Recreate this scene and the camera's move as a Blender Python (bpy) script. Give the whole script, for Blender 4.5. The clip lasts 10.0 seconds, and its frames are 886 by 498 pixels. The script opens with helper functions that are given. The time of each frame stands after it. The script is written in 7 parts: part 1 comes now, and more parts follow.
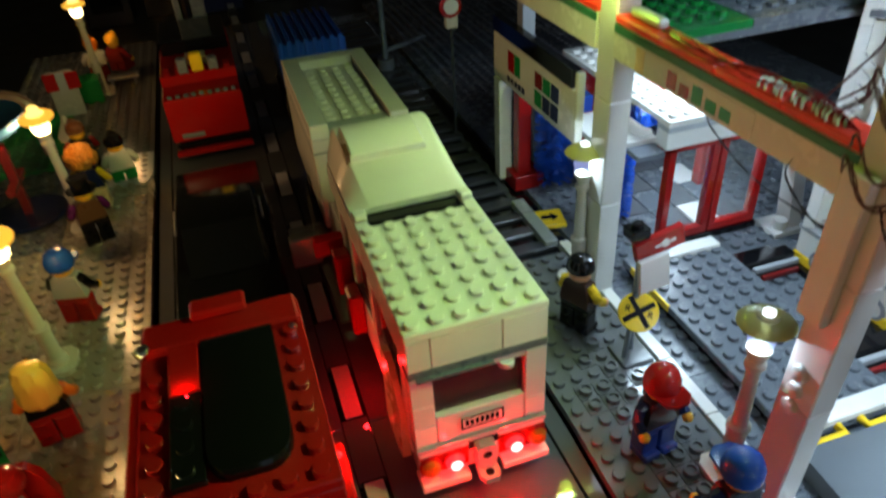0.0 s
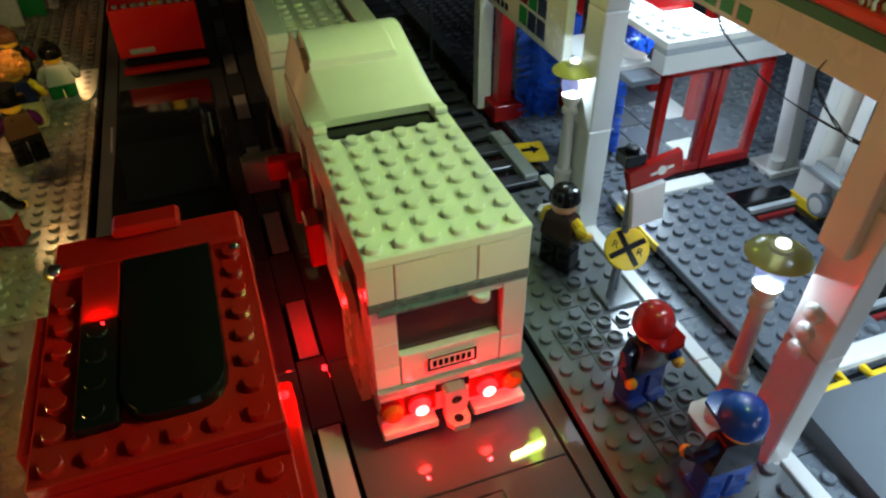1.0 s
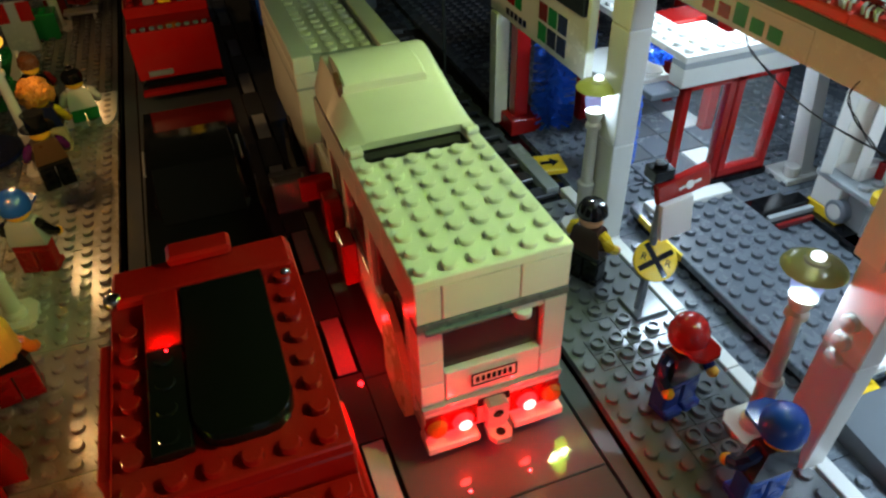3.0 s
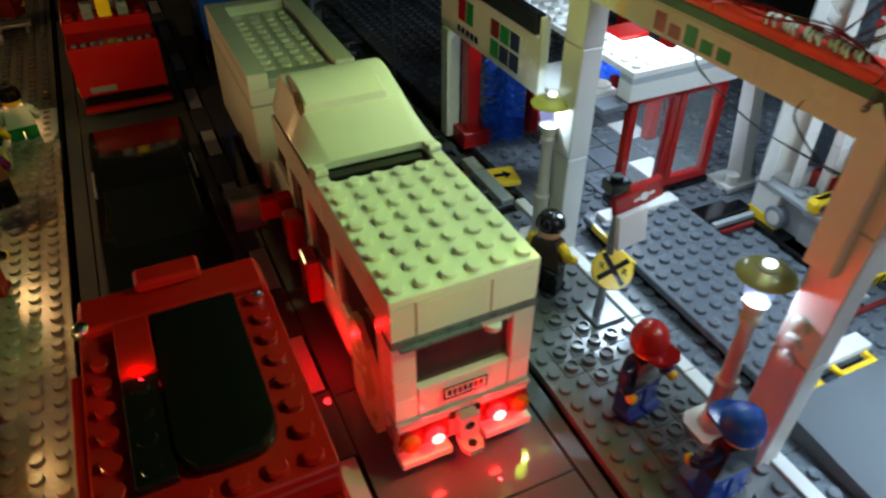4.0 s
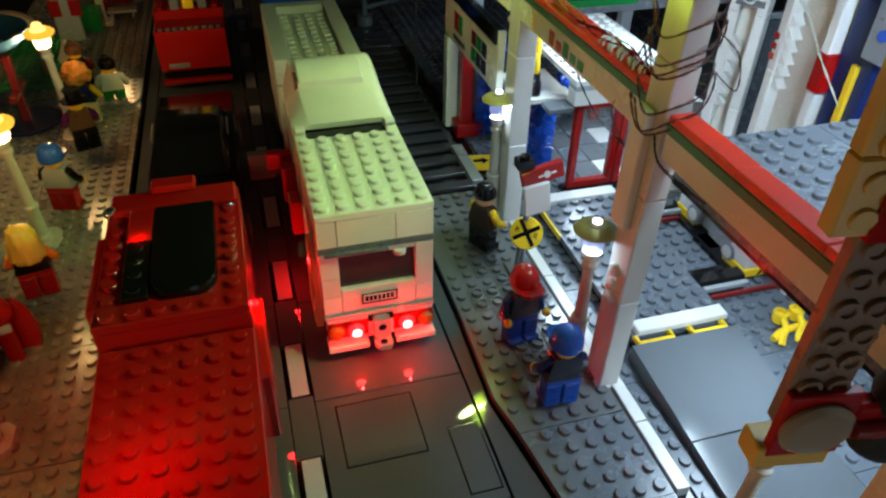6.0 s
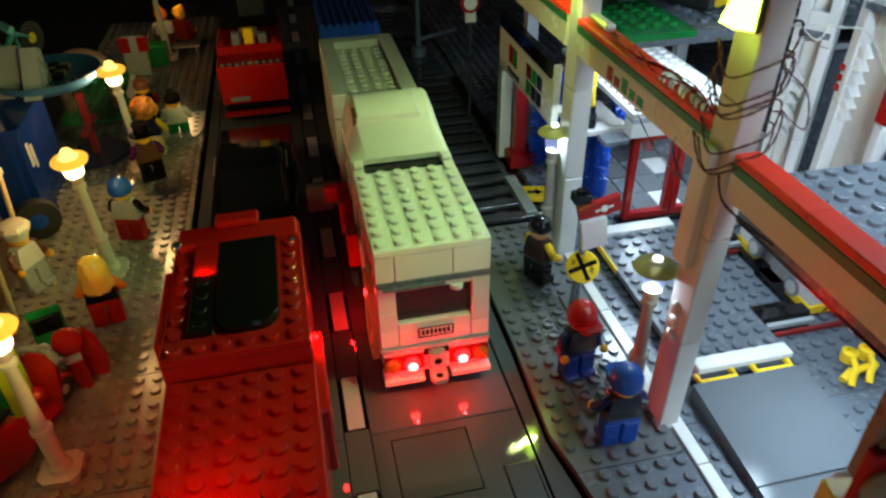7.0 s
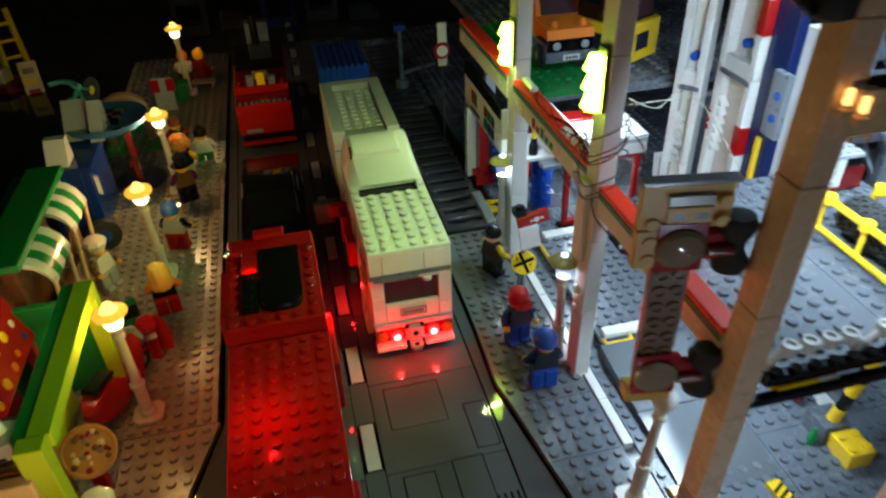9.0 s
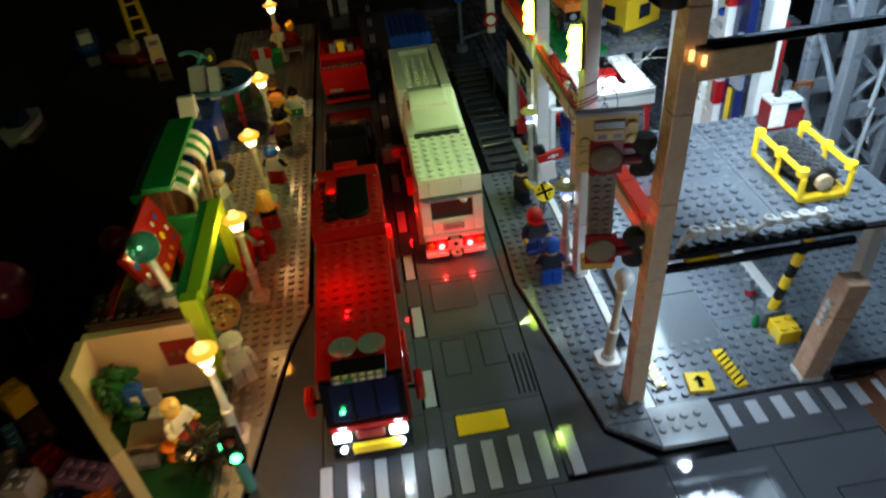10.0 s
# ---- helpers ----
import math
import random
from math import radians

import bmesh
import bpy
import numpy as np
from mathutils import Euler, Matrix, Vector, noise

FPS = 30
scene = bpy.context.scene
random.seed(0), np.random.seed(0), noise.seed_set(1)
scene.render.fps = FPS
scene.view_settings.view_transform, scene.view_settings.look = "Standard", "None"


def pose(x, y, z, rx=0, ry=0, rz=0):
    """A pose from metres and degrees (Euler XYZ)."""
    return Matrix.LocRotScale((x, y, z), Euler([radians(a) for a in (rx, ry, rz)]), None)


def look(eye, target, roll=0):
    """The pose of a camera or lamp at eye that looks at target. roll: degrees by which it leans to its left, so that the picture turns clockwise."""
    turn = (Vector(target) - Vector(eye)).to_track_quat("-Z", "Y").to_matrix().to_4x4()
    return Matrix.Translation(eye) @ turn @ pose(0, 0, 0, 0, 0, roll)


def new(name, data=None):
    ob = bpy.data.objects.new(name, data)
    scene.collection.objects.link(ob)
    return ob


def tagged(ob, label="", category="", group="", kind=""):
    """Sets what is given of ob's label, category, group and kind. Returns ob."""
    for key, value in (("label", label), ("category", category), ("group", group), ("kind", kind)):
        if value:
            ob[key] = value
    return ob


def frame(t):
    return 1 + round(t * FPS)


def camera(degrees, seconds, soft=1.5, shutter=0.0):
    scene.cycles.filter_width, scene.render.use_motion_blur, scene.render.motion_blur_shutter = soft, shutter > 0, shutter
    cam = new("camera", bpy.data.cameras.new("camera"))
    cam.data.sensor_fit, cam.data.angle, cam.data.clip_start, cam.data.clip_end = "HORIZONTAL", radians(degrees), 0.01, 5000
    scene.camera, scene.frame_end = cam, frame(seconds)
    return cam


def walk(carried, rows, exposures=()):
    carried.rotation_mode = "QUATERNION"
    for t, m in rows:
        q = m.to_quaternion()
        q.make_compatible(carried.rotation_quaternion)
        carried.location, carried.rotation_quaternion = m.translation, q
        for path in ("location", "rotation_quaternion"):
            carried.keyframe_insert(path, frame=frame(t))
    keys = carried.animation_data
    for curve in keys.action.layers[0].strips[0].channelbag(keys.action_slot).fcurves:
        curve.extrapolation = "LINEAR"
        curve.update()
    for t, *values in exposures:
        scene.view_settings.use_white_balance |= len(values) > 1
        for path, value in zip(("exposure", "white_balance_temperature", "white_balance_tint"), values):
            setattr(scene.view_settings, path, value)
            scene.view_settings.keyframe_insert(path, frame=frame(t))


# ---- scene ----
S = 0.008          # one stud in metres; all building below is in studs
cam = camera(64.7, 10.0, soft=2.3, shutter=0.5)
PATH = [
    (0, (-0.0783, -0.1538, 0.2160), (-0.0326, 0.0036, 0.1014), -3.93),
    (0.5, (-0.0740, -0.1434, 0.1921), (-0.0253, 0.0080, 0.0708), -1.92),
    (1, (-0.0729, -0.1366, 0.1901), (-0.0225, 0.0108, 0.0647), -0.77),
    (1.5, (-0.0715, -0.1317, 0.1899), (-0.0211, 0.0150, 0.0636), -0.62),
    (2, (-0.0693, -0.1289, 0.1898), (-0.0198, 0.0185, 0.0639), -1.19),
    (2.5, (-0.0701, -0.1339, 0.1903), (-0.0208, 0.0144, 0.0654), -1.13),
    (2.7, (-0.0756, -0.1358, 0.1933), (-0.0264, 0.0126, 0.0687), -1.32),
    (3.8, (-0.0977, -0.1261, 0.2005), (-0.0330, 0.0179, 0.0778), -1.55),
    (4, (-0.0938, -0.1318, 0.2017), (-0.0265, 0.0111, 0.0790), 0.21),
    (4.5, (-0.0784, -0.1537, 0.2075), (-0.0144, -0.0099, 0.0842), 2.04),
    (5, (-0.0719, -0.1735, 0.2193), (-0.0163, -0.0263, 0.0959), 1.14),
    (5.2, (-0.0653, -0.1872, 0.2228), (-0.0120, -0.0383, 0.1004), 1.00),
    (6.3, (-0.0633, -0.2307, 0.2281), (-0.0213, -0.0758, 0.1088), 1.27),
    (6.5, (-0.0639, -0.2315, 0.2280), (-0.0246, -0.0749, 0.1099), 0.99),
    (7, (-0.0669, -0.2224, 0.2324), (-0.0331, -0.0623, 0.1174), -1.16),
    (7.5, (-0.0781, -0.2186, 0.2369), (-0.0447, -0.0575, 0.1232), -1.53),
    (8, (-0.0757, -0.2318, 0.2514), (-0.0379, -0.0715, 0.1379), -1.43),
    (8.5, (-0.0839, -0.2714, 0.2763), (-0.0446, -0.1116, 0.1627), -0.79),
    (9, (-0.0742, -0.3168, 0.2983), (-0.0390, -0.1568, 0.1837), -2.12),
    (9.5, (-0.0602, -0.3779, 0.3226), (-0.0397, -0.2183, 0.2038), -4.13),
    (10, (-0.0650, -0.4392, 0.3460), (-0.0539, -0.2806, 0.2246), -6.44),
]
walk(cam, [(t, look(eye, target, roll)) for t, eye, target, roll in PATH])

# ---- light ----
world = bpy.data.worlds.new("dark_room")
scene.world = world
world.use_nodes = True
world.node_tree.nodes["Background"].inputs[0].default_value = (0.75, 0.62, 0.5, 1)
world.node_tree.nodes["Background"].inputs[1].default_value = 0.018
scene.view_settings.exposure = 0.06


def lamp(name, x, y, z, watts, color, radius=0.25):
    data = bpy.data.lights.new(name, "POINT")
    data.energy, data.color, data.shadow_soft_size = watts, color, radius * S
    ob = new(name, data)
    ob.location = (x * S, y * S, z * S)
    return ob


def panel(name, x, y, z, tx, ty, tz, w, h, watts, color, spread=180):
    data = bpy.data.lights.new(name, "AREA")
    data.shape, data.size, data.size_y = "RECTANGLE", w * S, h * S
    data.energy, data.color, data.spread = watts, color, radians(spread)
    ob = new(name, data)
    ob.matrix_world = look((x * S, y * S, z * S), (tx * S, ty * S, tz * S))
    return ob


WARM, COLD, LIME, REDL = (1.0, 0.60, 0.24), (0.62, 0.82, 1.0), (0.60, 1.0, 0.22), (1.0, 0.005, 0.007)
# warm street lamps; the one furthest south is unseen and added as fill
for xx, yy, ww in ((-22.9, -18.9, 0.22), (-22.5, -2.1, 0.19), (-22.5, 13.8, 0.21), (-22.4, 28.8, 0.33), (-22.8, 57.4, 0.25), (-23.0, -36.0, 0.14)):
    lamp("warm_street_and_fill_led", xx, yy, 9.05, ww, WARM, 0.45)
# two unseen lamps south of the crossing, added to light the near corner
lamp("warm_street_and_fill_led", -8.0, -48.0, 9.2, 0.08, WARM, 0.4)
# cold fill from out of view; no lamp post stands here
lamp("white_street_and_fill_led", 9.0, -44.0, 9.2, 0.24, COLD, 0.35)
panel("lime_strip_led", 5.85, -6.65, 22.9, -10, -6.0, 18.5, 0.10, 1.5, 0.19, LIME, 150)
panel("lime_strip_led", 6.3, 9.75, 19.6, -5, 19, 8, 0.16, 3.6, 0.08, (0.72, 1.0, 0.30))
lamp("tail_led", -4.4, -1.05, 1.9, 0.026, REDL, 0.07)
lamp("tail_led", -1.6, -1.05, 1.9, 0.026, REDL, 0.07)
lamp("side_and_fill_led", -8.9, -1.5, 6.0, 0.020, REDL, 0.15)
lamp("side_and_fill_led", -16.2, -2.2, 5.6, 0.018, REDL, 0.15)
lamp("side_and_fill_led", -13.9, 0.3, 9.6, 0.0026, REDL, 0.04)
lamp("side_and_fill_led", -7.2, 6.5, 2.0, 0.020, REDL, 0.15)
lamp("board_led", -27.4, -3.4, 9.6, 0.010, WARM, 0.12)
lamp("board_led", -27.2, 0.6, 9.4, 0.006, WARM, 0.12)
# red panel hung unseen over the truck deck to make the glow on it
panel("side_and_fill_led", -13.5, -11.7, 10.6, -13.5, -11.7, 0, 0.2, 0.2, 0.009, REDL)
lamp("deck_led", 10.2, -12.6, 14.9, 0.006, REDL, 0.15)
lamp("head_led", -14.5, -23.4, 3.0, 0.016, COLD, 0.3)
lamp("head_led", -10.45, -23.4, 3.0, 0.016, COLD, 0.3)
panel("car_wash_led", 17.3, 16.2, 8.1, 17.3, 16.2, 0, 2.5, 2.5, 0.055, COLD)
# panel added beside the beam to brighten the platform
panel("platform_fill", 10.4, 4.0, 13.6, 15.0, 2.0, 0, 1.5, 9, 0.014, COLD, 100)
# unseen fill under the deck, added so that the ramp is bright
panel("ramp_fill", 14.5, -10.0, 11.2, 14.5, -11.0, 0, 4, 8, 0.125, COLD, 122)
for yy in (-4.0, 10.9):
    lamp("white_street_and_fill_led", 6.95 if yy < 0 else 7.3, yy, 8.66, 0.055, COLD, 0.1)
# overhead fill out of view, added to brighten the upper deck
panel("upper_deck_fill", 26.0, -9.0, 44.0, 25.8, -8.8, 11, 12, 12, 1.3, COLD)
# added fill near the high rail, aimed at the deck and white posts
panel("wall_post_fill", 12.5, -19.6, 27.6, 25.0, -6.0, 14, 7, 1.2, 0.26, COLD, 105)
# panel put in under the far deck only to whiten the car wash roof
panel("wash_roof_fill", 17.0, 14.0, 14.9, 16.5, 15.0, 8, 6, 3, 0.17, COLD)
panel("corner_led", 13.6, -19.9, 11.6, 10.5, -21.5, 0, 0.8, 0.8, 0.06, COLD)
# dim ambient fill from behind the camera, made up and unseen
panel("room_fill", 10, -110, 100, 0, 0, 0, 40, 40, 0.125, (0.66, 0.82, 1.0))


# ---- materials ----
def plastic(name, color, rough=0.22, alpha=0.0, wear=0.5, metal=0.0):
    """Moulded toy plastic: faint uneven colour, dust, scratches in the gloss. alpha: how far it is clear."""
    m = bpy.data.materials.new(name)
    m.use_nodes = True
    nt = m.node_tree
    n, l = nt.nodes, nt.links
    b = n["Principled BSDF"]
    tc = n.new("ShaderNodeTexCoord")
    info = n.new("ShaderNodeObjectInfo")
    big = n.new("ShaderNodeTexNoise")
    big.inputs["Scale"].default_value = 45
    big.inputs["Detail"].default_value = 3
    fine = n.new("ShaderNodeTexNoise")
    fine.inputs["Scale"].default_value = 900
    fine.inputs["Detail"].default_value = 2
    scr = n.new("ShaderNodeTexNoise")
    scr.inputs["Scale"].default_value = 260
    scr.inputs["Detail"].default_value = 4
    scr.inputs["Roughness"].default_value = 0.7
    for t in (big, fine, scr):
        l.new(tc.outputs["Object"], t.inputs["Vector"])
    mix = n.new("ShaderNodeMixRGB")
    mix.blend_type = "MIX"
    dust = [c * 0.8 + 0.02 * min(1.0, max(color) * 4) for c in color]
    mix.inputs[1].default_value = (*color, 1)
    mix.inputs[2].default_value = (*dust, 1)
    ramp = n.new("ShaderNodeMapRange")
    ramp.inputs[1].default_value, ramp.inputs[2].default_value = 0.35, 0.75
    ramp.inputs[3].default_value, ramp.inputs[4].default_value = 0.0, wear
    l.new(big.outputs["Fac"], ramp.inputs[0])
    l.new(ramp.outputs[0], mix.inputs[0])
    hsv = n.new("ShaderNodeHueSaturation")
    var = n.new("ShaderNodeMapRange")
    var.inputs[3].default_value, var.inputs[4].default_value = 0.93, 1.05
    l.new(info.outputs["Random"], var.inputs[0])
    l.new(var.outputs[0], hsv.inputs["Value"])
    l.new(mix.outputs[0], hsv.inputs["Color"])
    l.new(hsv.outputs[0], b.inputs["Base Color"])
    r = n.new("ShaderNodeMapRange")
    r.inputs[3].default_value, r.inputs[4].default_value = rough * 0.75, rough * 1.5 + 0.05
    add = n.new("ShaderNodeMath")
    add.operation = "MULTIPLY"
    l.new(big.outputs["Fac"], add.inputs[0])
    l.new(scr.outputs["Fac"], add.inputs[1])
    l.new(add.outputs[0], r.inputs[0])
    l.new(r.outputs[0], b.inputs["Roughness"])
    bump = n.new("ShaderNodeBump")
    bump.inputs["Strength"].default_value = 0.035
    bump.inputs["Distance"].default_value = 0.0003
    l.new(fine.outputs["Fac"], bump.inputs["Height"])
    l.new(bump.outputs[0], b.inputs["Normal"])
    b.inputs["IOR"].default_value = 1.5
    b.inputs["Metallic"].default_value = metal
    if alpha:
        b.inputs["Transmission Weight"].default_value = alpha
    return m


def glow(name, color, strength):
    m = bpy.data.materials.new(name)
    m.use_nodes = True
    b = m.node_tree.nodes["Principled BSDF"]
    b.inputs["Base Color"].default_value = (*color, 1)
    b.inputs["Emission Color"].default_value = (*color, 1)
    b.inputs["Emission Strength"].default_value = strength
    return m


def thin_clear(name, tint=(0.85, 0.9, 0.9)):
    m = bpy.data.materials.new(name)
    m.use_nodes = True
    n, l = m.node_tree.nodes, m.node_tree.links
    b = n["Principled BSDF"]
    b.inputs["Base Color"].default_value = (*tint, 1)
    b.inputs["Roughness"].default_value = 0.08
    clear = n.new("ShaderNodeBsdfTransparent")
    mix = n.new("ShaderNodeMixShader")
    edge = n.new("ShaderNodeTexNoise")
    edge.inputs["Scale"].default_value = 60
    span = n.new("ShaderNodeMapRange")
    span.inputs[3].default_value, span.inputs[4].default_value = 0.01, 0.10
    l.new(edge.outputs["Fac"], span.inputs[0])
    l.new(span.outputs[0], mix.inputs[0])
    l.new(clear.outputs[0], mix.inputs[1])
    l.new(b.outputs[0], mix.inputs[2])
    l.new(mix.outputs[0], n["Material Output"].inputs["Surface"])
    return m


def lit_clear(name, color, strength, share):
    """Clear plastic that scatters part of the light from the diode inside it."""
    m = bpy.data.materials.new(name)
    m.use_nodes = True
    n, l = m.node_tree.nodes, m.node_tree.links
    glare = n.new("ShaderNodeEmission")
    glare.inputs[0].default_value = (*color, 1)
    glare.inputs[1].default_value = strength
    clear = n.new("ShaderNodeBsdfTransparent")
    mix = n.new("ShaderNodeMixShader")
    mix.inputs[0].default_value = share
    l.new(clear.outputs[0], mix.inputs[1])
    l.new(glare.outputs[0], mix.inputs[2])
    l.new(mix.outputs[0], n["Material Output"].inputs["Surface"])
    return m


WHITE = plastic("white_plastic", (0.66, 0.65, 0.61))
CREAM = plastic("cream_plastic", (0.62, 0.59, 0.51), 0.26)
SLATE = plastic("smooth_slate_tile", (0.105, 0.115, 0.125), 0.14)
LGREY = plastic("light_grey_plastic", (0.33, 0.35, 0.36), 0.25)
DGREY = plastic("dark_grey_plastic", (0.115, 0.13, 0.15), 0.27)
TILEG = plastic("smooth_dark_grey_tile", (0.075, 0.08, 0.09), 0.02)
BLACK = plastic("black_plastic", (0.005, 0.005, 0.006), 0.09)
RED = plastic("red_plastic", (0.31, 0.005, 0.004), 0.14)
PAVE = plastic("grey_pavement_plastic", (0.115, 0.12, 0.125), 0.15)
# the warm lamps' tan on grey plates is put into this colour
WPAVE = plastic("lamp_tinted_pavement_plastic", (0.27, 0.245, 0.20), 0.27)
CHROME = plastic("chrome_plastic", (0.7, 0.7, 0.68), 0.08, metal=1.0)
REDCLEAR = plastic("clear_red_plastic", (0.55, 0.008, 0.006), 0.06, 0.4)
DRED = plastic("dark_red_plastic", (0.18, 0.01, 0.01), 0.22)
BLUE = plastic("blue_plastic", (0.01, 0.075, 0.42), 0.2)
NAVY = plastic("dark_blue_plastic", (0.008, 0.016, 0.075), 0.2)
YELLOW = plastic("yellow_plastic", (0.85, 0.55, 0.02), 0.2)
TAN = plastic("tan_plastic", (0.62, 0.46, 0.27), 0.28)
LIMEP = plastic("lime_plastic", (0.36, 0.52, 0.02), 0.2)
GREEN = plastic("green_plastic", (0.008, 0.20, 0.045), 0.22)
ORANGE = plastic("orange_plastic", (0.85, 0.22, 0.02), 0.2)
BROWN = plastic("reddish_brown_plastic", (0.12, 0.045, 0.02), 0.3)
SKIN = plastic("yellow_toy_skin", (0.83, 0.45, 0.04), 0.25)
FLESH = plastic("light_toy_skin", (0.75, 0.38, 0.2), 0.25)
TEALC = plastic("clear_teal_plastic", (0.1, 0.7, 0.65), 0.06, 0.75)
CLEAR = thin_clear("clear_plastic")
CLEARB = thin_clear("clear_glossy_plastic", (0.03, 0.035, 0.045))
SMOKE = plastic("smoked_clear_plastic", (0.12, 0.05, 0.06), 0.08, 0.5)
OLIVE = plastic("lime_tinted_clear_plastic", (0.50, 0.46, 0.15), 0.12, 0.3)
AMBER = plastic("clear_orange_plastic", (0.9, 0.25, 0.02), 0.08, 0.5)
RUBBER = plastic("black_rubber", (0.02, 0.02, 0.021), 0.6)
GREYMET = plastic("pearl_grey_plastic", (0.2, 0.22, 0.25), 0.3, metal=0.3)
BLUECLEAR = plastic("clear_dark_blue_plastic", (0.008, 0.014, 0.06), 0.06, 0.3)
LED_WHITE = glow("white_led", (0.85, 0.92, 1.0), 9)
LED_WARM = glow("warm_led", (1.0, 0.72, 0.30), 9)
LED_RED = glow("red_led", (1.0, 0.010, 0.014), 3.5)
LED_CORE = glow("red_led_core", (1.0, 0.045, 0.04), 40)
LED_LIME = glow("lime_led", (0.62, 1.0, 0.07), 13)
LED_AMBER = glow("amber_led", (1.0, 0.5, 0.14), 3)
BLACKW = plastic("black_wire", (0.015, 0.013, 0.012), 0.4)
LED_GREEN = glow("green_led", (0.05, 1.0, 0.2), 14)
TUBE = glow("white_led_tube", (0.9, 0.96, 1.0), 5)


# ---- mesh tools ----
class Solid:
    """Collects closed solids, in studs, and turns them into one mesh."""

    def __init__(self):
        self.v, self.f, self.k, self.mats, self.slot = [], [], [], [], 0

    def use(self, mat):
        if mat not in self.mats:
            self.mats.append(mat)
        self.slot = self.mats.index(mat)
        return self

    def put(self, verts, faces):
        o = len(self.v)
        self.v += [tuple(p) for p in verts]
        self.f += [tuple(i + o for i in q) for q in faces]
        self.k += [self.slot] * len(faces)
        return self

    def box(self, x0, y0, z0, x1, y1, z1, c=0.05):
        c = min(c, (x1 - x0) / 3, (y1 - y0) / 3, (z1 - z0) / 3)
        X, Y, Z = (x0, x1), (y0, y1), (z0, z1)
        d = (c, -c)
        v, ix = [], {}
        for i in (0, 1):
            for j in (0, 1):
                for k in (0, 1):
                    for a in range(3):
                        ix[i, j, k, a] = len(v)
                        v.append((X[i] + (d[i] if a != 0 else 0), Y[j] + (d[j] if a != 1 else 0), Z[k] + (d[k] if a != 2 else 0)))
        f = []

        def face(ids, n):
            p = [Vector(v[q]) for q in ids]
            if (p[1] - p[0]).cross(p[2] - p[1]).dot(Vector(n)) < 0:
                ids = ids[::-1]
            f.append(ids)

        for s in (0, 1):
            g = 2 * s - 1
            face([ix[s, 0, 0, 0], ix[s, 1, 0, 0], ix[s, 1, 1, 0], ix[s, 0, 1, 0]], (g, 0, 0))
            face([ix[0, s, 0, 1], ix[1, s, 0, 1], ix[1, s, 1, 1], ix[0, s, 1, 1]], (0, g, 0))
            face([ix[0, 0, s, 2], ix[1, 0, s, 2], ix[1, 1, s, 2], ix[0, 1, s, 2]], (0, 0, g))
        for a in (0, 1):
            for b in (0, 1):
                p, q = 2 * a - 1, 2 * b - 1
                face([ix[a, b, 0, 0], ix[a, b, 1, 0], ix[a, b, 1, 1], ix[a, b, 0, 1]], (p, q, 0))
                face([ix[a, 0, b, 0], ix[a, 1, b, 0], ix[a, 1, b, 2], ix[a, 0, b, 2]], (p, 0, q))
                face([ix[0, a, b, 1], ix[1, a, b, 1], ix[1, a, b, 2], ix[0, a, b, 2]], (0, p, q))
                for e in (0, 1):
                    face([ix[a, b, e, 0], ix[a, b, e, 1], ix[a, b, e, 2]], (p, q, 2 * e - 1))
        return self.put(v, f)

    def lathe(self, cx, cy, prof, seg=14):
        """A turned solid about the upright through cx, cy; prof: (radius, z) from bottom to top."""
        v, f = [], []
        for r, z in prof:
            for i in range(seg):
                a = 2 * math.pi * i / seg
                v.append((cx + r * math.cos(a), cy + r * math.sin(a), z))
        for k in range(len(prof) - 1):
            for i in range(seg):
                j = (i + 1) % seg
                f.append((k * seg + i, k * seg + j, k * seg + seg + j, k * seg + seg + i))
        f.append(tuple(range(seg - 1, -1, -1)))
        f.append(tuple((len(prof) - 1) * seg + i for i in range(seg)))
        return self.put(v, f)

    def cyl(self, x, y, z0, z1, r, seg=14, c=0.04):
        return self.lathe(x, y, [(r - c, z0), (r, z0 + c), (r, z1 - c), (r - c, z1)], seg)

    def stud(self, x, y, z, seg=10):
        return self.lathe(x, y, [(0.3, z - 0.02), (0.3, z + 0.17), (0.27, z + 0.21)], seg)

    def studs(self, x0, y0, nx, ny, z, seg=10, skip=None):
        for i in range(nx):
            for j in range(ny):
                if not (skip and skip(x0 + i + 0.5, y0 + j + 0.5)):
                    self.stud(x0 + i + 0.5, y0 + j + 0.5, z, seg)
        return self

    def prism(self, pts, z0, z1):
        """An upright prism over the outline pts (anticlockwise from above)."""
        n = len(pts)
        v = [(x, y, z0) for x, y in pts] + [(x, y, z1) for x, y in pts]
        f = [tuple(range(n - 1, -1, -1)), tuple(range(n, 2 * n))]
        f += [(i, (i + 1) % n, n + (i + 1) % n, n + i) for i in range(n)]
        return self.put(v, f)

    def side(self, pts, x0, x1):
        """A prism along x over the outline pts of (y, z)."""
        n = len(pts)
        v = [(x0, y, z) for y, z in pts] + [(x1, y, z) for y, z in pts]
        f = [tuple(range(n - 1, -1, -1)), tuple(range(n, 2 * n))]
        f += [(i, (i + 1) % n, n + (i + 1) % n, n + i) for i in range(n)]
        return self.put(v, f)

    def front(self, pts, y0, y1):
        """A prism along y over the outline pts of (x, z)."""
        n = len(pts)
        v = [(x, y1, z) for x, z in pts] + [(x, y0, z) for x, z in pts]
        f = [tuple(range(n - 1, -1, -1)), tuple(range(n, 2 * n))]
        f += [(i, (i + 1) % n, n + (i + 1) % n, n + i) for i in range(n)]
        return self.put(v, f)

    def tube(self, pts, r, seg=8):
        pts = [Vector(p) for p in pts]
        v, f = [], []
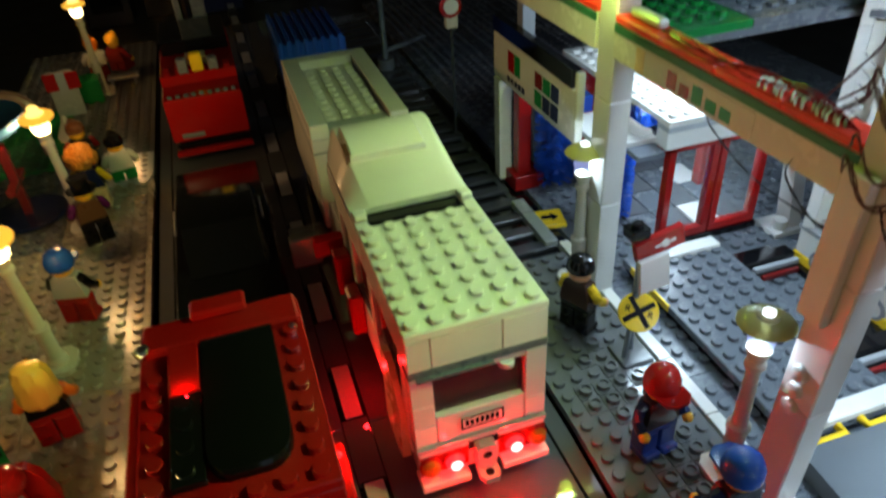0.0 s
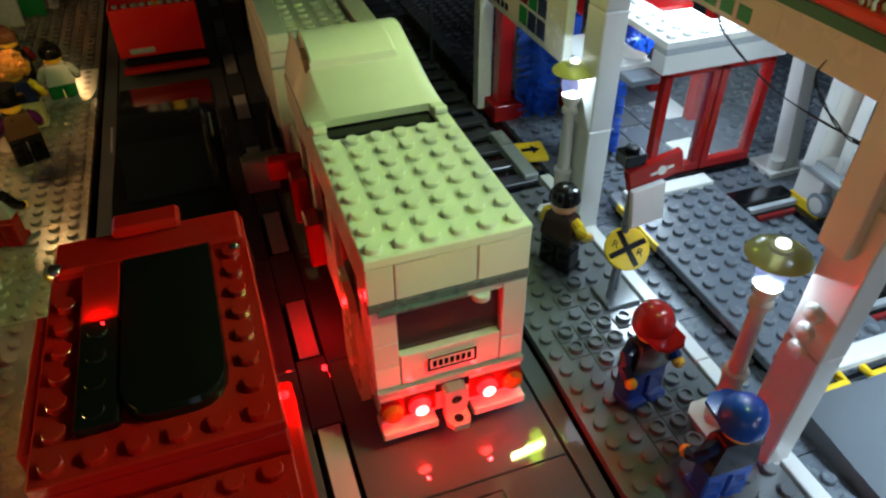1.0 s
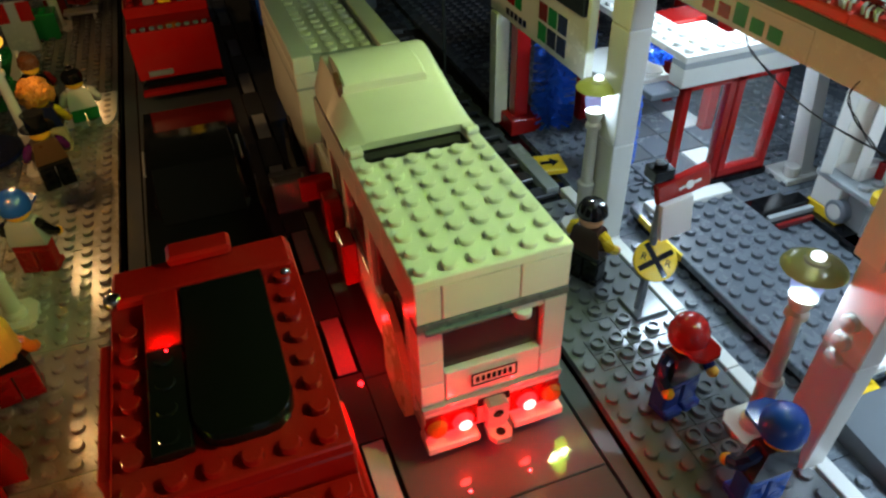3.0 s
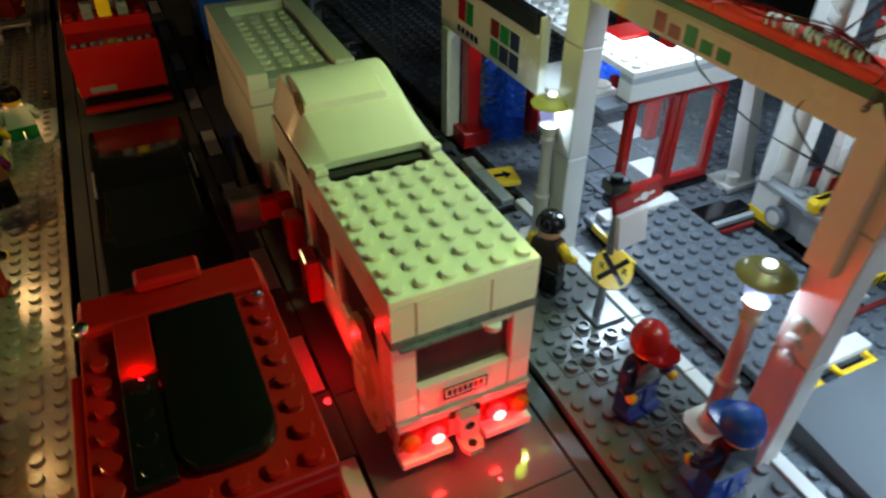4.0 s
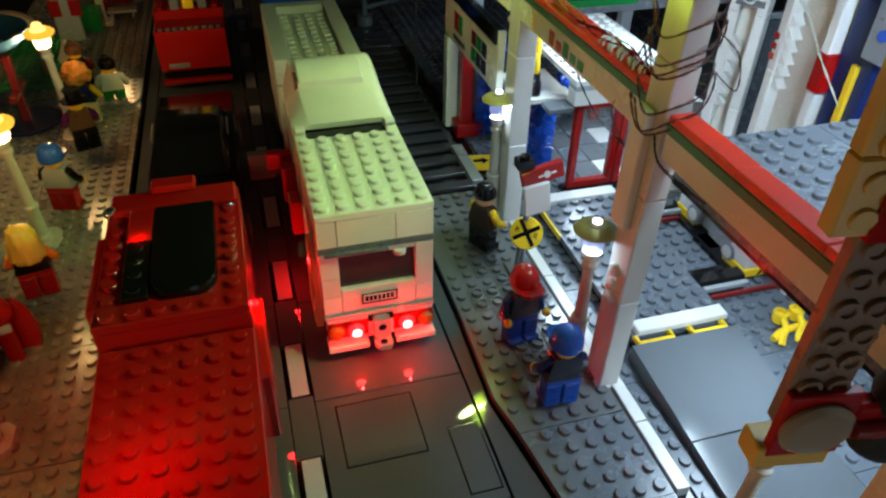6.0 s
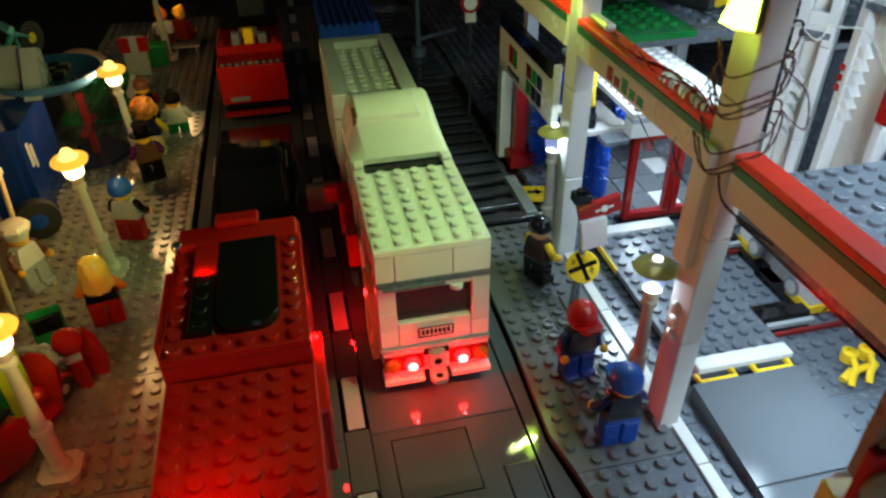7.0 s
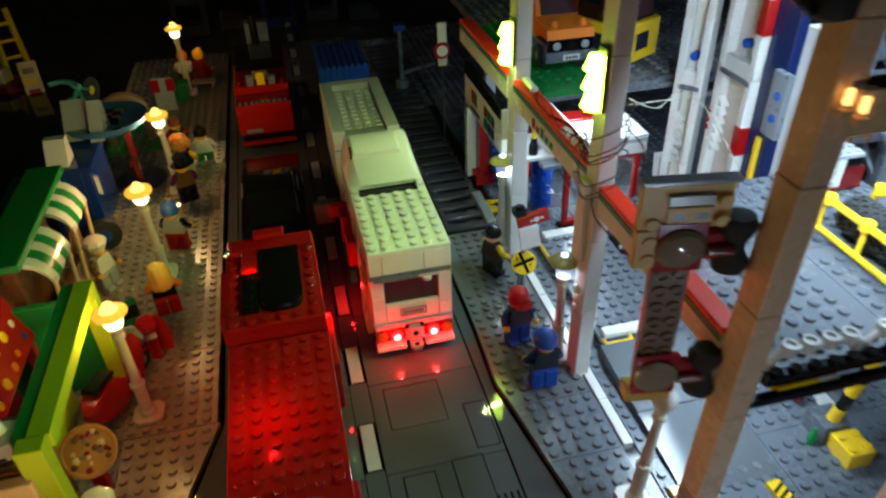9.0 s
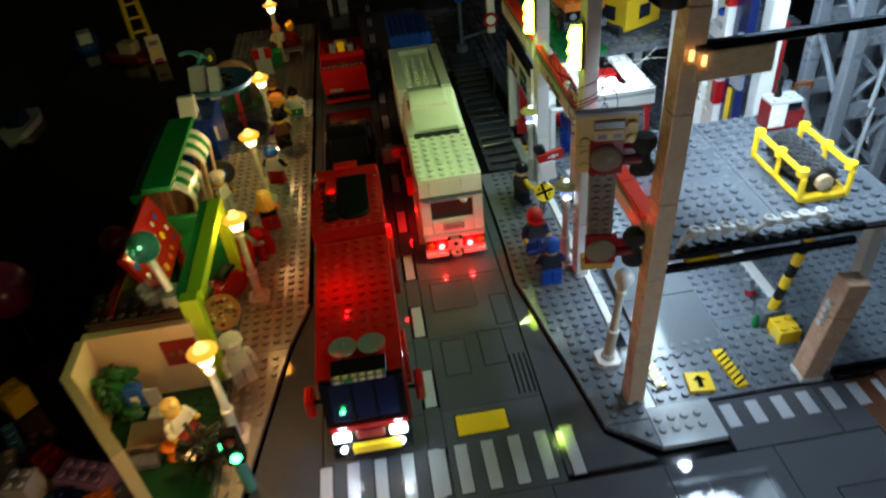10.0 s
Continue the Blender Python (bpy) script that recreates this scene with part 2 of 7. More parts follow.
        for i, p in enumerate(pts):
            d = (pts[min(i + 1, len(pts) - 1)] - pts[max(i - 1, 0)]).normalized()
            a = d.cross(Vector((0.13, 0.21, 1)) if abs(d.z) < 0.95 else Vector((1, 0.1, 0))).normalized()
            b = d.cross(a)
            for k in range(seg):
                t = 2 * math.pi * k / seg
                v.append(p + r * (math.cos(t) * a + math.sin(t) * b))
        for i in range(len(pts) - 1):
            for k in range(seg):
                j = (k + 1) % seg
                f.append((i * seg + k, i * seg + seg + k, i * seg + seg + j, i * seg + j))
        f.append(tuple(range(seg)))
        f.append(tuple((len(pts) - 1) * seg + k for k in range(seg - 1, -1, -1)))
        return self.put(v, f)

    def ball(self, x, y, z, r, seg=12, squash=1.0):
        prof = [(max(0.02, r * math.cos(a)), z + squash * r * math.sin(a)) for a in [math.pi * (i / 8 - 0.5) for i in range(9)]]
        return self.lathe(x, y, prof, seg)

    def turn(self, start, m):
        """Moves all points from index start on by the matrix m."""
        for i in range(start, len(self.v)):
            self.v[i] = tuple(m @ Vector(self.v[i]))
        return self

    def mesh(self, name, mat=None):
        me = bpy.data.meshes.new(name)
        me.from_pydata([(x * S, y * S, z * S) for x, y, z in self.v], [], self.f)
        for q in self.mats or [mat]:
            me.materials.append(q)
        if len(self.mats) > 1:
            me.polygons.foreach_set("material_index", self.k)
        me.polygons.foreach_set("use_smooth", [True] * len(me.polygons))
        me.update()
        me.set_sharp_from_angle(angle=radians(32))
        return me


def at(x, y, z, rz=0, rx=0, ry=0):
    return pose(x * S, y * S, z * S, rx, ry, rz)


def thing(name, x, y, z, label, category, rz=0, rx=0, ry=0, group="", kind=""):
    ob = new(name)
    ob.empty_display_size = 0.005
    ob.matrix_basis = at(x, y, z, rz, rx, ry)
    return tagged(ob, label, category, group, kind)


def part(name, solid, material, parent, label="", m=None):
    ob = new(name, solid.mesh(name, material))
    ob.parent = parent
    if m is not None:
        ob.matrix_basis = m
    if label:
        tagged(ob, label)
    return ob


def single(name, solid, material, label, category, m=None, group="", kind=""):
    ob = new(name, solid.mesh(name, material))
    if m is not None:
        ob.matrix_basis = m
    return tagged(ob, label, category, group, kind)


def piece(name, me, parent, x, y, z, rz=0):
    ob = new(name, me)
    ob.parent = parent
    ob.matrix_basis = at(x, y, z, rz)
    return ob


def rot(deg, axis, x=0, y=0, z=0):
    p = Matrix.Translation((x, y, z))
    return p @ Matrix.Rotation(radians(deg), 4, axis) @ p.inverted()

# ---- the room and the layout's base ----
ROOM = plastic("dim_room_paint", (0.25, 0.24, 0.23), 0.7)
single("floor", Solid().box(-125, -125, -32, 125, 175, -30, 0), plastic("dark_floor_boards", (0.12, 0.09, 0.07), 0.5), "dark wooden floor of the room", "floor", kind="structure")
for nm, a in (("wall_west", (-127, -125, -32, -125, 175, 112)), ("wall_east", (125, -125, -32, 127, 175, 112)), ("wall_north", (-127, 175, -32, 127, 177, 112)), ("wall_south", (-127, -127, -32, 127, -125, 112))):
    single(nm, Solid().box(*a, 0), ROOM, "dim painted wall of the dark room", "wall", kind="structure")
single("ceiling", Solid().box(-125, -125, 110, 125, 175, 112, 0), plastic("dim_ceiling_paint", (0.3, 0.29, 0.28), 0.7), "dim painted ceiling of the dark room", "ceiling", kind="structure")
# housing invented for the upper deck fill; its skirts block the spill westward
hl = thing("deck_fill_housing", 26.0, -9.0, 44.4, "added lamp housing out of view above the upper deck", "lamp")
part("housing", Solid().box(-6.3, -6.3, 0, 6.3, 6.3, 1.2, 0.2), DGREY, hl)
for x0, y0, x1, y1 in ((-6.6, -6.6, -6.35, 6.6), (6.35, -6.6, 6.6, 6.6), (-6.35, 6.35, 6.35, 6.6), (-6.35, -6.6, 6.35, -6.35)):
    part("skirt", Solid().box(x0, y0, -9.5, x1, y1, 1.2, 0.05), DGREY, hl, "added panel keeping the deck fill off the van")
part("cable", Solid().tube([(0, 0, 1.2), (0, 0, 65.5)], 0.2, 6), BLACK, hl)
for x in (-30, 30):
    part_leg = thing("table_trestle", x, 20.0, -30.0, "dark trestle under the table board", "trestle", group="trestles")
    part("top_bar", Solid().box(-2, -60, 24, 2, 60, 26, 0.2), BROWN, part_leg)
    for y in (-55, 55):
        part("leg", Solid().box(-2, y - 2, 0, 2, y + 2, 24, 0.2), BROWN, part_leg)
table = Solid().box(-110, -110, -4, 110, 160, -1.0, 0.2)
single("ground", table, plastic("dark_table_board", (0.03, 0.028, 0.026), 0.55), "dark board under the toy town", "table", kind="structure")

# ---- road ----
road = Solid().prism([(-70, -70), (70, -70), (70, -26.0), (70, -22.3), (13, -22.3), (13, -26.0), (7.8, -26.0), (4.6, -23.6), (3.6, -17), (2.5, -10.5), (1.7, -5.5), (1.9, 1), (1.9, 75), (-17.5, 75), (-17.5, -4), (-19.2, -9.5), (-20.9, -18), (-22.5, -26.0), (-70, -26.0)], -1.0, -0.3)
road_ob = single("road", road, BLACK, "dark grey moulded road plates with glossy inset tiles", "road", kind="structure")


def tile_mesh(name, w, h, mat, up=0.0, c=0.03):
    return Solid().box(0, 0, -0.32, w, h, up, c).mesh(name, mat)


DASHG = plastic("pale_grey_tile", (0.40, 0.41, 0.44), 0.12)
DASH = tile_mesh("dash_tile", 0.94, 3.94, DASHG, 0.02)
GROOVE = Solid().box(0, 0, -0.3, 1.1, 4.1, 0.004, 0).mesh("groove", BLACK)
ROADP = {}


def road_slab(x0, y0, x1, y1):
    key = (round(x1 - x0, 2), round(y1 - y0, 2))
    if key not in ROADP:
        ROADP[key] = tile_mesh("road_plate", key[0] - 0.05, key[1] - 0.05, TILEG)
    piece("road_plate", ROADP[key], road_ob, x0, y0, 0)


for k in range(-5, 10):
    y0 = -27 + 8 * (k + 3) if k >= -3 else -27 - 8 * (-3 - k)
    if k >= -3:
        for x0, x1 in ((-16.4, -8.55), (-7.2, 0.8)):
            road_slab(x0, y0, x1, y0 + 8)
    else:
        for j in range(-4, 6):
            road_slab(-16.4 + 8 * j, y0, -8.4 + 8 * j, y0 + 8)
# strip under the dashes
for k in range(-3, 12):
    road_slab(-8.55, 1.5 + 8 * k, -7.2, 5.5 + 8 * k)
    piece("groove", GROOVE, road_ob, -8.42, -2.55 + 8 * k, 0)
    piece("dash_tile", DASH, road_ob, -8.34, -2.47 + 8 * k, 0)
road_slab(-8.55, -27, -7.2, -23)
# side strips along the kerbs
KERBL = [(-17.4, 75), (-17.4, -4), (-19.1, -9.5), (-20.8, -18), (-22.3, -26.5), (-16.5, -26.5), (-16.5, 75)]
part("road_edge", Solid().prism(KERBL, -0.32, -0.02), TILEG, road_ob)
part("road_edge", Solid().prism([(0.9, -26.4), (7.4, -26.4), (4.45, -23.7), (3.45, -17), (2.35, -10.5), (1.55, -5.5), (1.75, 1), (1.75, 75), (0.9, 75)], -0.32, -0.02), TILEG, road_ob)
# tiles set into the plates, each in its groove


def inset(x, y, w, h, mat=None, name="inset_tile"):
    part("groove", Solid().box(x - 0.07, y - 0.07, -0.3, x + w + 0.07, y + h + 0.07, 0.006, 0), BLACK, road_ob)
    part(name, Solid().box(x, y, -0.3, x + w, y + h, 0.03, 0.03), mat or TILEG, road_ob)


for x, y, w, h in ((-6.2, -7.5, 3.9, 3.8), (-0.95, -10.4, 1.5, 3.9), (-2.9, -15.0, 2.0, 4.0), (-6.2, -15.5, 2.0, 4.0), (-6.0, 3.0, 4, 2), (-13.8, 4.5, 4.0, 4.0), (-5.8, 20, 4, 4), (-13, -30, 4, 2), (10, -33, 4, 4), (18, -33, 4, 2), (26, -31, 4, 4)):
    inset(x, y, w, h)
inset(-6.2, -21.65, 3.9, 1.9, YELLOW, "yellow_tile")
for i in range(10):
    part("groove", Solid().box(-16.7 + 2 * i - 0.06, -26.66, -0.3, -16.7 + 2 * i + 1.0, -22.34, 0.006, 0), BLACK, road_ob)
    part("crossing_stripe", Solid().box(-16.7 + 2 * i, -26.6, -0.3, -15.76 + 2 * i, -22.4, 0.03, 0.03), DASHG, road_ob)
for i in range(4):
    part("drain_slot", Solid().box(-0.85 + 0.42 * i, -18.6, -0.3, -0.7 + 0.42 * i, -14.2, 0.008, 0), BLACK, road_ob)
for i in range(9):
    part("crossing_stripe", Solid().box(13.45 + 2.0 * i, -25.0, -0.3, 14.4 + 2.0 * i, -22.9, 0.03, 0.03), DASHG, road_ob)

for x0 in (13.05, 21.1):
    road_slab(x0, -26.95, x0 + 8.0, -22.4)
for x0 in (29.15, 37.2):
    road_slab(x0, -26.95, x0 + 8.0, -22.4)

# ---- pavements: studded plates ----
PZ = 0.36


def plate(name, pts, mat, parent, z1=PZ, h=0.4, studded=True, seg=10):
    s = Solid().prism(pts, z1 - h, z1)
    if studded:
        xs, ys = [p[0] for p in pts], [p[1] for p in pts]

        def inside(x, y, d=0.38):
            n, ok = len(pts), True
            for i in range(n):
                (ax, ay), (bx, by) = pts[i], pts[(i + 1) % n]
                ln = math.hypot(bx - ax, by - ay)
                if ((bx - ax) * (y - ay) - (by - ay) * (x - ax)) / ln < d:
                    ok = False
            return ok

        x = math.floor(min(xs)) + 0.5
        while x < max(xs):
            y = math.floor(min(ys)) + 0.5
            while y < max(ys):
                if inside(x, y):
                    s.stud(x, y, z1, seg)
                y += 1
            x += 1
    return part(name, s, mat, parent)


pav_r = single("pavement_east", Solid().prism([(1.95, 1), (1.75, -5.5), (2.55, -10.5), (3.65, -17), (4.65, -23.5), (7.9, -25.9), (12.9, -25.9), (12.9, -22.25), (9.0, -22.25), (9.0, 45), (1.95, 45)], -0.95, -0.05), BLACK, "grey studded pavement plates with white kerb tiles", "pavement", kind="structure")
plate("plate", [(2.0, 14.0), (2.0, 1), (1.8, -5.5), (2.3, -8.0), (8.0, -8.0), (8.0, 14.0)], PAVE, pav_r)
plate("plate", [(2.3, -8.05), (3.0, -13.0), (8.0, -13.0), (8.0, -8.05)], DGREY, pav_r)
plate("plate", [(3.0, -13.05), (3.7, -17), (4.6, -23.2), (8.0, -23.2), (8.0, -13.05)], DGREY, pav_r)
plate("plate", [(4.7, -23.3), (7.95, -25.8), (7.95, -23.3)], DGREY, pav_r)
plate("plate", [(8.02, -25.85), (12.85, -25.85), (12.85, -22.3), (8.02, -22.3)], LGREY, pav_r)
for i, (a, b) in enumerate(((-13, -9), (-8.95, -5), (-4.95, -1), (-0.95, 3), (3.05, 7), (7.05, 11), (11.05, 15))):
    part("kerb_tile", Solid().box(8.12, a, -0.1, 8.82, b, 0.5, 0.04), WHITE, pav_r)
# jumper plates with hollow studs round the standing toys
for x, y in ((4, 1), (5, 1), (3, 2), (4, 2), (5, 2), (6, 2), (4, 0), (3, 1), (4, -3), (5, -3), (6, -3), (4, -4), (5, -4), (6, -4), (4, -5), (5, -5), (6, -2), (4, 4), (5, 5), (5, 3)):
    q = Solid().box(x + 0.02, y + 0.02, PZ, x + 0.98, y + 0.98, PZ + 0.06, 0.03)
    q.lathe(x + 0.5, y + 0.5, [(0.35, PZ + 0.05), (0.35, PZ + 0.32), (0.32, PZ + 0.34), (0.23, PZ + 0.34), (0.21, PZ + 0.08)], 14)
    part("hollow_stud", q, PAVE, pav_r)

pav_l = single("pavement_west", Solid().prism([(-17.6, -4), (-17.6, 75), (-60, 75), (-60, -26.0), (-22.6, -26.0), (-21.0, -18), (-19.3, -9.5)], -0.95, -0.05), BLACK, "grey studded pavement plates along the shops, lamp tan in their colour", "pavement", kind="structure")
# plates near the lamps get the lamp-tinted colour, far ones plain grey
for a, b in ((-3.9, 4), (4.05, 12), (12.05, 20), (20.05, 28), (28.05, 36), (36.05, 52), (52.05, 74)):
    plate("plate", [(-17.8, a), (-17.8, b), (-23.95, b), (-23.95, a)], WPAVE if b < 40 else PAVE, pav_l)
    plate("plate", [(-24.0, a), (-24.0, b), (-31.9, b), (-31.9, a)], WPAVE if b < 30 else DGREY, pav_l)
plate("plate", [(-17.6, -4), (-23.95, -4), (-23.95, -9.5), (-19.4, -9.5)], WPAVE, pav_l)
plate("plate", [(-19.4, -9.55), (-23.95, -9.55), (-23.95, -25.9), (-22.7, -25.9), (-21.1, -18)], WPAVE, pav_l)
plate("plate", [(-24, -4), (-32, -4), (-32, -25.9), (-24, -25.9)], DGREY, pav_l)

# ---- railway and station ground ----
rail_ground = single("ground_plate_north", Solid().box(2.0, 14.05, -0.95, 46, 75, -0.3, 0.05), DGREY, "dark grey plates under the railway track", "ground", kind="structure")
for a in range(14, 74, 8):
    for b in (9.2, 17.2, 25.2):
        plate("plate", [(b, a + 0.05), (b + 7.95, a + 0.05), (b + 7.95, a + 8), (b, a + 8)], DGREY, rail_ground, 0.1, seg=8)
CHARG = plastic("very_dark_grey_plastic", (0.05, 0.055, 0.065), 0.25)
SLEEP = plastic("dark_sleeper_tile", (0.045, 0.046, 0.055), 0.16)
track = thing("train_track", 5.6, 15, -0.3, "dark grey toy railway track with tiled sleepers", "track")
for xx in (-2.1, 2.1):
    part("rail", Solid().box(xx - 0.2, 0, 0, xx + 0.2, 56, 0.42, 0.06), CHARG, track)
for i in range(28):
    part("sleeper", Solid().box(-2.4, 2 * i, 0, 2.4, 2 * i + 1.0, 0.5, 0.04), SLEEP, track)

station = single("station_ground", Solid().box(9.0, -22.2, -0.95, 46, 14.0, -0.3, 0.05), DGREY, "dark grey studded base plates of the service station", "ground", kind="structure")
for x0 in (9.05, 17.05, 25.05, 33.05):
    for y0, y1 in ((-22.15, -14.25), (-14.2, -6.3), (-6.25, 1.7), (1.75, 9.7), (9.75, 13.9)):
        plate("plate", [(x0, y0), (x0 + 7.95, y0), (x0 + 7.95, y1), (x0, y1)], DGREY, station, 0.1, seg=8)


# ---- right side: ramp, platform ----
ramp = thing("loading_ramp", 10.1, -17.4, 0.1, "smooth dark grey ramp in two plates leading to a studded platform", "ramp")
part("lower_panel", Solid().side([(0, 0.0), (6.4, 0.0), (6.4, 0.62), (0, 0.1)], 0, 6.6), SLATE, ramp)
part("upper_panel", Solid().side([(6.5, 0.0), (12.7, 0.0), (12.7, 1.15), (6.5, 0.63)], 0, 6.6), SLATE, ramp)
plat = thing("service_platform", 10.5, -4.0, 0.1, "raised dark grey studded platform with black and yellow edges", "platform")
part("deck", Solid().box(0, 0, 0.55, 6.3, 15.0, 1.0, 0.05).studs(0.1, 1, 6, 13, 1.0), DGREY, plat)
part("base", Solid().box(0.15, 0.1, 0, 6.1, 14.8, 0.55, 0.05), BLACK, plat)
part("edge_tile", Solid().box(0.3, 0.0, 1.0, 6.1, 0.95, 1.42, 0.06), WHITE, plat, "white edge tile")
for xx in (0.2, 3.6):
    part("handle", Solid().tube([(xx, 0.0, 0.95), (xx, -0.55, 0.95), (xx + 2.1, -0.55, 0.95), (xx + 2.1, 0.0, 0.95)], 0.2), YELLOW, plat, "yellow clip bar")


# ---- small shared shapes ----
def loft(sections, solid=None):
    """A closed solid through rings of points, each ring of the same count."""
    s = solid or Solid()
    n = len(sections[0])
    v = [p for ring in sections for p in ring]
    f = [(k * n + i, k * n + (i + 1) % n, (k + 1) * n + (i + 1) % n, (k + 1) * n + i) for k in range(len(sections) - 1) for i in range(n)]
    f += [tuple(range(n - 1, -1, -1)), tuple((len(sections) - 1) * n + i for i in range(n))]
    return s.put(v, f)


def lying(x, y, z, prof, axis="Y", seg=16):
    """A turned solid whose axis lies along x (axis Y turn) or y (axis X turn)."""
    s = Solid().lathe(0, 0, prof, seg)
    return s.turn(0, Matrix.Translation((x, y, z)) @ Matrix.Rotation(radians(90), 4, axis))


def wheel(parent, x, y, z, r=1.1, w=0.9, rim=None):
    prof = [(r * 0.6, -w / 2), (r * 0.92, -w / 2), (r, -w / 2 + 0.14), (r * 0.97, -0.05), (r * 0.97, 0.05), (r, w / 2 - 0.14), (r * 0.92, w / 2), (r * 0.6, w / 2)]
    t = part("tyre", lying(x, y, z, prof, seg=22), RUBBER, parent)
    part("rim", lying(x, y, z, [(0.12, -w / 2 - 0.03), (r * 0.3, -w / 2 - 0.03), (r * 0.58, -w / 2 + 0.1), (r * 0.58, w / 2 - 0.1), (r * 0.3, w / 2 + 0.03), (0.12, w / 2 + 0.03)]), rim or LGREY, t)
    return t


def brick(s, x, y, z, w, d, plates=3, mat=None, parent=None, name="brick", studded=False):
    q = Solid().box(x + 0.015, y + 0.015, z + 0.01, x + w - 0.015, y + d - 0.015, z + plates * 0.4, 0.045)
    if studded:
        q.studs(x, y, int(w), int(d), z + plates * 0.4)
    return part(name, q, mat, parent)


# ---- street lamps ----
def street_lamp(x, y, z, warm, label, rz=0, rx=0, ry=0, post=None, tall=8.3, globe_only=False):
    p = thing("street_lamp", x, y, z, label, "street lamp", rz, rx, ry, group="street lamps")
    mat = post or CREAM
    part("base", Solid().prism([(-1, -0.6), (-0.6, -1), (0.6, -1), (1, -0.6), (1, 0.6), (0.6, 1), (-0.6, 1), (-1, 0.6)], 0, 0.4), mat, p)
    part("post", Solid().lathe(0, 0, [(0.55, 0.4), (0.55, 0.7), (0.42, 0.9), (0.42, 3.0), (0.5, 3.05), (0.5, 3.25), (0.34, 3.35), (0.28, tall - 1.0), (0.42, tall - 0.95), (0.42, tall - 0.75), (0.3, tall - 0.6), (0.45, tall - 0.25), (0.5, tall)], 14), mat, p)
    lift = 0.0 if warm else 0.3
    bulb = [(0.3, tall), (0.5, tall + 0.25), (0.56, tall + 0.6), (0.46, tall + 0.95 + lift * 0.8), (0.3, tall + 1.05 + lift)]
    if warm:
        part("globe", Solid().lathe(0, 0, [(0.34, tall), (0.56, tall + 0.12), (0.6, tall + 0.3), (0.6, tall + 0.75), (0.52, tall + 0.98), (0.3, tall + 1.0)], 18), CLEARW, p, "glaring clear globe round a warm light")
        part("shade", Solid().lathe(0, 0, [(0.7, tall + 0.92), (1.04, tall + 0.98), (1.08, tall + 1.08), (0.9, tall + 1.2), (0.6, tall + 1.32)], 22), SHADE_WARM, p, "glowing yellow dish shade")
        part("crown", Solid().lathe(0, 0, [(0.58, tall + 1.32), (0.42, tall + 1.42), (0.36, tall + 1.5), (0.37, tall + 1.66), (0.28, tall + 1.8), (0.1, tall + 1.86)], 18), SHADE_TOP, p, "brightly lit crown")
    elif globe_only:
        part("globe", Solid().ball(0, 0, tall + 0.5, 0.75, 16), WHITE, p, "unlit white globe")
    else:
        part("globe", Solid().lathe(0, 0, bulb, 16), GLOBE_COLD, p, "clear globe round a bluish white light")
        part("bulb", Solid().ball(0, 0, tall + 1.08, 0.16, 12), LED_COLD, p, "bluish white light")
        part("shade", Solid().lathe(0, 0, [(0.15, tall + 1.32), (1.02, tall + 1.2), (1.1, tall + 1.26), (1.0, tall + 1.38), (0.72, tall + 1.52), (0.44, tall + 1.58), (0.4, tall + 1.66), (0.3, tall + 1.7)], 22), OLIVE, p, "clear lime dish shade")
        part("finial", Solid().lathe(0, 0, [(0.24, tall + 1.7), (0.24, tall + 1.82), (0.16, tall + 1.88)], 12), LED_SOFT, p)
    return p


LED_COLD = glow("bluish_white_led", (0.55, 0.72, 1.0), 14)
GLOBE_COLD = lit_clear("lit_bluish_globe", (0.42, 0.52, 1.0), 0.75, 0.5)
CLEARW = lit_clear("lit_clear_globe", (1.0, 0.70, 0.34), 7.0, 0.55)
SHADE_WARM = glow("lit_yellow_shade", (1.0, 0.50, 0.05), 0.9)
SHADE_TOP = glow("lit_yellow_shade_crown", (1.0, 0.66, 0.16), 1.9)
LED_SOFT = glow("soft_white_led", (0.8, 0.9, 1.0), 2.2)
street_lamp(-22.4, -2.1, PZ, True, "cream toy street lamp with glowing yellow shade beside the scooter")
street_lamp(-22.6, 15.0, PZ, True, "cream toy street lamp leaning slightly, glowing yellow shade", rx=8, ry=1)
street_lamp(-22.4, 30.2, PZ, True, "cream toy street lamp with glowing yellow shade by the shoppers", rx=8)
street_lamp(-22.8, 58.2, PZ, True, "cream toy street lamp glowing far down the street", rx=5)
street_lamp(-23.0, -18.4, PZ, True, "cream toy street lamp with glowing shade at the corner", post=WHITE)
street_lamp(6.95, -4.0, PZ, False, "pale toy street lamp with clear lime shade, lit white", tall=7.55)
street_lamp(7.3, 10.9, PZ, False, "pale toy street lamp with clear lime shade by the pillar", tall=7.55)
street_lamp(6.8, -17.0, PZ, False, "pale toy street lamp with plain white globe, leaning", ry=7, rx=-3, globe_only=True, tall=7.8)


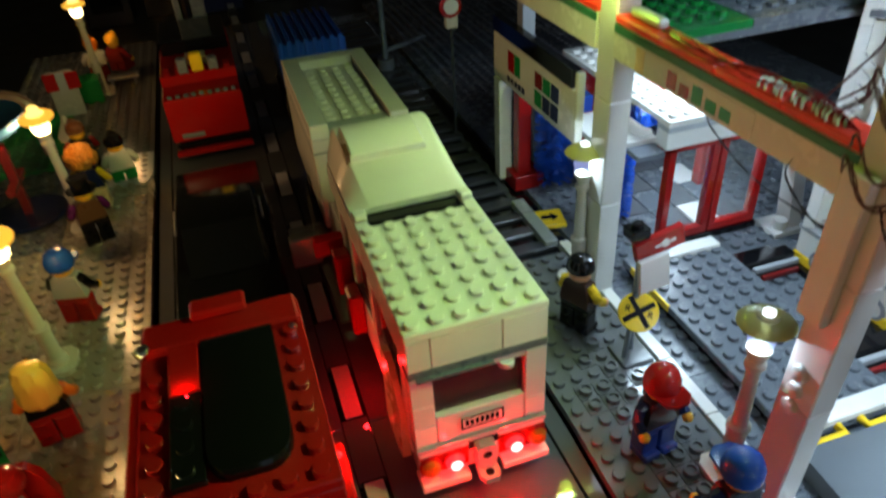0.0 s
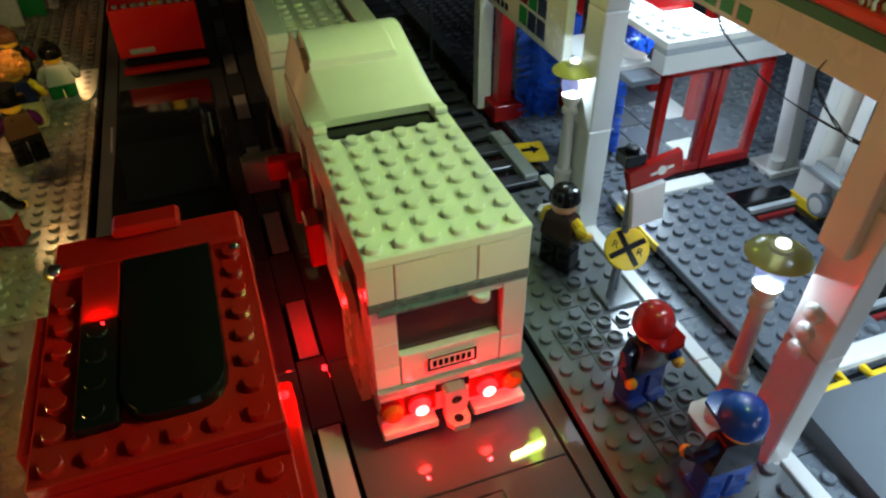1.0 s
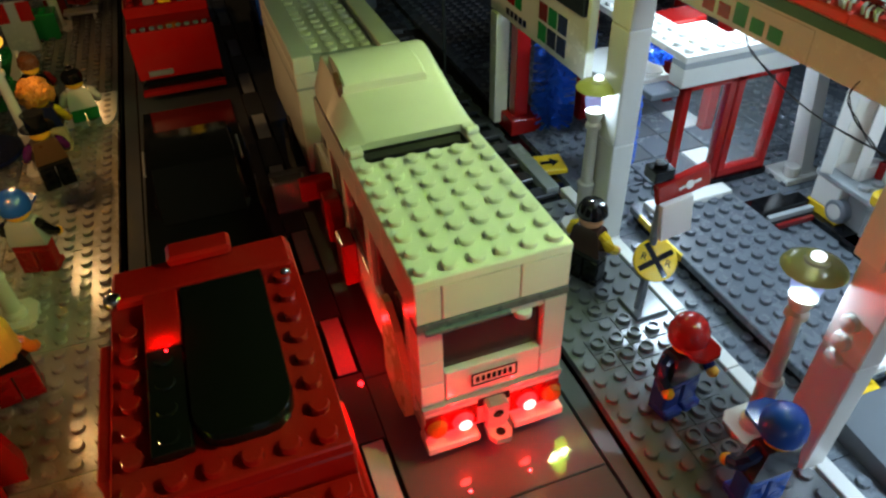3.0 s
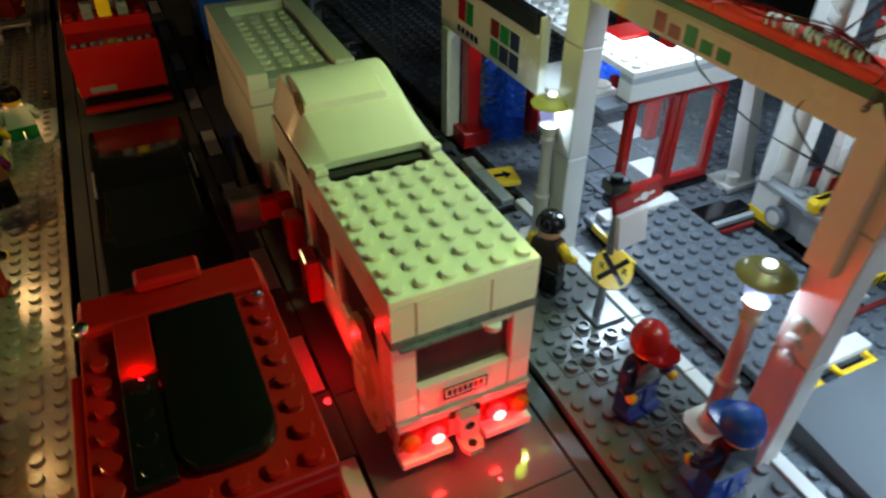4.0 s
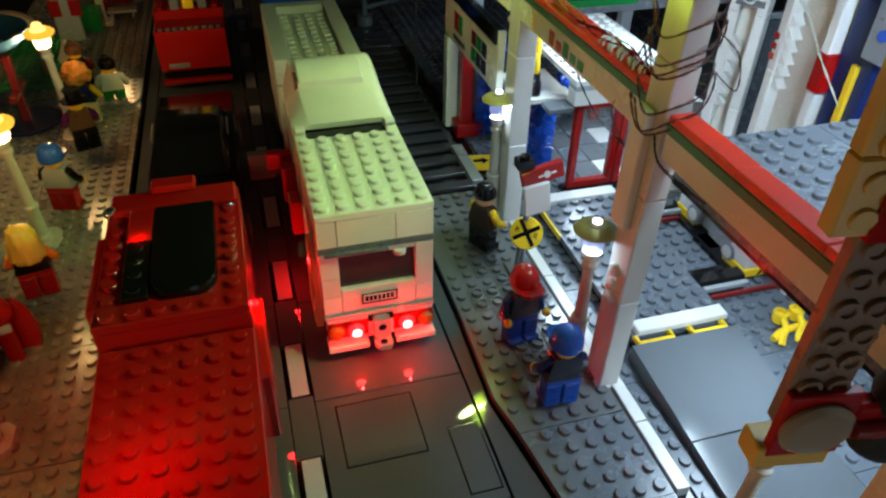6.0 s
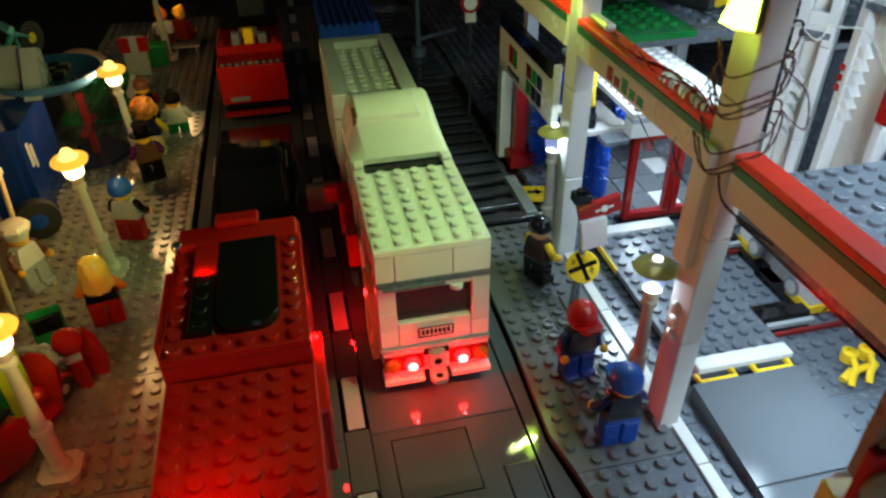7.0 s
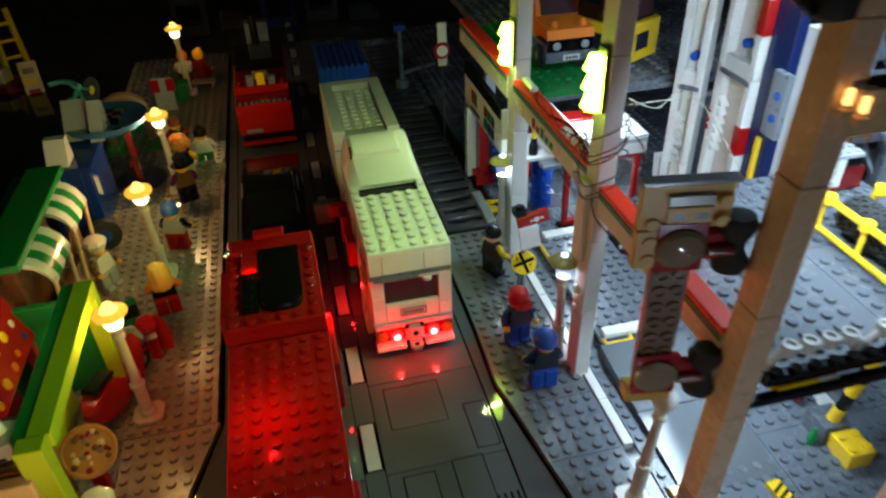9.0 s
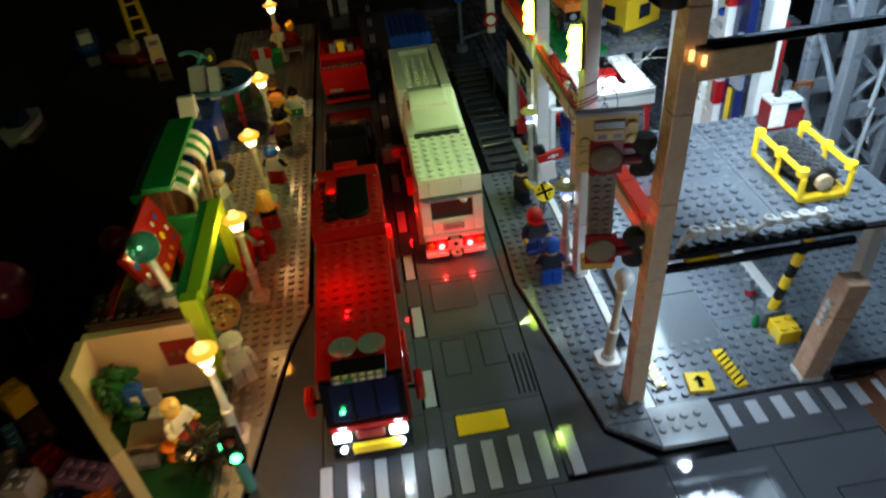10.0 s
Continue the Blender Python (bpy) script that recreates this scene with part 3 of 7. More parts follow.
# ---- toy figures ----
def figure(x, y, z, rz, legs, torso, arms, skin, hat, hatmat, label, lean=0, sit=False):
    s = Solid()
    s.use(legs)
    if sit:
        for k in (-1, 1):
            s.box(min(0.05 * k, 0.93 * k), -1.3, 0.9, max(0.05 * k, 0.93 * k), 0.45, 1.75, 0.08)
    else:
        for k in (-1, 1):
            a, b = sorted((0.04 * k, 0.95 * k))
            s.box(a, -0.42, 0.35, b, 0.42, 1.55, 0.08).box(a, -0.72, 0, b, 0.42, 0.42, 0.08)
    if not sit:
        for k in (-0.5, 0.5):
            for h in (0.45, 1.15):
                b = len(s.v)
                s.lathe(0, 0, [(0.27, 0), (0.27, 0.02), (0.2, 0.02), (0.19, -0.1)], 12).turn(b, Matrix.Translation((k, 0.42, h)) @ Matrix.Rotation(radians(-90), 4, "X"))
    s.box(-0.95, -0.4, 1.5, 0.95, 0.4, 1.86, 0.06)
    s.use(torso)
    loft([[(-w, -d, h), (w, -d, h), (w, d, h), (-w, d, h)] for w, d, h in ((0.96, 0.45, 1.88), (0.9, 0.45, 2.3), (0.72, 0.42, 3.2), (0.6, 0.36, 3.36))], s)
    s.use(arms)
    for k in (-1, 1):
        s.tube([(0.68 * k, 0.02, 3.12), (0.95 * k, 0.02, 2.95), (1.16 * k, -0.1, 2.45), (1.2 * k, -0.5, 2.1)], 0.27, 8)
    s.use(skin)
    for k in (-1, 1):
        s.ball(1.2 * k, -0.68, 2.0, 0.26, 8)
    s.lathe(0, 0, [(0.28, 3.36), (0.3, 3.46), (0.52, 3.5), (0.6, 3.62), (0.6, 4.25), (0.5, 4.42), (0.3, 4.46), (0.29, 4.62)], 16)
    s.use(hatmat)
    if hat == "cap":
        s.lathe(0, 0, [(0.74, 3.85), (0.82, 4.05), (0.8, 4.45), (0.62, 4.85), (0.38, 5.02), (0.12, 5.06)], 18)
        s.prism([(-0.72, -0.25), (-0.66, -1.1), (-0.35, -1.35), (0.35, -1.35), (0.66, -1.1), (0.72, -0.25)], 3.92, 4.08)
    elif hat == "top":
        s.lathe(0, 0, [(1.0, 4.1), (1.0, 4.2), (0.62, 4.25), (0.6, 4.75), (0.7, 5.05), (0.64, 5.1)], 16)
    elif hat == "bowler":
        s.lathe(0, 0, [(0.72, 4.0), (0.78, 4.1), (0.72, 4.45), (0.55, 4.72), (0.2, 4.82)], 16)
    elif hat == "afro":
        b = len(s.v)
        s.ball(0, 0.1, 4.35, 0.95, 16, 0.9)
        rnd = random.Random(4)
        for i in range(150):
            a, e = rnd.uniform(0, 6.283), math.asin(rnd.uniform(-0.7, 1.0))
            s.ball(1.0 * math.cos(a) * math.cos(e), 0.1 + 1.0 * math.sin(a) * math.cos(e), 4.35 + 0.9 * math.sin(e), rnd.uniform(0.14, 0.22), 6)
    elif hat == "long":
        b = len(s.v)
        s.lathe(0, 0.1, [(0.5, 2.5), (0.86, 2.75), (0.98, 3.1), (0.86, 3.6), (0.82, 4.1), (0.8, 4.45), (0.62, 4.8), (0.3, 4.98), (0.05, 5.0)], 24)
        for i in range(b, len(s.v)):
            px, py, pz = s.v[i]
            q = 1 + 0.07 * math.sin(9 * math.atan2(py - 0.1, px) + 2.2 * pz)
            s.v[i] = (px * q, (py - 0.1) * q * (0.8 if py < 0.1 else 1.0) + 0.1, pz)
    elif hat == "hair":
        s.lathe(0, 0.06, [(0.7, 3.9), (0.74, 4.2), (0.64, 4.6), (0.3, 4.85)], 12)
        s.ball(0, -0.35, 4.55, 0.4, 8)
    elif hat == "dome":
        b = len(s.v)
        s.lathe(0, 0, [(0.7, 3.95), (0.72, 4.25), (0.92, 4.4), (0.98, 4.65), (0.82, 4.95), (0.45, 5.12), (0.1, 5.16)], 24)
        for i in range(b, len(s.v)):
            px, py, pz = s.v[i]
            q = 1 + (0.05 * math.sin(8 * math.atan2(py, px)) if pz > 4.3 else 0)
            s.v[i] = (px * q, py * q, pz)
    ob = single("toy_figure", s, None, label, "toy figure", at(x, y, z, rz, lean), group="toy figures")
    return ob


FZ = PZ + 0.2
JEANS = plastic("medium_blue_plastic", (0.008, 0.03, 0.20), 0.2)
CHAR = plastic("charcoal_plastic", (0.018, 0.02, 0.03), 0.2)
figure(5.3, 7.0, FZ, 115, BLACK, plastic("dark_brown_coat_plastic", (0.05, 0.022, 0.016)), YELLOW, FLESH, "bowler", BLACK, "toy figure in black cap and dark coat by the kerb")
figure(4.6, -1.7, FZ, 8, JEANS, CHAR, NAVY, SKIN, "cap", RED, "toy figure in red cap and dark blue suit")
figure(4.9, -6.6, FZ, 178, BLUE, CHAR, NAVY, SKIN, "cap", BLUE, "toy figure in blue cap and dark jacket seen from behind")
figure(-21.6, 18.7, FZ, 165, RED, LGREY, BLACK, SKIN, "cap", BLUE, "toy figure in blue cap, grey vest and red legs")
figure(-21.8, 9.2, FZ, 190, RED, BLACK, ORANGE, ORANGE, "long", plastic("blond_plastic", (0.75, 0.5, 0.08)), "toy figure with long blond hair and red legs")
figure(-27.2, 14.2, FZ, 60, LGREY, WHITE, BROWN, SKIN, "dome", CREAM, "toy figure in white chef hat and apron")
figure(-21.2, 27.6, FZ, 200, BLACK, BROWN, plastic("purple_plastic", (0.12, 0.01, 0.12)), SKIN, "top", BLACK, "toy figure in dark top hat and brown coat")
figure(-21.6, 32.5, FZ, 180, TAN, NAVY, YELLOW, SKIN, "afro", plastic("ginger_plastic", (0.55, 0.22, 0.03), 0.5), "toy figure with big round ginger hair")
figure(-19.9, 36.8, FZ - 0.9, 190, GREEN, WHITE, WHITE, SKIN, "hair", BLACK, "toy figure in white shirt sitting on a green plate", sit=True)
figure(-22.6, 38.5, FZ, 200, BLACK, BLACK, DRED, SKIN, "hair", BROWN, "toy figure with dark hair and black coat")
figure(-20.9, 60.3, FZ + 0.4, 150, DRED, DRED, DRED, SKIN, "hair", plastic("ochre_plastic", (0.7, 0.4, 0.03)), "toy figure in dark red sitting far down the street", sit=True)
figure(-23.2, 61.5, FZ, 190, DRED, WHITE, WHITE, ORANGE, "hair", ORANGE, "toy figure in white with orange hair")
figure(-22.9, -12.7, FZ, 30, CREAM, CREAM, CREAM, WHITE, "dome", WHITE, "toy figure all in cream with white cap")
figure(-26.9, -18.2, 0.4, 60, DRED, WHITE, WHITE, SKIN, "hair", plastic("straw_plastic", (0.7, 0.5, 0.15)), "toy figure with fair hair sitting inside the cafe", sit=True)


# ---- crossing signs ----
def disc_text(parent, word, x, y, z, size, m):
    c = bpy.data.curves.new("lettering", "FONT")
    c.body, c.size, c.extrude, c.align_x, c.align_y = word, size * S, 0.01 * S, "CENTER", "CENTER"
    c.materials.append(BLACK)
    ob = new("lettering", c)
    ob.parent = parent
    ob.matrix_basis = m @ Matrix.Translation((x * S, y * S, z * S))
    return ob


xs = thing("crossing_sign", 7.0, 3.9, PZ + 0.1, "round yellow railway crossing sign with black cross on grey post", "road sign")
part("foot", Solid().box(-0.9, -0.7, -0.2, 0.9, 1.1, 0.12, 0.05), PAVE, xs)
part("post", Solid().tube([(-0.5, 0.0, 0.0), (-0.3, 0.15, 1.6), (0.0, 0.3, 3.3)], 0.15, 10), GREYMET, xs)
part("disc", Solid().cyl(0, 0, -0.12, 0.2, 1.02, 28), YELLOW, xs, "", at(0, 0, 3.0, -22, 48))
disc_m = at(0, 0, 3.0, -22, 48) @ Matrix.Rotation(radians(-18), 4, "Z")
q = Solid().box(-0.13, -0.9, 0.2, 0.13, 0.9, 0.215, 0)
q.turn(0, Matrix.Rotation(radians(45), 4, "Z"))
b = len(q.v)
q.box(-0.13, -0.9, 0.2, 0.13, 0.9, 0.216, 0).turn(b, Matrix.Rotation(radians(-45), 4, "Z"))
part("cross", q, BLACK, xs, "", disc_m)
for k in (-1, 1):
    disc_text(xs, "R", 0.58 * k, 0, 0.21, 0.5, disc_m)

sp = thing("signal_post", 7.0, 4.6, PZ, "thin grey post with red name board and white panel", "sign")
part("post", Solid().cyl(0.1, -0.2, 0, 7.7, 0.2, 12), GREYMET, sp)
part("cap", Solid().box(-0.95, -0.85, 7.65, 0.05, 0.05, 8.25, 0.05).stud(-0.45, -0.4, 8.25, 12), BLACK, sp, "black studded block")
q = Solid().box(-0.75, -1.0, 6.75, 1.85, -0.6, 7.85, 0.05).turn(0, rot(-14, "Y", 0.5, -0.8, 7.3))
part("red_board", q, RED, sp, "red board with small white emblem")
q = Solid()
q.lathe(0, 0, [(0.22, 0), (0.22, 0.03)], 14).box(-0.55, -0.06, 0, -0.25, 0.06, 0.03, 0).box(0.25, -0.06, 0, 0.55, 0.06, 0.03, 0)
q.turn(0, rot(-14, "Y", 0.5, -0.8, 7.3) @ Matrix.Translation((0.8, -1.0, 7.3)) @ Matrix.Rotation(radians(90), 4, "X"))
part("emblem", q, WHITE, sp)
part("white_panel", Solid().box(-0.6, -1.35, 4.9, 1.0, -1.05, 6.9, 0.04).turn(0, rot(-8, "Y", 0.2, -1.2, 5.9)), WHITE, sp, "white panel")


# ---- forecourt: tiles, pillars and beams ----
arrow_bits = [(0, 0.62), (-0.5, 0.1), (-0.18, 0.1), (-0.18, -0.6), (0.18, -0.6), (0.18, 0.1), (0.5, 0.1)]


def arrow_tile(x, y, z, rz, parent):
    part("arrow_tile", Solid().box(-0.98, -0.98, 0, 0.98, 0.98, 0.36, 0.04), YELLOW, parent, "yellow tile with black arrow", at(x, y, z, rz))
    part("arrow", Solid().prism(arrow_bits, 0.36, 0.372), BLACK, parent, "", at(x, y, z, rz))


def hazard_tile(x, y, z, rz, n, parent):
    part("hazard_tile", Solid().box(-0.48, -n / 2 + 0.02, 0, 0.48, n / 2 - 0.02, 0.36, 0.04), YELLOW, parent, "yellow tile with black stripes", at(x, y, z, rz))
    q = Solid()
    for i in range(int(n / 0.5)):
        c = -n / 2 + 0.3 + i * 0.5
        if c + 0.5 < n / 2:
            q.prism([(-0.46, c - 0.22), (0.46, c + 0.22), (0.46, c + 0.42), (-0.46, c - 0.02)], 0.36, 0.372)
    part("stripes", q, BLACK, parent, "", at(x, y, z, rz))


arrow_tile(12.95, -20.7, 0.1, -8, station)
hazard_tile(15.8, -19.8, 0.1, 4, 4, station)
hazard_tile(9.9, -18.6, 0.1, 4, 4, station)
arrow_tile(8.9, 18.0, 0.1, -100, rail_ground)
for a, c in ((15.2, 19.1), (19.2, 21.0)):
    part("kerb_tile", Solid().box(7.3, a, -0.3, 8.2, c, 0.5, 0.04), LGREY, rail_ground)
part("kerb_tile", Solid().box(22.6, -13.5, 0.1, 23.5, -5.9, 0.5, 0.04), WHITE, station)


# warm light on the two corner pillars is painted into these colours
PALE = plastic("warm_lit_white_plastic", (0.66, 0.46, 0.30), 0.28)
PALEB = plastic("brown_lit_white_plastic", (0.48, 0.29, 0.18), 0.28)


def pillar(x, y, w, d, z1, label, z0=0.0, rx=0, ry=0):
    p = thing("gantry_pillar", x, y, z0, label, "pillar", 0, rx, ry, group="gantry pillars")
    z, i = 0.45, 0
    while z < z1 - 0.1:
        h = min(6.0, z1 - z)
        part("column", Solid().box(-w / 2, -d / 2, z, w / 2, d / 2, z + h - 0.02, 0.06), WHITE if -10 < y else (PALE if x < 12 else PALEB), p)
        z += h
    part("foot", Solid().box(-w / 2 - 0.06, -d / 2 - 0.06, 0, w / 2 + 0.06, d / 2 + 0.06, 0.45, 0.05), WHITE, p)
    return p


pillar(8.3, 10.2, 1.25, 1.6, 24.0, "tall white pillar carrying the sign beam")
p2 = pillar(7.95, -5.55, 1.1, 1.6, 32.0, "tall white pillar with wires and a lime light strip", rx=2.0, ry=-0.4)
part("front_cladding", Solid().box(-1.0, -0.25, 10.6, -0.56, 0.85, 16.4, 0.05), WHITE, p2)
for k in range(3):
    part("peg", lying(-0.55, 0.1, 6.3 + 0.85 * k, [(0.12, -0.28), (0.3, -0.22), (0.36, -0.08), (0.36, 0.0)], "Y"), WHITE, p2, "round white stud")
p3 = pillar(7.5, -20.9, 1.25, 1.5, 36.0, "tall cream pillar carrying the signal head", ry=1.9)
for k in range(2):
    part("amber_bulb", Solid().cyl(-0.3 + 0.75 * k, -1.1, 27.75 - 0.35 * k, 28.3 - 0.35 * k, 0.13, 10), LED_AMBER, p3, "small lit amber bulb")
    part("bulb_glass", Solid().cyl(-0.3 + 0.75 * k, -1.1, 27.6 - 0.35 * k, 28.6 - 0.35 * k, 0.33, 12), CLEAR, p3, "clear bulb cover")
    part("bulb_holder", Solid().box(-0.5 + 0.75 * k, -1.3, 27.3 - 0.35 * k, -0.08 + 0.75 * k, -0.84, 27.6 - 0.35 * k, 0.03), TAN, p3)
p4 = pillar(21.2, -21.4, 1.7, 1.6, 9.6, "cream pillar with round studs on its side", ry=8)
for k in range(4):
    part("peg", lying(-0.85, 0, 5.6 + 0.62 * k, [(0.26, -0.3), (0.26, 0.0), (0.2, 0.05)], "Y"), WHITE, p4, "round white stud")


PGREEN = plastic("dark_green_print", (0.012, 0.14, 0.06), 0.35)
# red raised in colour for the light that falls on the beam tops
TOPRED = plastic("lit_red_tile", (0.82, 0.035, 0.012), 0.45)


def beam(x0, w, y0, y1, z0, z1, tiles, sign):
    n, h = y1 - y0, z1 - 0.35 - z0
    b = thing("sign_beam", x0, y0, z0, "cream gantry beam with green stripe and red top tiles", "beam", group="sign beams")
    part("girder", Solid().box(0, 0, 0, w, n, h, 0.05), CREAM, b)
    part("stripe", Solid().box(-0.03, 0.02, h - 0.42, 0.02, n - 0.02, h - 0.04, 0), PGREEN, b, "green printed stripe")
    for i in range(tiles):
        part("top_tile", Solid().box(-0.02, i * n / tiles + 0.015, h, w + 0.02, (i + 1) * n / tiles - 0.015, h + 0.35, 0.05), TOPRED, b, "red top tile")
    if sign:
        part("sticker", Solid().box(-0.02, 4.6, 0.05, 0.01, 11.8, h - 0.52, 0), CREAM, b, "pale printed panel")
        part("sticker_edge", Solid().box(-0.03, 11.8, 0.05, 0.01, 12.5, h - 0.52, 0), TAN, b)
        for i in range(5):
            part("printed_bar", Solid().box(-0.04, 9.35 - 0.88 * i, 0.22, -0.02, 10.0 - 0.88 * i, 0.72 + (0.25 if i in (0, 2) else 0), 0), RED if i < 2 else GREEN, b)
    return b


beam(7.5, 1.15, -5.25, 9.25, 14.9, 16.95, 4, True)
beam(7.3, 1.0, -20.1, -7.15, 14.75, 16.7, 3, False)
beam(7.6, 1.15, 11.15, 26.0, 14.7, 16.9, 4, False)
# ---- wires round the pillar ----
def wire(pts, mat, label, r=0.033):
    fine = []
    P = [Vector(p) for p in [pts[0]] + list(pts) + [pts[-1]]]
    for i in range(1, len(P) - 2):
        for k in range(8):
            t = k / 8
            a, b, c, d = P[i - 1], P[i], P[i + 1], P[i + 2]
            fine.append(0.5 * ((2 * b) + (c - a) * t + (2 * a - 5 * b + 4 * c - d) * t * t + (3 * b - 3 * c + d - a) * t ** 3))
    fine.append(P[-1])
    a = [p + Vector((math.cos(i * 1.1), math.sin(i * 1.1), math.sin(i * 0.9))) * r * 0.8 for i, p in enumerate(fine)]
    c = [p - Vector((math.cos(i * 1.1), math.sin(i * 1.1), math.sin(i * 0.9))) * r * 0.8 for i, p in enumerate(fine)]
    w = thing("wire", 0, 0, 0, label, "wire", group="light wires")
    part("strand", Solid().tube(a, r * 0.7, 6), mat, w)
    part("strand", Solid().tube(c, r * 0.7, 6), mat, w)
    return w


wire([(7.2, -6.6, 15.6), (7.12, -7.0, 15.0), (7.14, -7.5, 14.65), (7.2, -8.6, 14.6), (7.3, -10.4, 14.68)], BLACKW, "black wire hanging under the sign beam", 0.045)

WIRE = plastic("dark_red_wire", (0.06, 0.012, 0.012), 0.4)
WIRER = plastic("red_wire", (0.22, 0.012, 0.010), 0.25)
WIREC = plastic("clear_white_wire", (0.66, 0.68, 0.58), 0.25)
WIREL = plastic("pale_wire", (0.45, 0.45, 0.36), 0.4)
rw = random.Random(9)
for k in range(7):
    z = 16.9 + 0.62 * k + rw.uniform(-0.35, 0.35)
    u = rw.uniform(0.0, 0.5)
    wire([(8.3 + u, -3.6 + 0.25 * k, 16.72), (7.5, -4.7, z - 0.9 - u), (6.75 - u, -5.7, z - 0.5 * u), (6.6 - 0.5 * u, -6.7, z - 0.9 - u), (7.2, -7.35 - 0.4 * u, z - 0.7), (8.2, -7.3 - u, z - 0.2), (8.9 + u, -6.6, z + 0.5), (9.0 + u, -5.6, z + 0.2)], WIRE, "thin twisted dark red wire wound round the pillar")
wire([(8.9, -7.0, 18.2), (9.6, -7.6, 17.6), (10.0, -6.8, 18.6), (9.4, -6.0, 19.4), (8.9, -6.4, 20.2)], WIRE, "thin twisted dark red wire looping behind the pillar")
for k in range(5):
    wire([(8.1 + rw.uniform(-0.3, 0.3), 6.3, 17.0)] + [(8.05 + rw.uniform(-0.45, 0.45), 4.2 - 2.1 * j, 17.02 + rw.uniform(0, 0.25)) for j in range(3)] + [(8.0, -2.6, 17.1 + 0.1 * k), (7.9, -4.6, 17.0)], WIRER, "thin twisted red wire along the beam")
wire([(8.2, -4.0, 16.7), (7.6, -3.0, 15.6), (7.5, -2.6, 14.6), (7.6, -4.0, 13.6), (7.8, -5.1, 13.5)], BLACKW, "black wire hanging from the beam")
wire([(7.8, -5.1, 13.5), (7.9, -1.0, 13.4), (8.4, 2.5, 13.9), (8.6, 3.4, 14.4)], BLACKW, "black wire slung under the beam")
wire([(9.1, -6.0, 21.0), (13.0, -4.0, 20.0), (16.0, -2.6, 18.9), (18.5, -2.4, 15.8), (19.8, -3.0, 13.7)], WIREL, "pale wire hanging to the upper deck")
wire([(9.1, -6.0, 21.4), (12.5, -3.6, 19.4), (15.4, -1.0, 19.6)], WIREL, "pale wire hanging between posts")
wp = thing("wire_bundle", 8.0, -2.2, 16.95, "coil of pale bent wire loops on the beam", "wires")
for k in range(20):
    o = Vector((rw.uniform(-0.1, 0.15), 2.0 - 0.2 * k + rw.uniform(-0.08, 0.08), 0))
    part("loop", Solid().tube([o + Vector((-0.34, -0.12, 0.02)), o + Vector((-0.24, 0, 0.17)), o + Vector((0, 0.1, 0.24)), o + Vector((0.24, 0.16, 0.17)), o + Vector((0.34, 0.3, 0.02))], 0.055, 6), WIREC, wp)
wq = thing("white_connector", 8.2, 7.6, 16.95, "white plug in the wire run", "connector")
part("plug", Solid().box(-0.3, -1.2, 0, 0.3, 1.2, 0.42, 0.12), WHITE, wq)

def light_strip(x, y, z, label):
    ls = thing("light_strip", x, y, z, label, "light")
    part("holder", Solid().box(-0.12, -0.9, 0, 0.1, 0.1, 3.6, 0.05), OLIVEP, ls, "dark olive holder")
    for k in range(3):
        part("lens", Solid().front([(-1.0, 0.25 + 1.05 * k), (-0.12, 0.05 + 1.05 * k), (-0.12, 1.1 + 1.05 * k), (-0.7, 1.08 + 1.05 * k)], -0.85, -0.05), LED_LIME, ls, "glowing lime lens")


OLIVEP = plastic("dark_olive_plastic", (0.06, 0.08, 0.012), 0.3)
light_strip(7.05, -6.2, 21.2, "glowing lime light strip on the pillar")
light_strip(7.5, 10.2, 18.0, "glowing lime light strip on the far pillar")


# ---- signal head on the corner pillar ----
SAND = plastic("tan_moulded_plastic", (0.60, 0.37, 0.06), 0.42)
UMBER = plastic("brown_tan_plastic", (0.20, 0.13, 0.085), 0.3)
KNOB = plastic("matte_black_rubber", (0.006, 0.006, 0.006), 0.8)
HAZE = plastic("clear_grey_tan_plastic", (0.34, 0.28, 0.19), 0.06, 0.3)
sg = thing("traffic_signal", 4.75, -19.3, 12.85, "tan signal head with clear round lamps and black knobs", "traffic signal", rz=-10)
sg.matrix_basis = sg.matrix_basis @ Matrix.Diagonal((1.03, 0.93, 0.93, 1))
part("top_block", Solid().box(-1.75, -0.3, 9.9, 1.75, 0.2, 12.0, 0.06), SAND, sg)
q = Solid().box(-1.75, -0.35, 7.9, -0.85, 0.2, 9.9, 0.06)
for j in range(3):
    st = len(q.v)
    q.stud(0, 0, 0, 10).turn(st, Matrix.Translation((-1.2, -0.24, 8.4 + 0.9 * j)) @ Matrix.Rotation(radians(90), 4, "X"))
part("left_strip", q, SAND, sg, "tan studded strip")
part("top_tile", Solid().box(-1.78, -0.4, 12.0, 1.9, 0.25, 12.22, 0.04), LGREY, sg, "light grey tile")
part("ledge", Solid().box(-0.75, -0.5, 11.1, 1.0, -0.3, 11.6, 0.05), LGREY, sg, "light grey ledge")
part("name_panel", Solid().box(-0.75, -0.42, 9.95, 1.0, -0.3, 11.0, 0.04), SAND, sg, "tan panel with brown marks")
for xx in (-0.5, 0.35):
    part("printed_bar", Solid().box(xx, -0.43, 10.35, xx + 0.5, -0.42, 10.7, 0), BROWN, sg)
for j in range(2):
    part("side_stud", lying(1.4, -0.35, 10.3 + 0.95 * j, [(0.3, -0.1), (0.3, 0.15), (0.25, 0.2)], "X", 12), SAND, sg)
part("spine", Solid().box(-0.85, -0.1, 1.2, 0.75, 0.35, 9.9, 0.05), UMBER, sg, "brown studded strip")
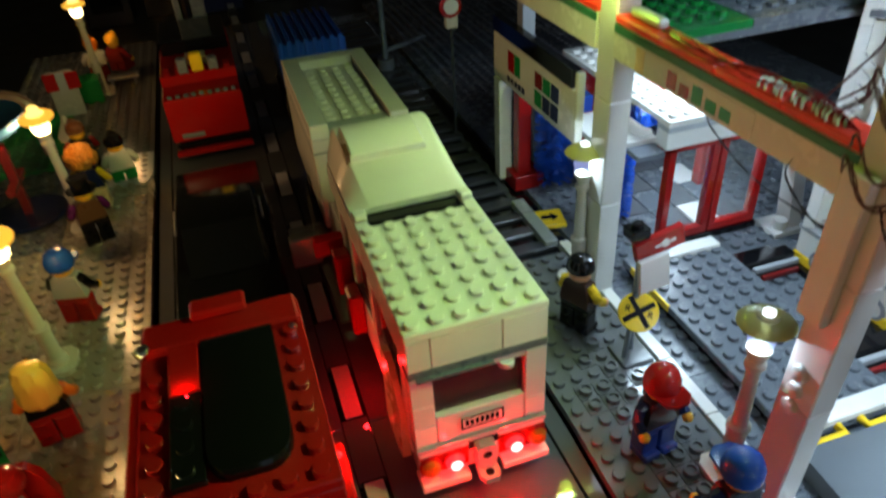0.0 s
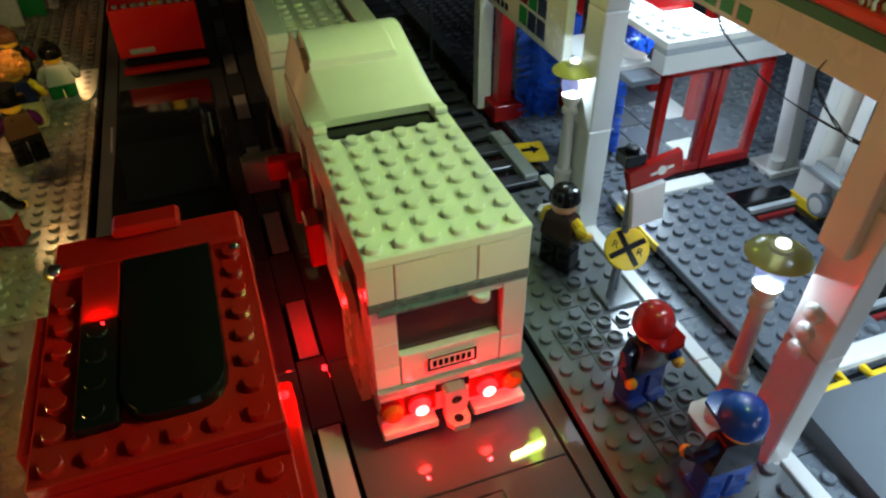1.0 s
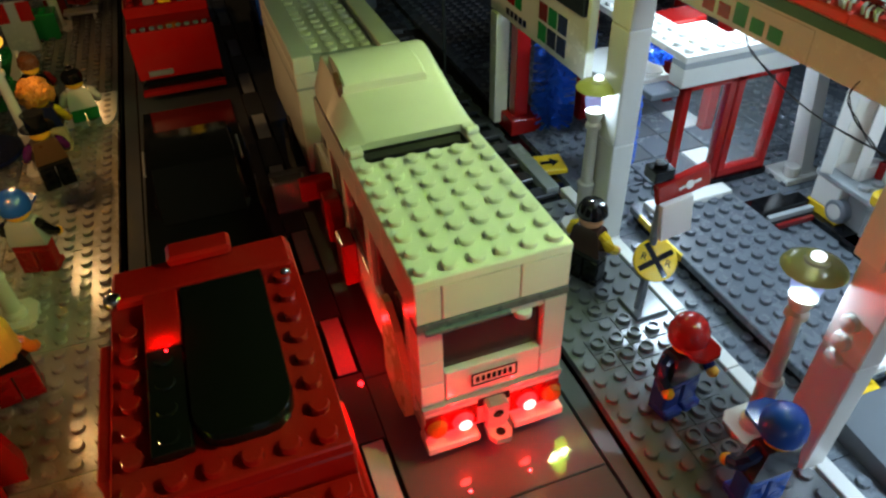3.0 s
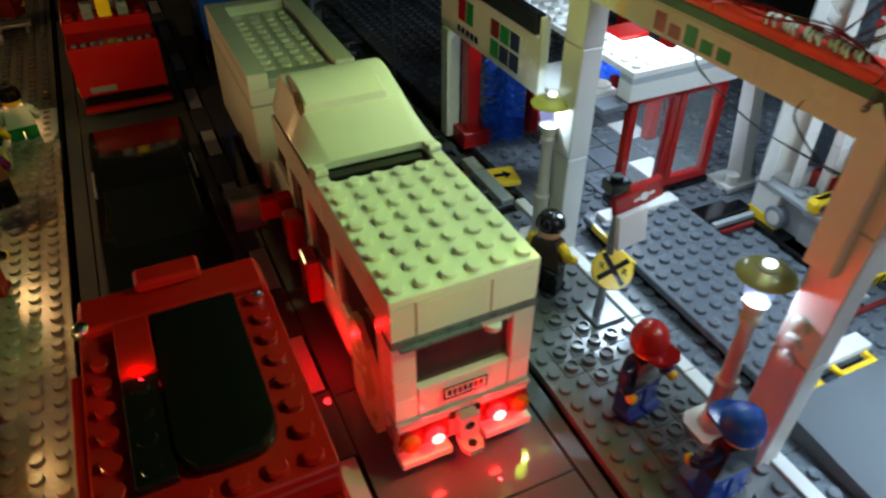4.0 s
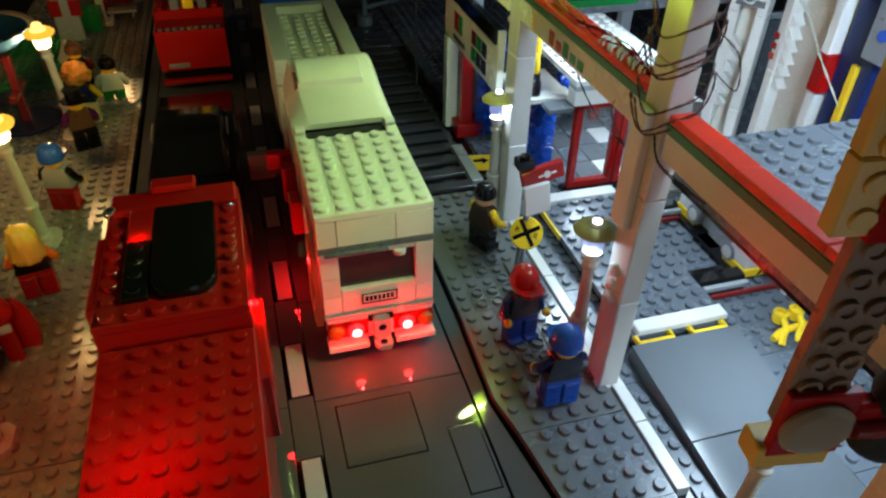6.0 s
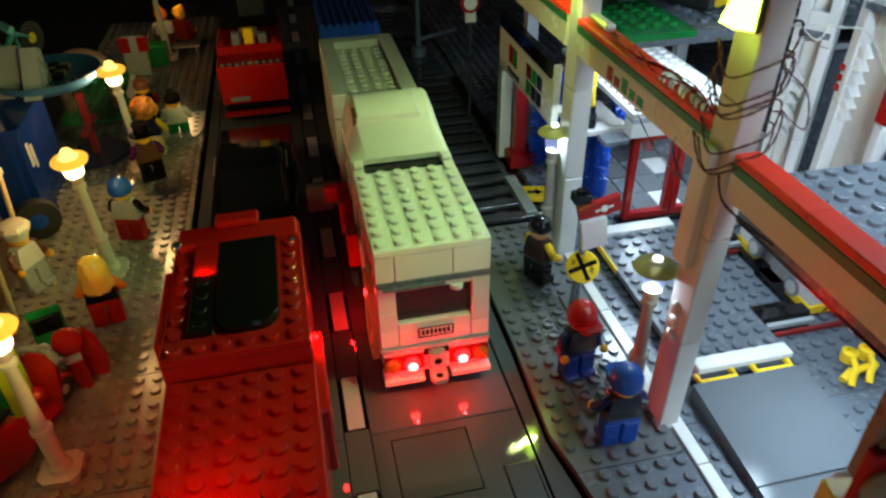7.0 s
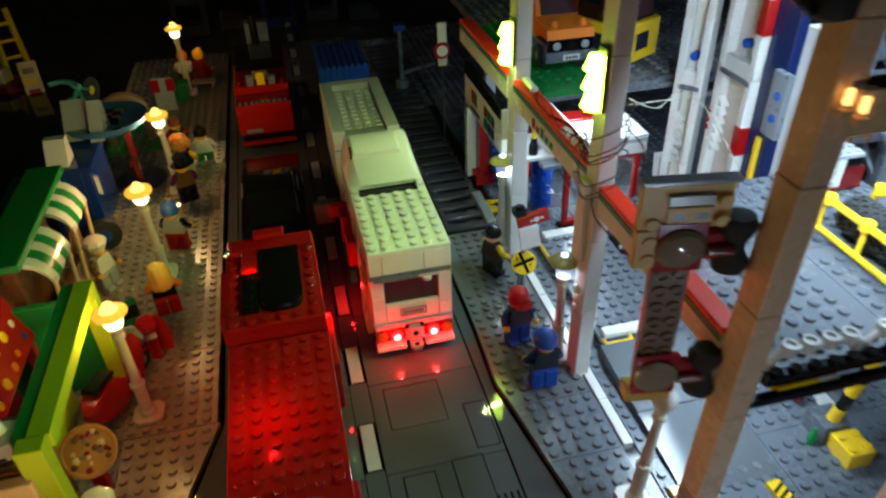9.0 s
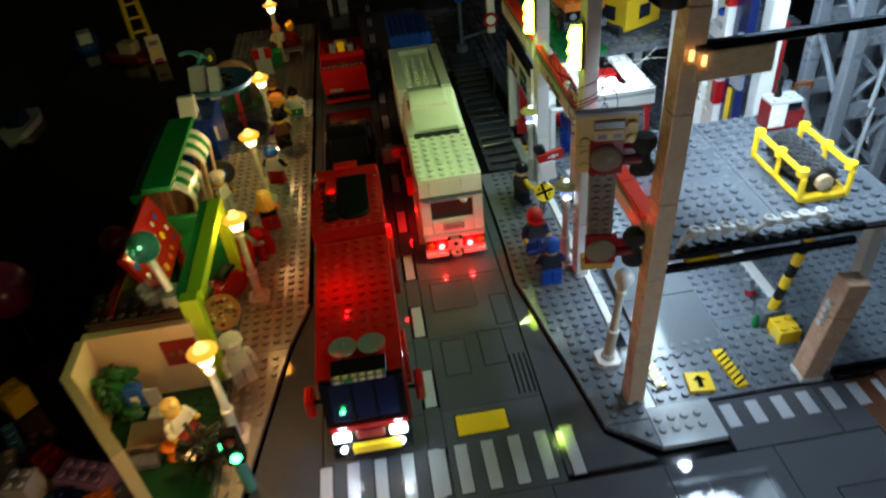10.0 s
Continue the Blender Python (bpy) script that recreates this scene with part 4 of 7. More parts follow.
for j in range(6):
    for i in range(2):
        part("spine_stud", lying(-0.4 + 0.72 * i, -0.1, 2.75 + 0.92 * j, [(0.31, -0.1), (0.31, 0.15), (0.2, 0.15), (0.19, 0.05)], "X", 12), UMBER, sg)
part("foot_block", Solid().box(-1.15, -0.4, -0.4, 0.9, 0.6, 0.5, 0.06), SAND, sg, "tan foot brick")
for z in (9.0, 1.45):
    part("red_plate", Solid().box(-0.95, -0.45, z - 1.25, 1.0, -0.1, z + 1.25, 0.05), RED, sg, "red plate")
    part("lamp_disc", lying(0, -0.6, z, [(0.55, -0.2), (0.95, -0.12), (0.97, 0.0), (0.8, 0.16), (0.4, 0.24), (0.05, 0.26)], "X", 26), HAZE, sg, "clear grey lamp disc")
    part("arm", Solid().box(0.9, -0.5, z - 0.7, 2.0, 0.1, z + 0.75, 0.12), RED, sg, "red clip arm")
    part("arm_pin", lying(1.5, -0.55, z - 0.1, [(0.28, -0.5), (0.32, 0.0), (0.32, 0.5)], "Y", 12), DRED, sg)
    q = Solid().lathe(2.15, -0.25, [(0.3, z - 1.45), (0.68, z - 1.3), (0.74, z - 0.85), (0.48, z - 0.28), (0.46, z + 0.2), (0.68, z + 0.55), (0.76, z + 1.0), (0.6, z + 1.4), (0.25, z + 1.5)], 16)
    part("knob", q, KNOB, sg, "matte black rubber knob")
# dark rails between the corner pillars
for z in (13.1, 28.2):
    r = thing("cross_rail", 8.4, -21.4, z, "dark rail between the corner pillars", "rail", group="cross rails")
    part("bar", Solid().box(0, -0.25, -0.25, 15.0 if z > 20 else 13.2, 0.25, 0.25, 0.06), BLACK, r)
    if z > 20:
        part("bracket", Solid().box(0.2, -0.3, -1.9, 4.6, 0.4, -0.25, 0.05), TAN, r)
rl = thing("clip_railing", 9.3, -20.6, 14.0, "white railing of linked clips on the deck edge", "railing")
for a, c in ((0.6, 5.2), (5.6, 10.6)):
    part("bar", Solid().tube([(a, 0.2, 0.0), (a, 0, 0.6), (a + 0.5, 0, 1.05), (c - 0.5, 0, 1.05), (c, 0, 0.7), (c, 0.2, 0.0)], 0.22), WHITE, rl)
    for k in range(4):
        x = a + 0.75 + k * (c - a - 1.5) / 3
        part("clip", Solid().lathe(x, 0, [(0.34, 0.85), (0.37, 1.0), (0.37, 1.45), (0.22, 1.46), (0.2, 1.3)], 14), WHITE, rl)

part("black_strip", Solid().box(0.1, -0.65, -0.4, 13.0, -0.05, 0.1, 0.04).studs(0.2, -0.85, 12, 1, 0.1), BLACK, rl, "black studded strip")
part("yellow_tile", Solid().box(0.7, -0.75, -0.95, 2.9, -0.1, -0.45, 0.06), YELLOW, rl, "yellow tile")
part("white_tile", Solid().box(2.92, -0.75, -0.95, 3.9, -0.1, -0.45, 0.06), WHITE, rl, "white tile")
kn = thing("rail_knob", 7.0, -21.4, 30.4, "black rubber knob and clip at the rail end", "knob")
part("knob", Solid().lathe(0, 0, [(0.3, 0), (0.75, 0.2), (0.8, 0.8), (0.5, 1.4), (0.5, 1.8), (0.7, 2.2), (0.6, 2.9), (0.2, 3.0)], 16), RUBBER, kn)
part("clip", Solid().box(0.3, -0.3, 0.9, 1.3, 0.3, 1.8, 0.08), BLACK, kn)
part("bracket", Solid().tube([(0.1, 0, 1.2), (-0.8, -0.2, 0.4), (-1.2, 0, 0.8)], 0.2), BLACK, kn)

# ---- upper deck ----
deck = single("upper_deck", Solid().prism([(8.9, -20.3), (26.9, -20.3), (26.9, -4.0), (8.9, -4.0)], 12.8, 13.0), BLACK, "dark grey studded upper deck on pillars", "deck", kind="structure")
for x0, x1, y0, y1 in ((8.9, 17.85, -20.3, -12.15), (8.9, 17.85, -12.1, -4.0), (17.9, 26.85, -20.3, -12.15), (17.9, 26.85, -12.1, -4.0)):
    plate("plate", [(x0, y0), (x1, y0), (x1, y1), (x0, y1)], DGREY, deck, 13.4)
for x, y in ((26.4, -4.8), (26.4, -17.5)):
    part("support", Solid().box(x - 0.5, y - 0.5, 0.05, x + 0.5, y + 0.5, 12.8, 0.05), WHITE, deck)
rc = thing("roller_cage", 19.8, -17.3, 13.6, "yellow roller cage holding a ribbed black tyre roller", "machine")
for x in (0.0, 3.5):
    part("top_rail", Solid().tube([(x, 0.0, 0.2), (x, 0.0, 2.0), (x, 0.35, 2.35), (x, 6.2, 2.35), (x, 6.5, 2.0), (x, 6.5, 0.2)], 0.22), YELLOW, rc)
    part("low_rail", Solid().tube([(x, 0, 0.35), (x, 6.5, 0.35)], 0.2), YELLOW, rc)
    for y in (0.3, 3.2, 6.2):
        part("joint", Solid().cyl(x, y, 2.1, 2.65, 0.42, 12), YELLOW, rc)
    part("strut", Solid().tube([(x, 3.2, 0.35), (x, 3.2, 2.3)], 0.18), YELLOW, rc)
part("base", Solid().box(0.2, -0.2, 0, 3.3, 0.8, 0.5, 0.08), YELLOW, rc)
q = lying(1.75, 3.3, 1.3, [(1.0, -2.85), (1.06, -2.7), (1.06, 2.7), (1.0, 2.85)], "X", 24)
for i in range(14):
    for k in range(13):
        b = len(q.v)
        q.box(-0.16, -0.17, 1.0, 0.16, 0.17, 1.2, 0.03)
        q.turn(b, Matrix.Translation((1.75, 0.6 + 0.4 * i, 1.3)) @ Matrix.Rotation(radians(27.7 * k + 13.8 * (i % 2)), 4, "Y") @ Matrix.Rotation(radians(25), 4, "Z"))
part("roller", q, RUBBER, rc, "black rubber roller with tread blocks")
part("hub", lying(1.75, 0.35, 1.3, [(0.2, -0.15), (0.6, -0.1), (0.6, 0.3), (0.2, 0.35)], "X", 18), TAN, rc, "pale round hub")

# ---- barrier pole by the corner ----
bp = thing("barrier_pole", 21.6, -16.6, 0.1, "yellow and black banded barrier pole on a yellow brick", "barrier")
part("brick", Solid().box(-0.9, -1.6, 0, 0.9, 0.4, 1.3, 0.05).studs(-1, -1.6, 2, 2, 1.3), YELLOW, bp, "yellow brick")
part("base", Solid().box(-1.2, 0.5, 0, 0.6, 2.4, 1.6, 0.05), DGREY, bp)
for k in range(8):
    part("band", Solid().tube([(-0.2 + 0.15 * k, 1.2 - 0.12 * k, 1.5 + 1.25 * k), (-0.05 + 0.15 * k, 1.08 - 0.12 * k, 2.72 + 1.25 * k)], 0.42, 12), YELLOW if k % 2 == 0 else BLACK, bp)
part("bottle", Solid().lathe(-1.6, 0.9, [(0.3, 0), (0.3, 0.8), (0.12, 1.1), (0.12, 1.4)], 12), plastic("clear_green_plastic", (0.02, 0.4, 0.1), 0.08, 0.5), bp, "clear green bottle")
rt = thing("red_flag_tile", 21.3, -12.4, 0.4, "small red and grey lever", "lever")
part("lever", Solid().box(-0.25, -0.4, 0, 0.25, 0.4, 1.6, 0.05), GREYMET, rt, "", at(0, 0, 0, 20, -25))
part("tip", Solid().box(-0.27, -0.42, 0, 0.27, 0.42, 0.6, 0.05), RED, rt, "", at(0, 0, 0, 20, -25))

# ---- brown yard to the south-east ----
yard = single("ground_yard", Solid().box(23.6, -34, -0.9, 60, -22.4, 0.02, 0.05), BROWN, "reddish brown plates beside the crossing", "ground", kind="structure")
plate("plate", [(26.0, -24.8), (44, -24.8), (44, -22.5), (26.0, -22.5)], BROWN, yard, 0.5)
for k in range(2):
    part("black_edge", Solid().box(22.9, -22.6 + 0.5 * k, 0.02, 46, -22.2 + 0.5 * k, 0.7 + 0.2 * k, 0.05), BLACK, yard)

# ---- camper van ----
van = thing("camper_van", -6, 0, 0, "white toy camper van with pale studded roof and glowing tail lights", "toy van")
part("chassis", Solid().box(0.1, 0.1, 0.9, 5.9, 20, 1.7, 0.05), LGREY, van)
for x, y, z, w, d, n in ((0, 0, 3.0, 1, 1, 3), (0, 0, 4.2, 1, 1, 3), (0, 0, 5.4, 1, 1, 4), (5, 0, 3.0, 1, 1, 3), (5, 0, 4.2, 1, 1, 7), (1, 0, 3.0, 4, 1, 4)):
    brick(None, x, y, z, w, d, n, WHITE, van)
part("rear_band", Solid().box(0.0, 0.0, 7.05, 6, 1, 7.42, 0.03), DGREY, van, "dark grey band")
part("band_clip", Solid().box(0.3, -0.18, 6.95, 3.6, 0.02, 7.12, 0.03), DGREY, van)
part("window_header", Solid().box(1.0, 0.05, 6.75, 5, 0.6, 7.05, 0.03), WHITE, van)
for x, y, w, d in ((0, 0, 1, 4), (1, 0, 3, 1), (4, 0, 2, 1), (5, 1, 1, 5), (0, 4, 1, 4), (5, 6, 1, 2)):
    brick(None, x, y, 7.42, w, d, 4, WHITE, van)
part("roof", Solid().box(0, 0, 9.02, 6, 8, 9.42, 0.05).studs(0, 0, 6, 8, 9.42, 16), WHITE, van, "pale studded roof plate")
part("rear_window", Solid().box(1.02, 0.3, 4.62, 4.98, 0.42, 6.76, 0.02), SMOKE, van, "smoked rear window")
part("window_stud", Solid().cyl(4.2, 0.15, 6.45, 6.75, 0.35, 14), WHITE, van)
for x, z in ((1.3, 4.6), (3.2, 4.6)):
    part("seat", Solid().box(x, 1.3, 1.7, x + 1.6, 3.2, z, 0.06).studs(x, 1.3, 1, 2, z), DRED, van)
part("partition", Solid().box(1, 4.0, 1.7, 5, 4.4, 7.0, 0.03), DGREY, van)
part("side_sill", Solid().box(0, 1, 1.7, 0.6, 14, 4.3, 0.05), WHITE, van)
part("side_sill", Solid().box(5.4, 1, 1.7, 6, 14, 4.3, 0.05), WHITE, van)
for y0, y1 in ((1, 1.6), (6.2, 7.0), (10.5, 11.2), (13.4, 14)):
    for x in (0, 5.4):
        part("window_post", Solid().box(x, y0, 4.3, x + 0.6, y1, 7.42, 0.04), WHITE, van)
for y0, y1 in ((1.6, 6.2), (7.0, 10.5), (11.2, 13.4)):
    for x in (0.15, 5.7):
        part("side_window", Solid().box(x, y0, 4.3, x + 0.15, y1, 7.4, 0.02), SMOKE, van)
part("top_rail", Solid().box(0, 8, 7.42, 6, 16, 9.0, 0.05), WHITE, van)
part("fender", loft([[(-0.4, y, z0), (0, y, z0), (0, y, z1), (-0.3, y, z1)] for y, z0, z1 in ((1.2, 1.3, 4.0), (2.0, 1.1, 5.4), (3.2, 1.1, 6.0), (3.9, 1.6, 5.8))]), TAN, van, "tan curved fender panel")
for k, (x, y, z, w, d, h) in enumerate(((-0.75, 9.2, 2.0, 0.75, 1.4, 2.6), (-0.9, 11.6, 3.0, 0.9, 1.0, 2.6), (-0.5, 10.6, 2.2, 0.5, 1.4, 1.2), (-1.7, 13.6, 4.4, 1.7, 0.7, 1.2))):
    part("door_step" if k < 3 else "mirror", Solid().box(x, y, z, x + w, y + d, z + h, 0.1), RED, van, "red side block")
for x0, x1 in ((0, 2.25), (3.75, 6)):
    part("rear_bumper", Solid().box(x0, -0.6, 0.72, x1, 0.5, 1.12, 0.05), WHITE, van)
part("lamp_panel", Solid().box(0.05, -0.1, 1.12, 5.95, 0.4, 2.7, 0.05), WHITE, van)
# the tail lamps' red on the white panel, given as red plates
for x0, x1 in ((0.08, 2.3), (3.7, 5.92)):
    part("lamp_backing", Solid().box(x0, -0.16, 1.35, x1, -0.09, 2.5, 0.03), REDCLEAR, van, "clear red plate for the lamps' glow on the panel")
part("grey_strip", Solid().box(0, -0.15, 2.7, 6, 0.9, 3.0, 0.03), LGREY, van)
part("tow_slot", Solid().box(2.3, -0.13, 2.2, 3.7, -0.02, 2.68, 0.02), BLACK, van)
hitch = part("tow_hitch", Solid().front([(2.55, 1.55), (2.75, 1.25), (3.25, 1.25), (3.45, 1.55), (3.45, 2.55), (3.3, 2.65), (2.7, 2.65), (2.55, 2.55)], -0.62, -0.12), LGREY, van, "grey tow hitch")
part("hitch_hole", lying(3.0, -0.6, 2.1, [(0.22, 0.0), (0.22, 0.03)], "X", 16), BLACK, hitch)
eye = part("tow_eye", Solid().prism([(2.55, -0.2), (2.5, -0.9), (2.7, -1.25), (3.3, -1.25), (3.5, -0.9), (3.45, -0.2)], 1.0, 1.28), LGREY, van)
part("eye_hole", Solid().cyl(3.0, -0.88, 1.27, 1.3, 0.2, 14, 0.005), BLACK, eye)
for xx, mt, nm in ((0.5, AMBER, "indicator"), (1.6, LED_RED, "tail_light"), (4.4, LED_RED, "tail_light"), (5.5, AMBER, "indicator")):
    t = part(nm, lying(xx, -0.1, 1.95, [(0.3, -0.1), (0.42, 0.05), (0.44, 0.25), (0.34, 0.42), (0.05, 0.48)], "X", 18), mt, van, "lit red tail lamp" if nm == "tail_light" else "clear orange indicator lens")
    part("lens_collar", lying(xx, -0.1, 1.95, [(0.44, -0.02), (0.5, 0.04), (0.5, 0.14), (0.44, 0.18)], "X", 18), REDCLEAR, t)
    if nm == "tail_light":
        part("diode", lying(xx, -0.1, 1.95, [(0.25, 0.4), (0.27, 0.5), (0.14, 0.57)], "X", 14), LED_CORE, t, "glaring diode")
part("number_plate", Solid().box(2.05, -0.06, 3.5, 4.0, -0.005, 4.2, 0.02), WHITE, van, "white plate with dark bars")
for i in range(7):
    part("printed_bar", Solid().box(2.24 + i * 0.23, -0.075, 3.68, 2.4 + i * 0.23, -0.06, 4.0, 0), BLACK, van)
part("plate_border", Solid().box(2.05, -0.075, 4.12, 4.0, -0.06, 4.2, 0).box(2.05, -0.075, 3.5, 4.0, -0.06, 3.58, 0).box(2.05, -0.075, 3.58, 2.13, -0.06, 4.12, 0).box(3.92, -0.075, 3.58, 4.0, -0.06, 4.12, 0), BLACK, van)
# raised curved roof over the cab: flat crown, sloped flanks, rounded front corners
def cab_z(y):
    k = (y - 9.15) / 6.6
    return 9.72 + 1.72 * math.sin(min(1.0, max(0.0, k)) * math.pi / 2) ** 1.15


rings = []
for i in range(19):
    y = 9.15 + 8.0 * i / 18
    top = cab_z(y) if y < 14.8 else cab_z(14.8) - 0.30 * (y - 14.8) ** 1.9
    f = 0.0 if y < 14.6 else 0.55 * ((y - 14.6) / 2.55) ** 2
    crown = 1.0 - 0.45 * min(1.0, (y - 9.15) / 5.6)
    rise = top - 9.5
    ring = [(0.02 + f, y, 9.38), (5.98 - f, y, 9.38), (6.0 - f, y, 9.5)]
    for a in (0.2, 0.45, 0.7, 0.9, 1.0):
        ring.append((6.0 - f - crown * 0.95 * (1 - math.cos(a * math.pi / 2)), y, 9.5 + rise * math.sin(a * math.pi / 2)))
    ring += [(crown * 1.05 + f, y, top), (crown * 0.92 + f, y, top - 0.05), (0.0 + f, y, 9.5)]
    rings.append(ring)
part("cab_roof", loft(rings), WHITE, van, "pale curved raised roof")
hx0, hx1, hatch = 0.8, 4.75, []
for i in range(9):
    y = 12.0 + 3.0 * i / 8
    z1 = cab_z(y) + 0.46 * (1 - (i / 8) ** 2.2) + (0.0 if 0 < i else -0.06)
    z0 = cab_z(y) - 0.15
    hatch.append([(hx0, y, z0), (hx1, y, z0), (hx1, y, z1 - 0.14), (hx1 - 0.14, y, z1), (hx0 + 0.1, y, z1), (hx0, y, z1 - 0.1)])
part("roof_hatch", loft(hatch), WHITE, van, "pale curved roof hatch")
part("wing_mirror", Solid().box(-2.9, 16.0, 2.4, -1.1, 16.8, 4.4, 0.1).box(-1.1, 16.2, 3.1, 0.1, 16.6, 3.6, 0.05), SLATE, van, "dark slate wing mirror")
part("hatch_vent", Solid().side([(12.05, 10.6), (12.9, 10.9), (12.9, 11.42), (12.05, 11.2)], 0.58, 0.81), BROWN, van)
for x in (0.05, 5.3):
    part("clip_plate", Solid().box(x, 8.55, 9.42, x + 0.62, 9.2, 9.72, 0.06), WHITE, van)
    part("clip_knob", lying(x + 0.31, 8.6, 9.62, [(0.14, -0.3), (0.2, -0.24), (0.2, 0.24), (0.14, 0.3)], "Y", 12), WHITE, van)
part("roof_slot", Solid().box(0.7, 8.02, 9.0, 5.3, 9.6, 9.3, 0.02), BLACK, van)
for x in (0.0, 5.35):
    part("corner_plate", Solid().box(x, 8.02, 9.02, x + 0.65, 9.3, 9.42, 0.05), WHITE, van)
part("nose", loft([[(0.1, y, 1.7), (5.9, y, 1.7), (5.8, y, z), (0.2, y, z)] for y, z in ((14.0, 5.2), (18.6, 4.8), (20.2, 4.0), (20.6, 2.6))]), WHITE, van)
part("windscreen", loft([[(0.35, y, 4.8), (5.65, y, 4.8), (5.5, y, z), (0.5, y, z)] for y, z in ((14, 9.0), (16.3, 9.0), (18.4, 4.9))]), SMOKE, van)
for xx in (0.42, 5.58):
    for yy in (4.6, 17.2):
        wheel(van, xx, yy, 1.12)

# ---- caravan ahead ----
car = thing("caravan", -6.1, 21.3, 0, "white toy trailer with studded sunken roof, ahead of the camper", "toy trailer")
part("body", Solid().box(0, 0, 1.4, 6.4, 13.0, 7.9, 0.08), WHITE, car)
part("seam", Solid().box(-0.02, -0.02, 6.9, 6.42, 13.02, 7.05, 0), LGREY, car)
for x0, y0, x1, y1 in ((0, 0, 1.2, 13), (5.2, 0, 6.4, 13), (1.2, 11.8, 5.2, 13)):
    part("roof_edge", Solid().box(x0, y0, 7.9, x1, y1, 8.9, 0.06), WHITE, car)
part("roof_step", Solid().box(1.2, 0.0, 7.9, 5.2, 1.2, 8.5, 0.05), LGREY, car, "grey roof step")
part("roof_plate", Solid().box(1.2, 1.2, 7.9, 5.2, 11.8, 8.3, 0.04).studs(1.2, 1.3, 4, 10, 8.3, 12), WHITE, car)
for xx in (0.3, 6.1):
    wheel(car, xx, 6.5, 1.1)
bc = thing("blue_crate_truck", -5.6, 42.0, 0, "small dark truck with ribbed blue crate", "toy truck")
part("chassis", Solid().box(0.2, 0.0, 0.9, 5.8, 10, 3.4, 0.1), BLACK, bc)
part("crate", Solid().box(0, 0.4, 3.4, 6, 9.5, 7.4, 0.1), BLUE, bc, "blue crate")
for i in range(8):
    part("rib", Solid().box(0.1 + 0.75 * i, 0.2, 4.8, 0.5 + 0.75 * i, 9.7, 7.7, 0.06), BLUE, bc)
for xx in (0.4, 5.6):
    for yy in (2, 8):
        wheel(bc, xx, yy, 1.1)

# ---- long red truck ----
truck = thing("red_truck", -15.55, -22, 0, "long red toy truck with studded top, black hatch and lit headlamps", "toy truck")
part("chassis", Solid().box(0.6, 1.0, 0.9, 5.6, 26.6, 1.8, 0.05), BLACK, truck)
part("body", Solid().box(0, 1.2, 1.8, 6.2, 17, 7.3, 0.06), RED, truck)
part("deck", Solid().box(0, 1.0, 7.3, 6.2, 17.0, 7.7, 0.05).studs(0.1, 5.0, 6, 12, 7.7), RED, truck, "red studded deck")
part("rear_body", Solid().box(0, 17.0, 1.8, 6.2, 26.6, 8.6, 0.07), RED, truck)
part("rear_roof", Solid().box(0, 17.0, 8.6, 6.2, 26.6, 9.0, 0.05).studs(1.1, 17.0, 4, 1, 9.0).studs(0.1, 17.0, 1, 7, 9.0).studs(5.1, 17.0, 1, 8, 9.0), RED, truck, "red studded roof rim")
part("ledge", Solid().box(-0.35, 18.2, 6.8, 0.05, 23.5, 8.9, 0.05), RED, truck)
out = [(5.0, 24.9), (2.25, 24.9), (2.2, 19.2)] + [(2.2 + 0.9 * (1 - math.cos(a)), 19.2 - 1.1 * math.sin(a)) for a in (0.4, 0.8, 1.2, 1.57)] + [(4.1 + 0.9 * math.sin(a), 19.2 - 1.1 * math.cos(a)) for a in (0.0, 0.4, 0.8, 1.2)] + [(5.0, 19.2)]
part("black_hatch", loft([[(3.6 + (x - 3.6) * k, 21.5 + (y - 21.5) * k, z) for x, y in out] for k, z in ((1, 9.0), (1, 9.3), (0.97, 9.42), (0.9, 9.46))]), BLACK, truck, "black smooth rounded hatch")
part("black_tiles", Solid().box(1.1, 18.2, 9.0, 2.2, 22.2, 9.35, 0.05).studs(1.1, 18.2, 1, 4, 9.2), BLACK, truck)
part("red_slab", Solid().box(1.1, 22.2, 9.0, 2.2, 24.9, 9.4, 0.05), RED, truck)
part("roof_lip", Solid().box(0.1, 24.9, 8.9, 6.1, 26.6, 9.35, 0.12), RED, truck)
part("roof_knob", Solid().box(2.0, 26.0, 9.35, 4.2, 27.0, 9.8, 0.12), RED, truck)
part("chrome_clip", Solid().ball(0.15, 25.2, 9.15, 0.34, 14), CHROME, truck, "shiny chrome clip")
part("chrome_clip", Solid().ball(5.75, 24.6, 9.12, 0.2, 12), CHROME, truck, "shiny chrome clip")
for x in (-0.35, 5.9):
    part("running_board", Solid().box(x, 16.0, 1.4, x + 0.7, 21.5, 5.6, 0.12), RED, truck, "red side panel")
    part("front_fender", Solid().box(x, 3.6, 3.0, x + 0.65, 6.6, 6.0, 0.12), RED, truck)
for x in (2.05, 4.1):
    part("dish", Solid().lathe(x, 3.4, [(0.5, 7.7), (0.95, 8.0), (1.02, 8.15), (0.9, 8.12), (0.3, 7.95)], 22), DGREY, truck, "dark round dish")
part("cab_top", Solid().box(1.1, 0.6, 7.7, 5.0, 2.4, 7.95, 0.05), BLACK, truck)
part("light_bar", Solid().box(1.2, 0.3, 7.7, 4.9, 0.75, 8.15, 0.04), DGREY, truck, "dark bar with small marks")
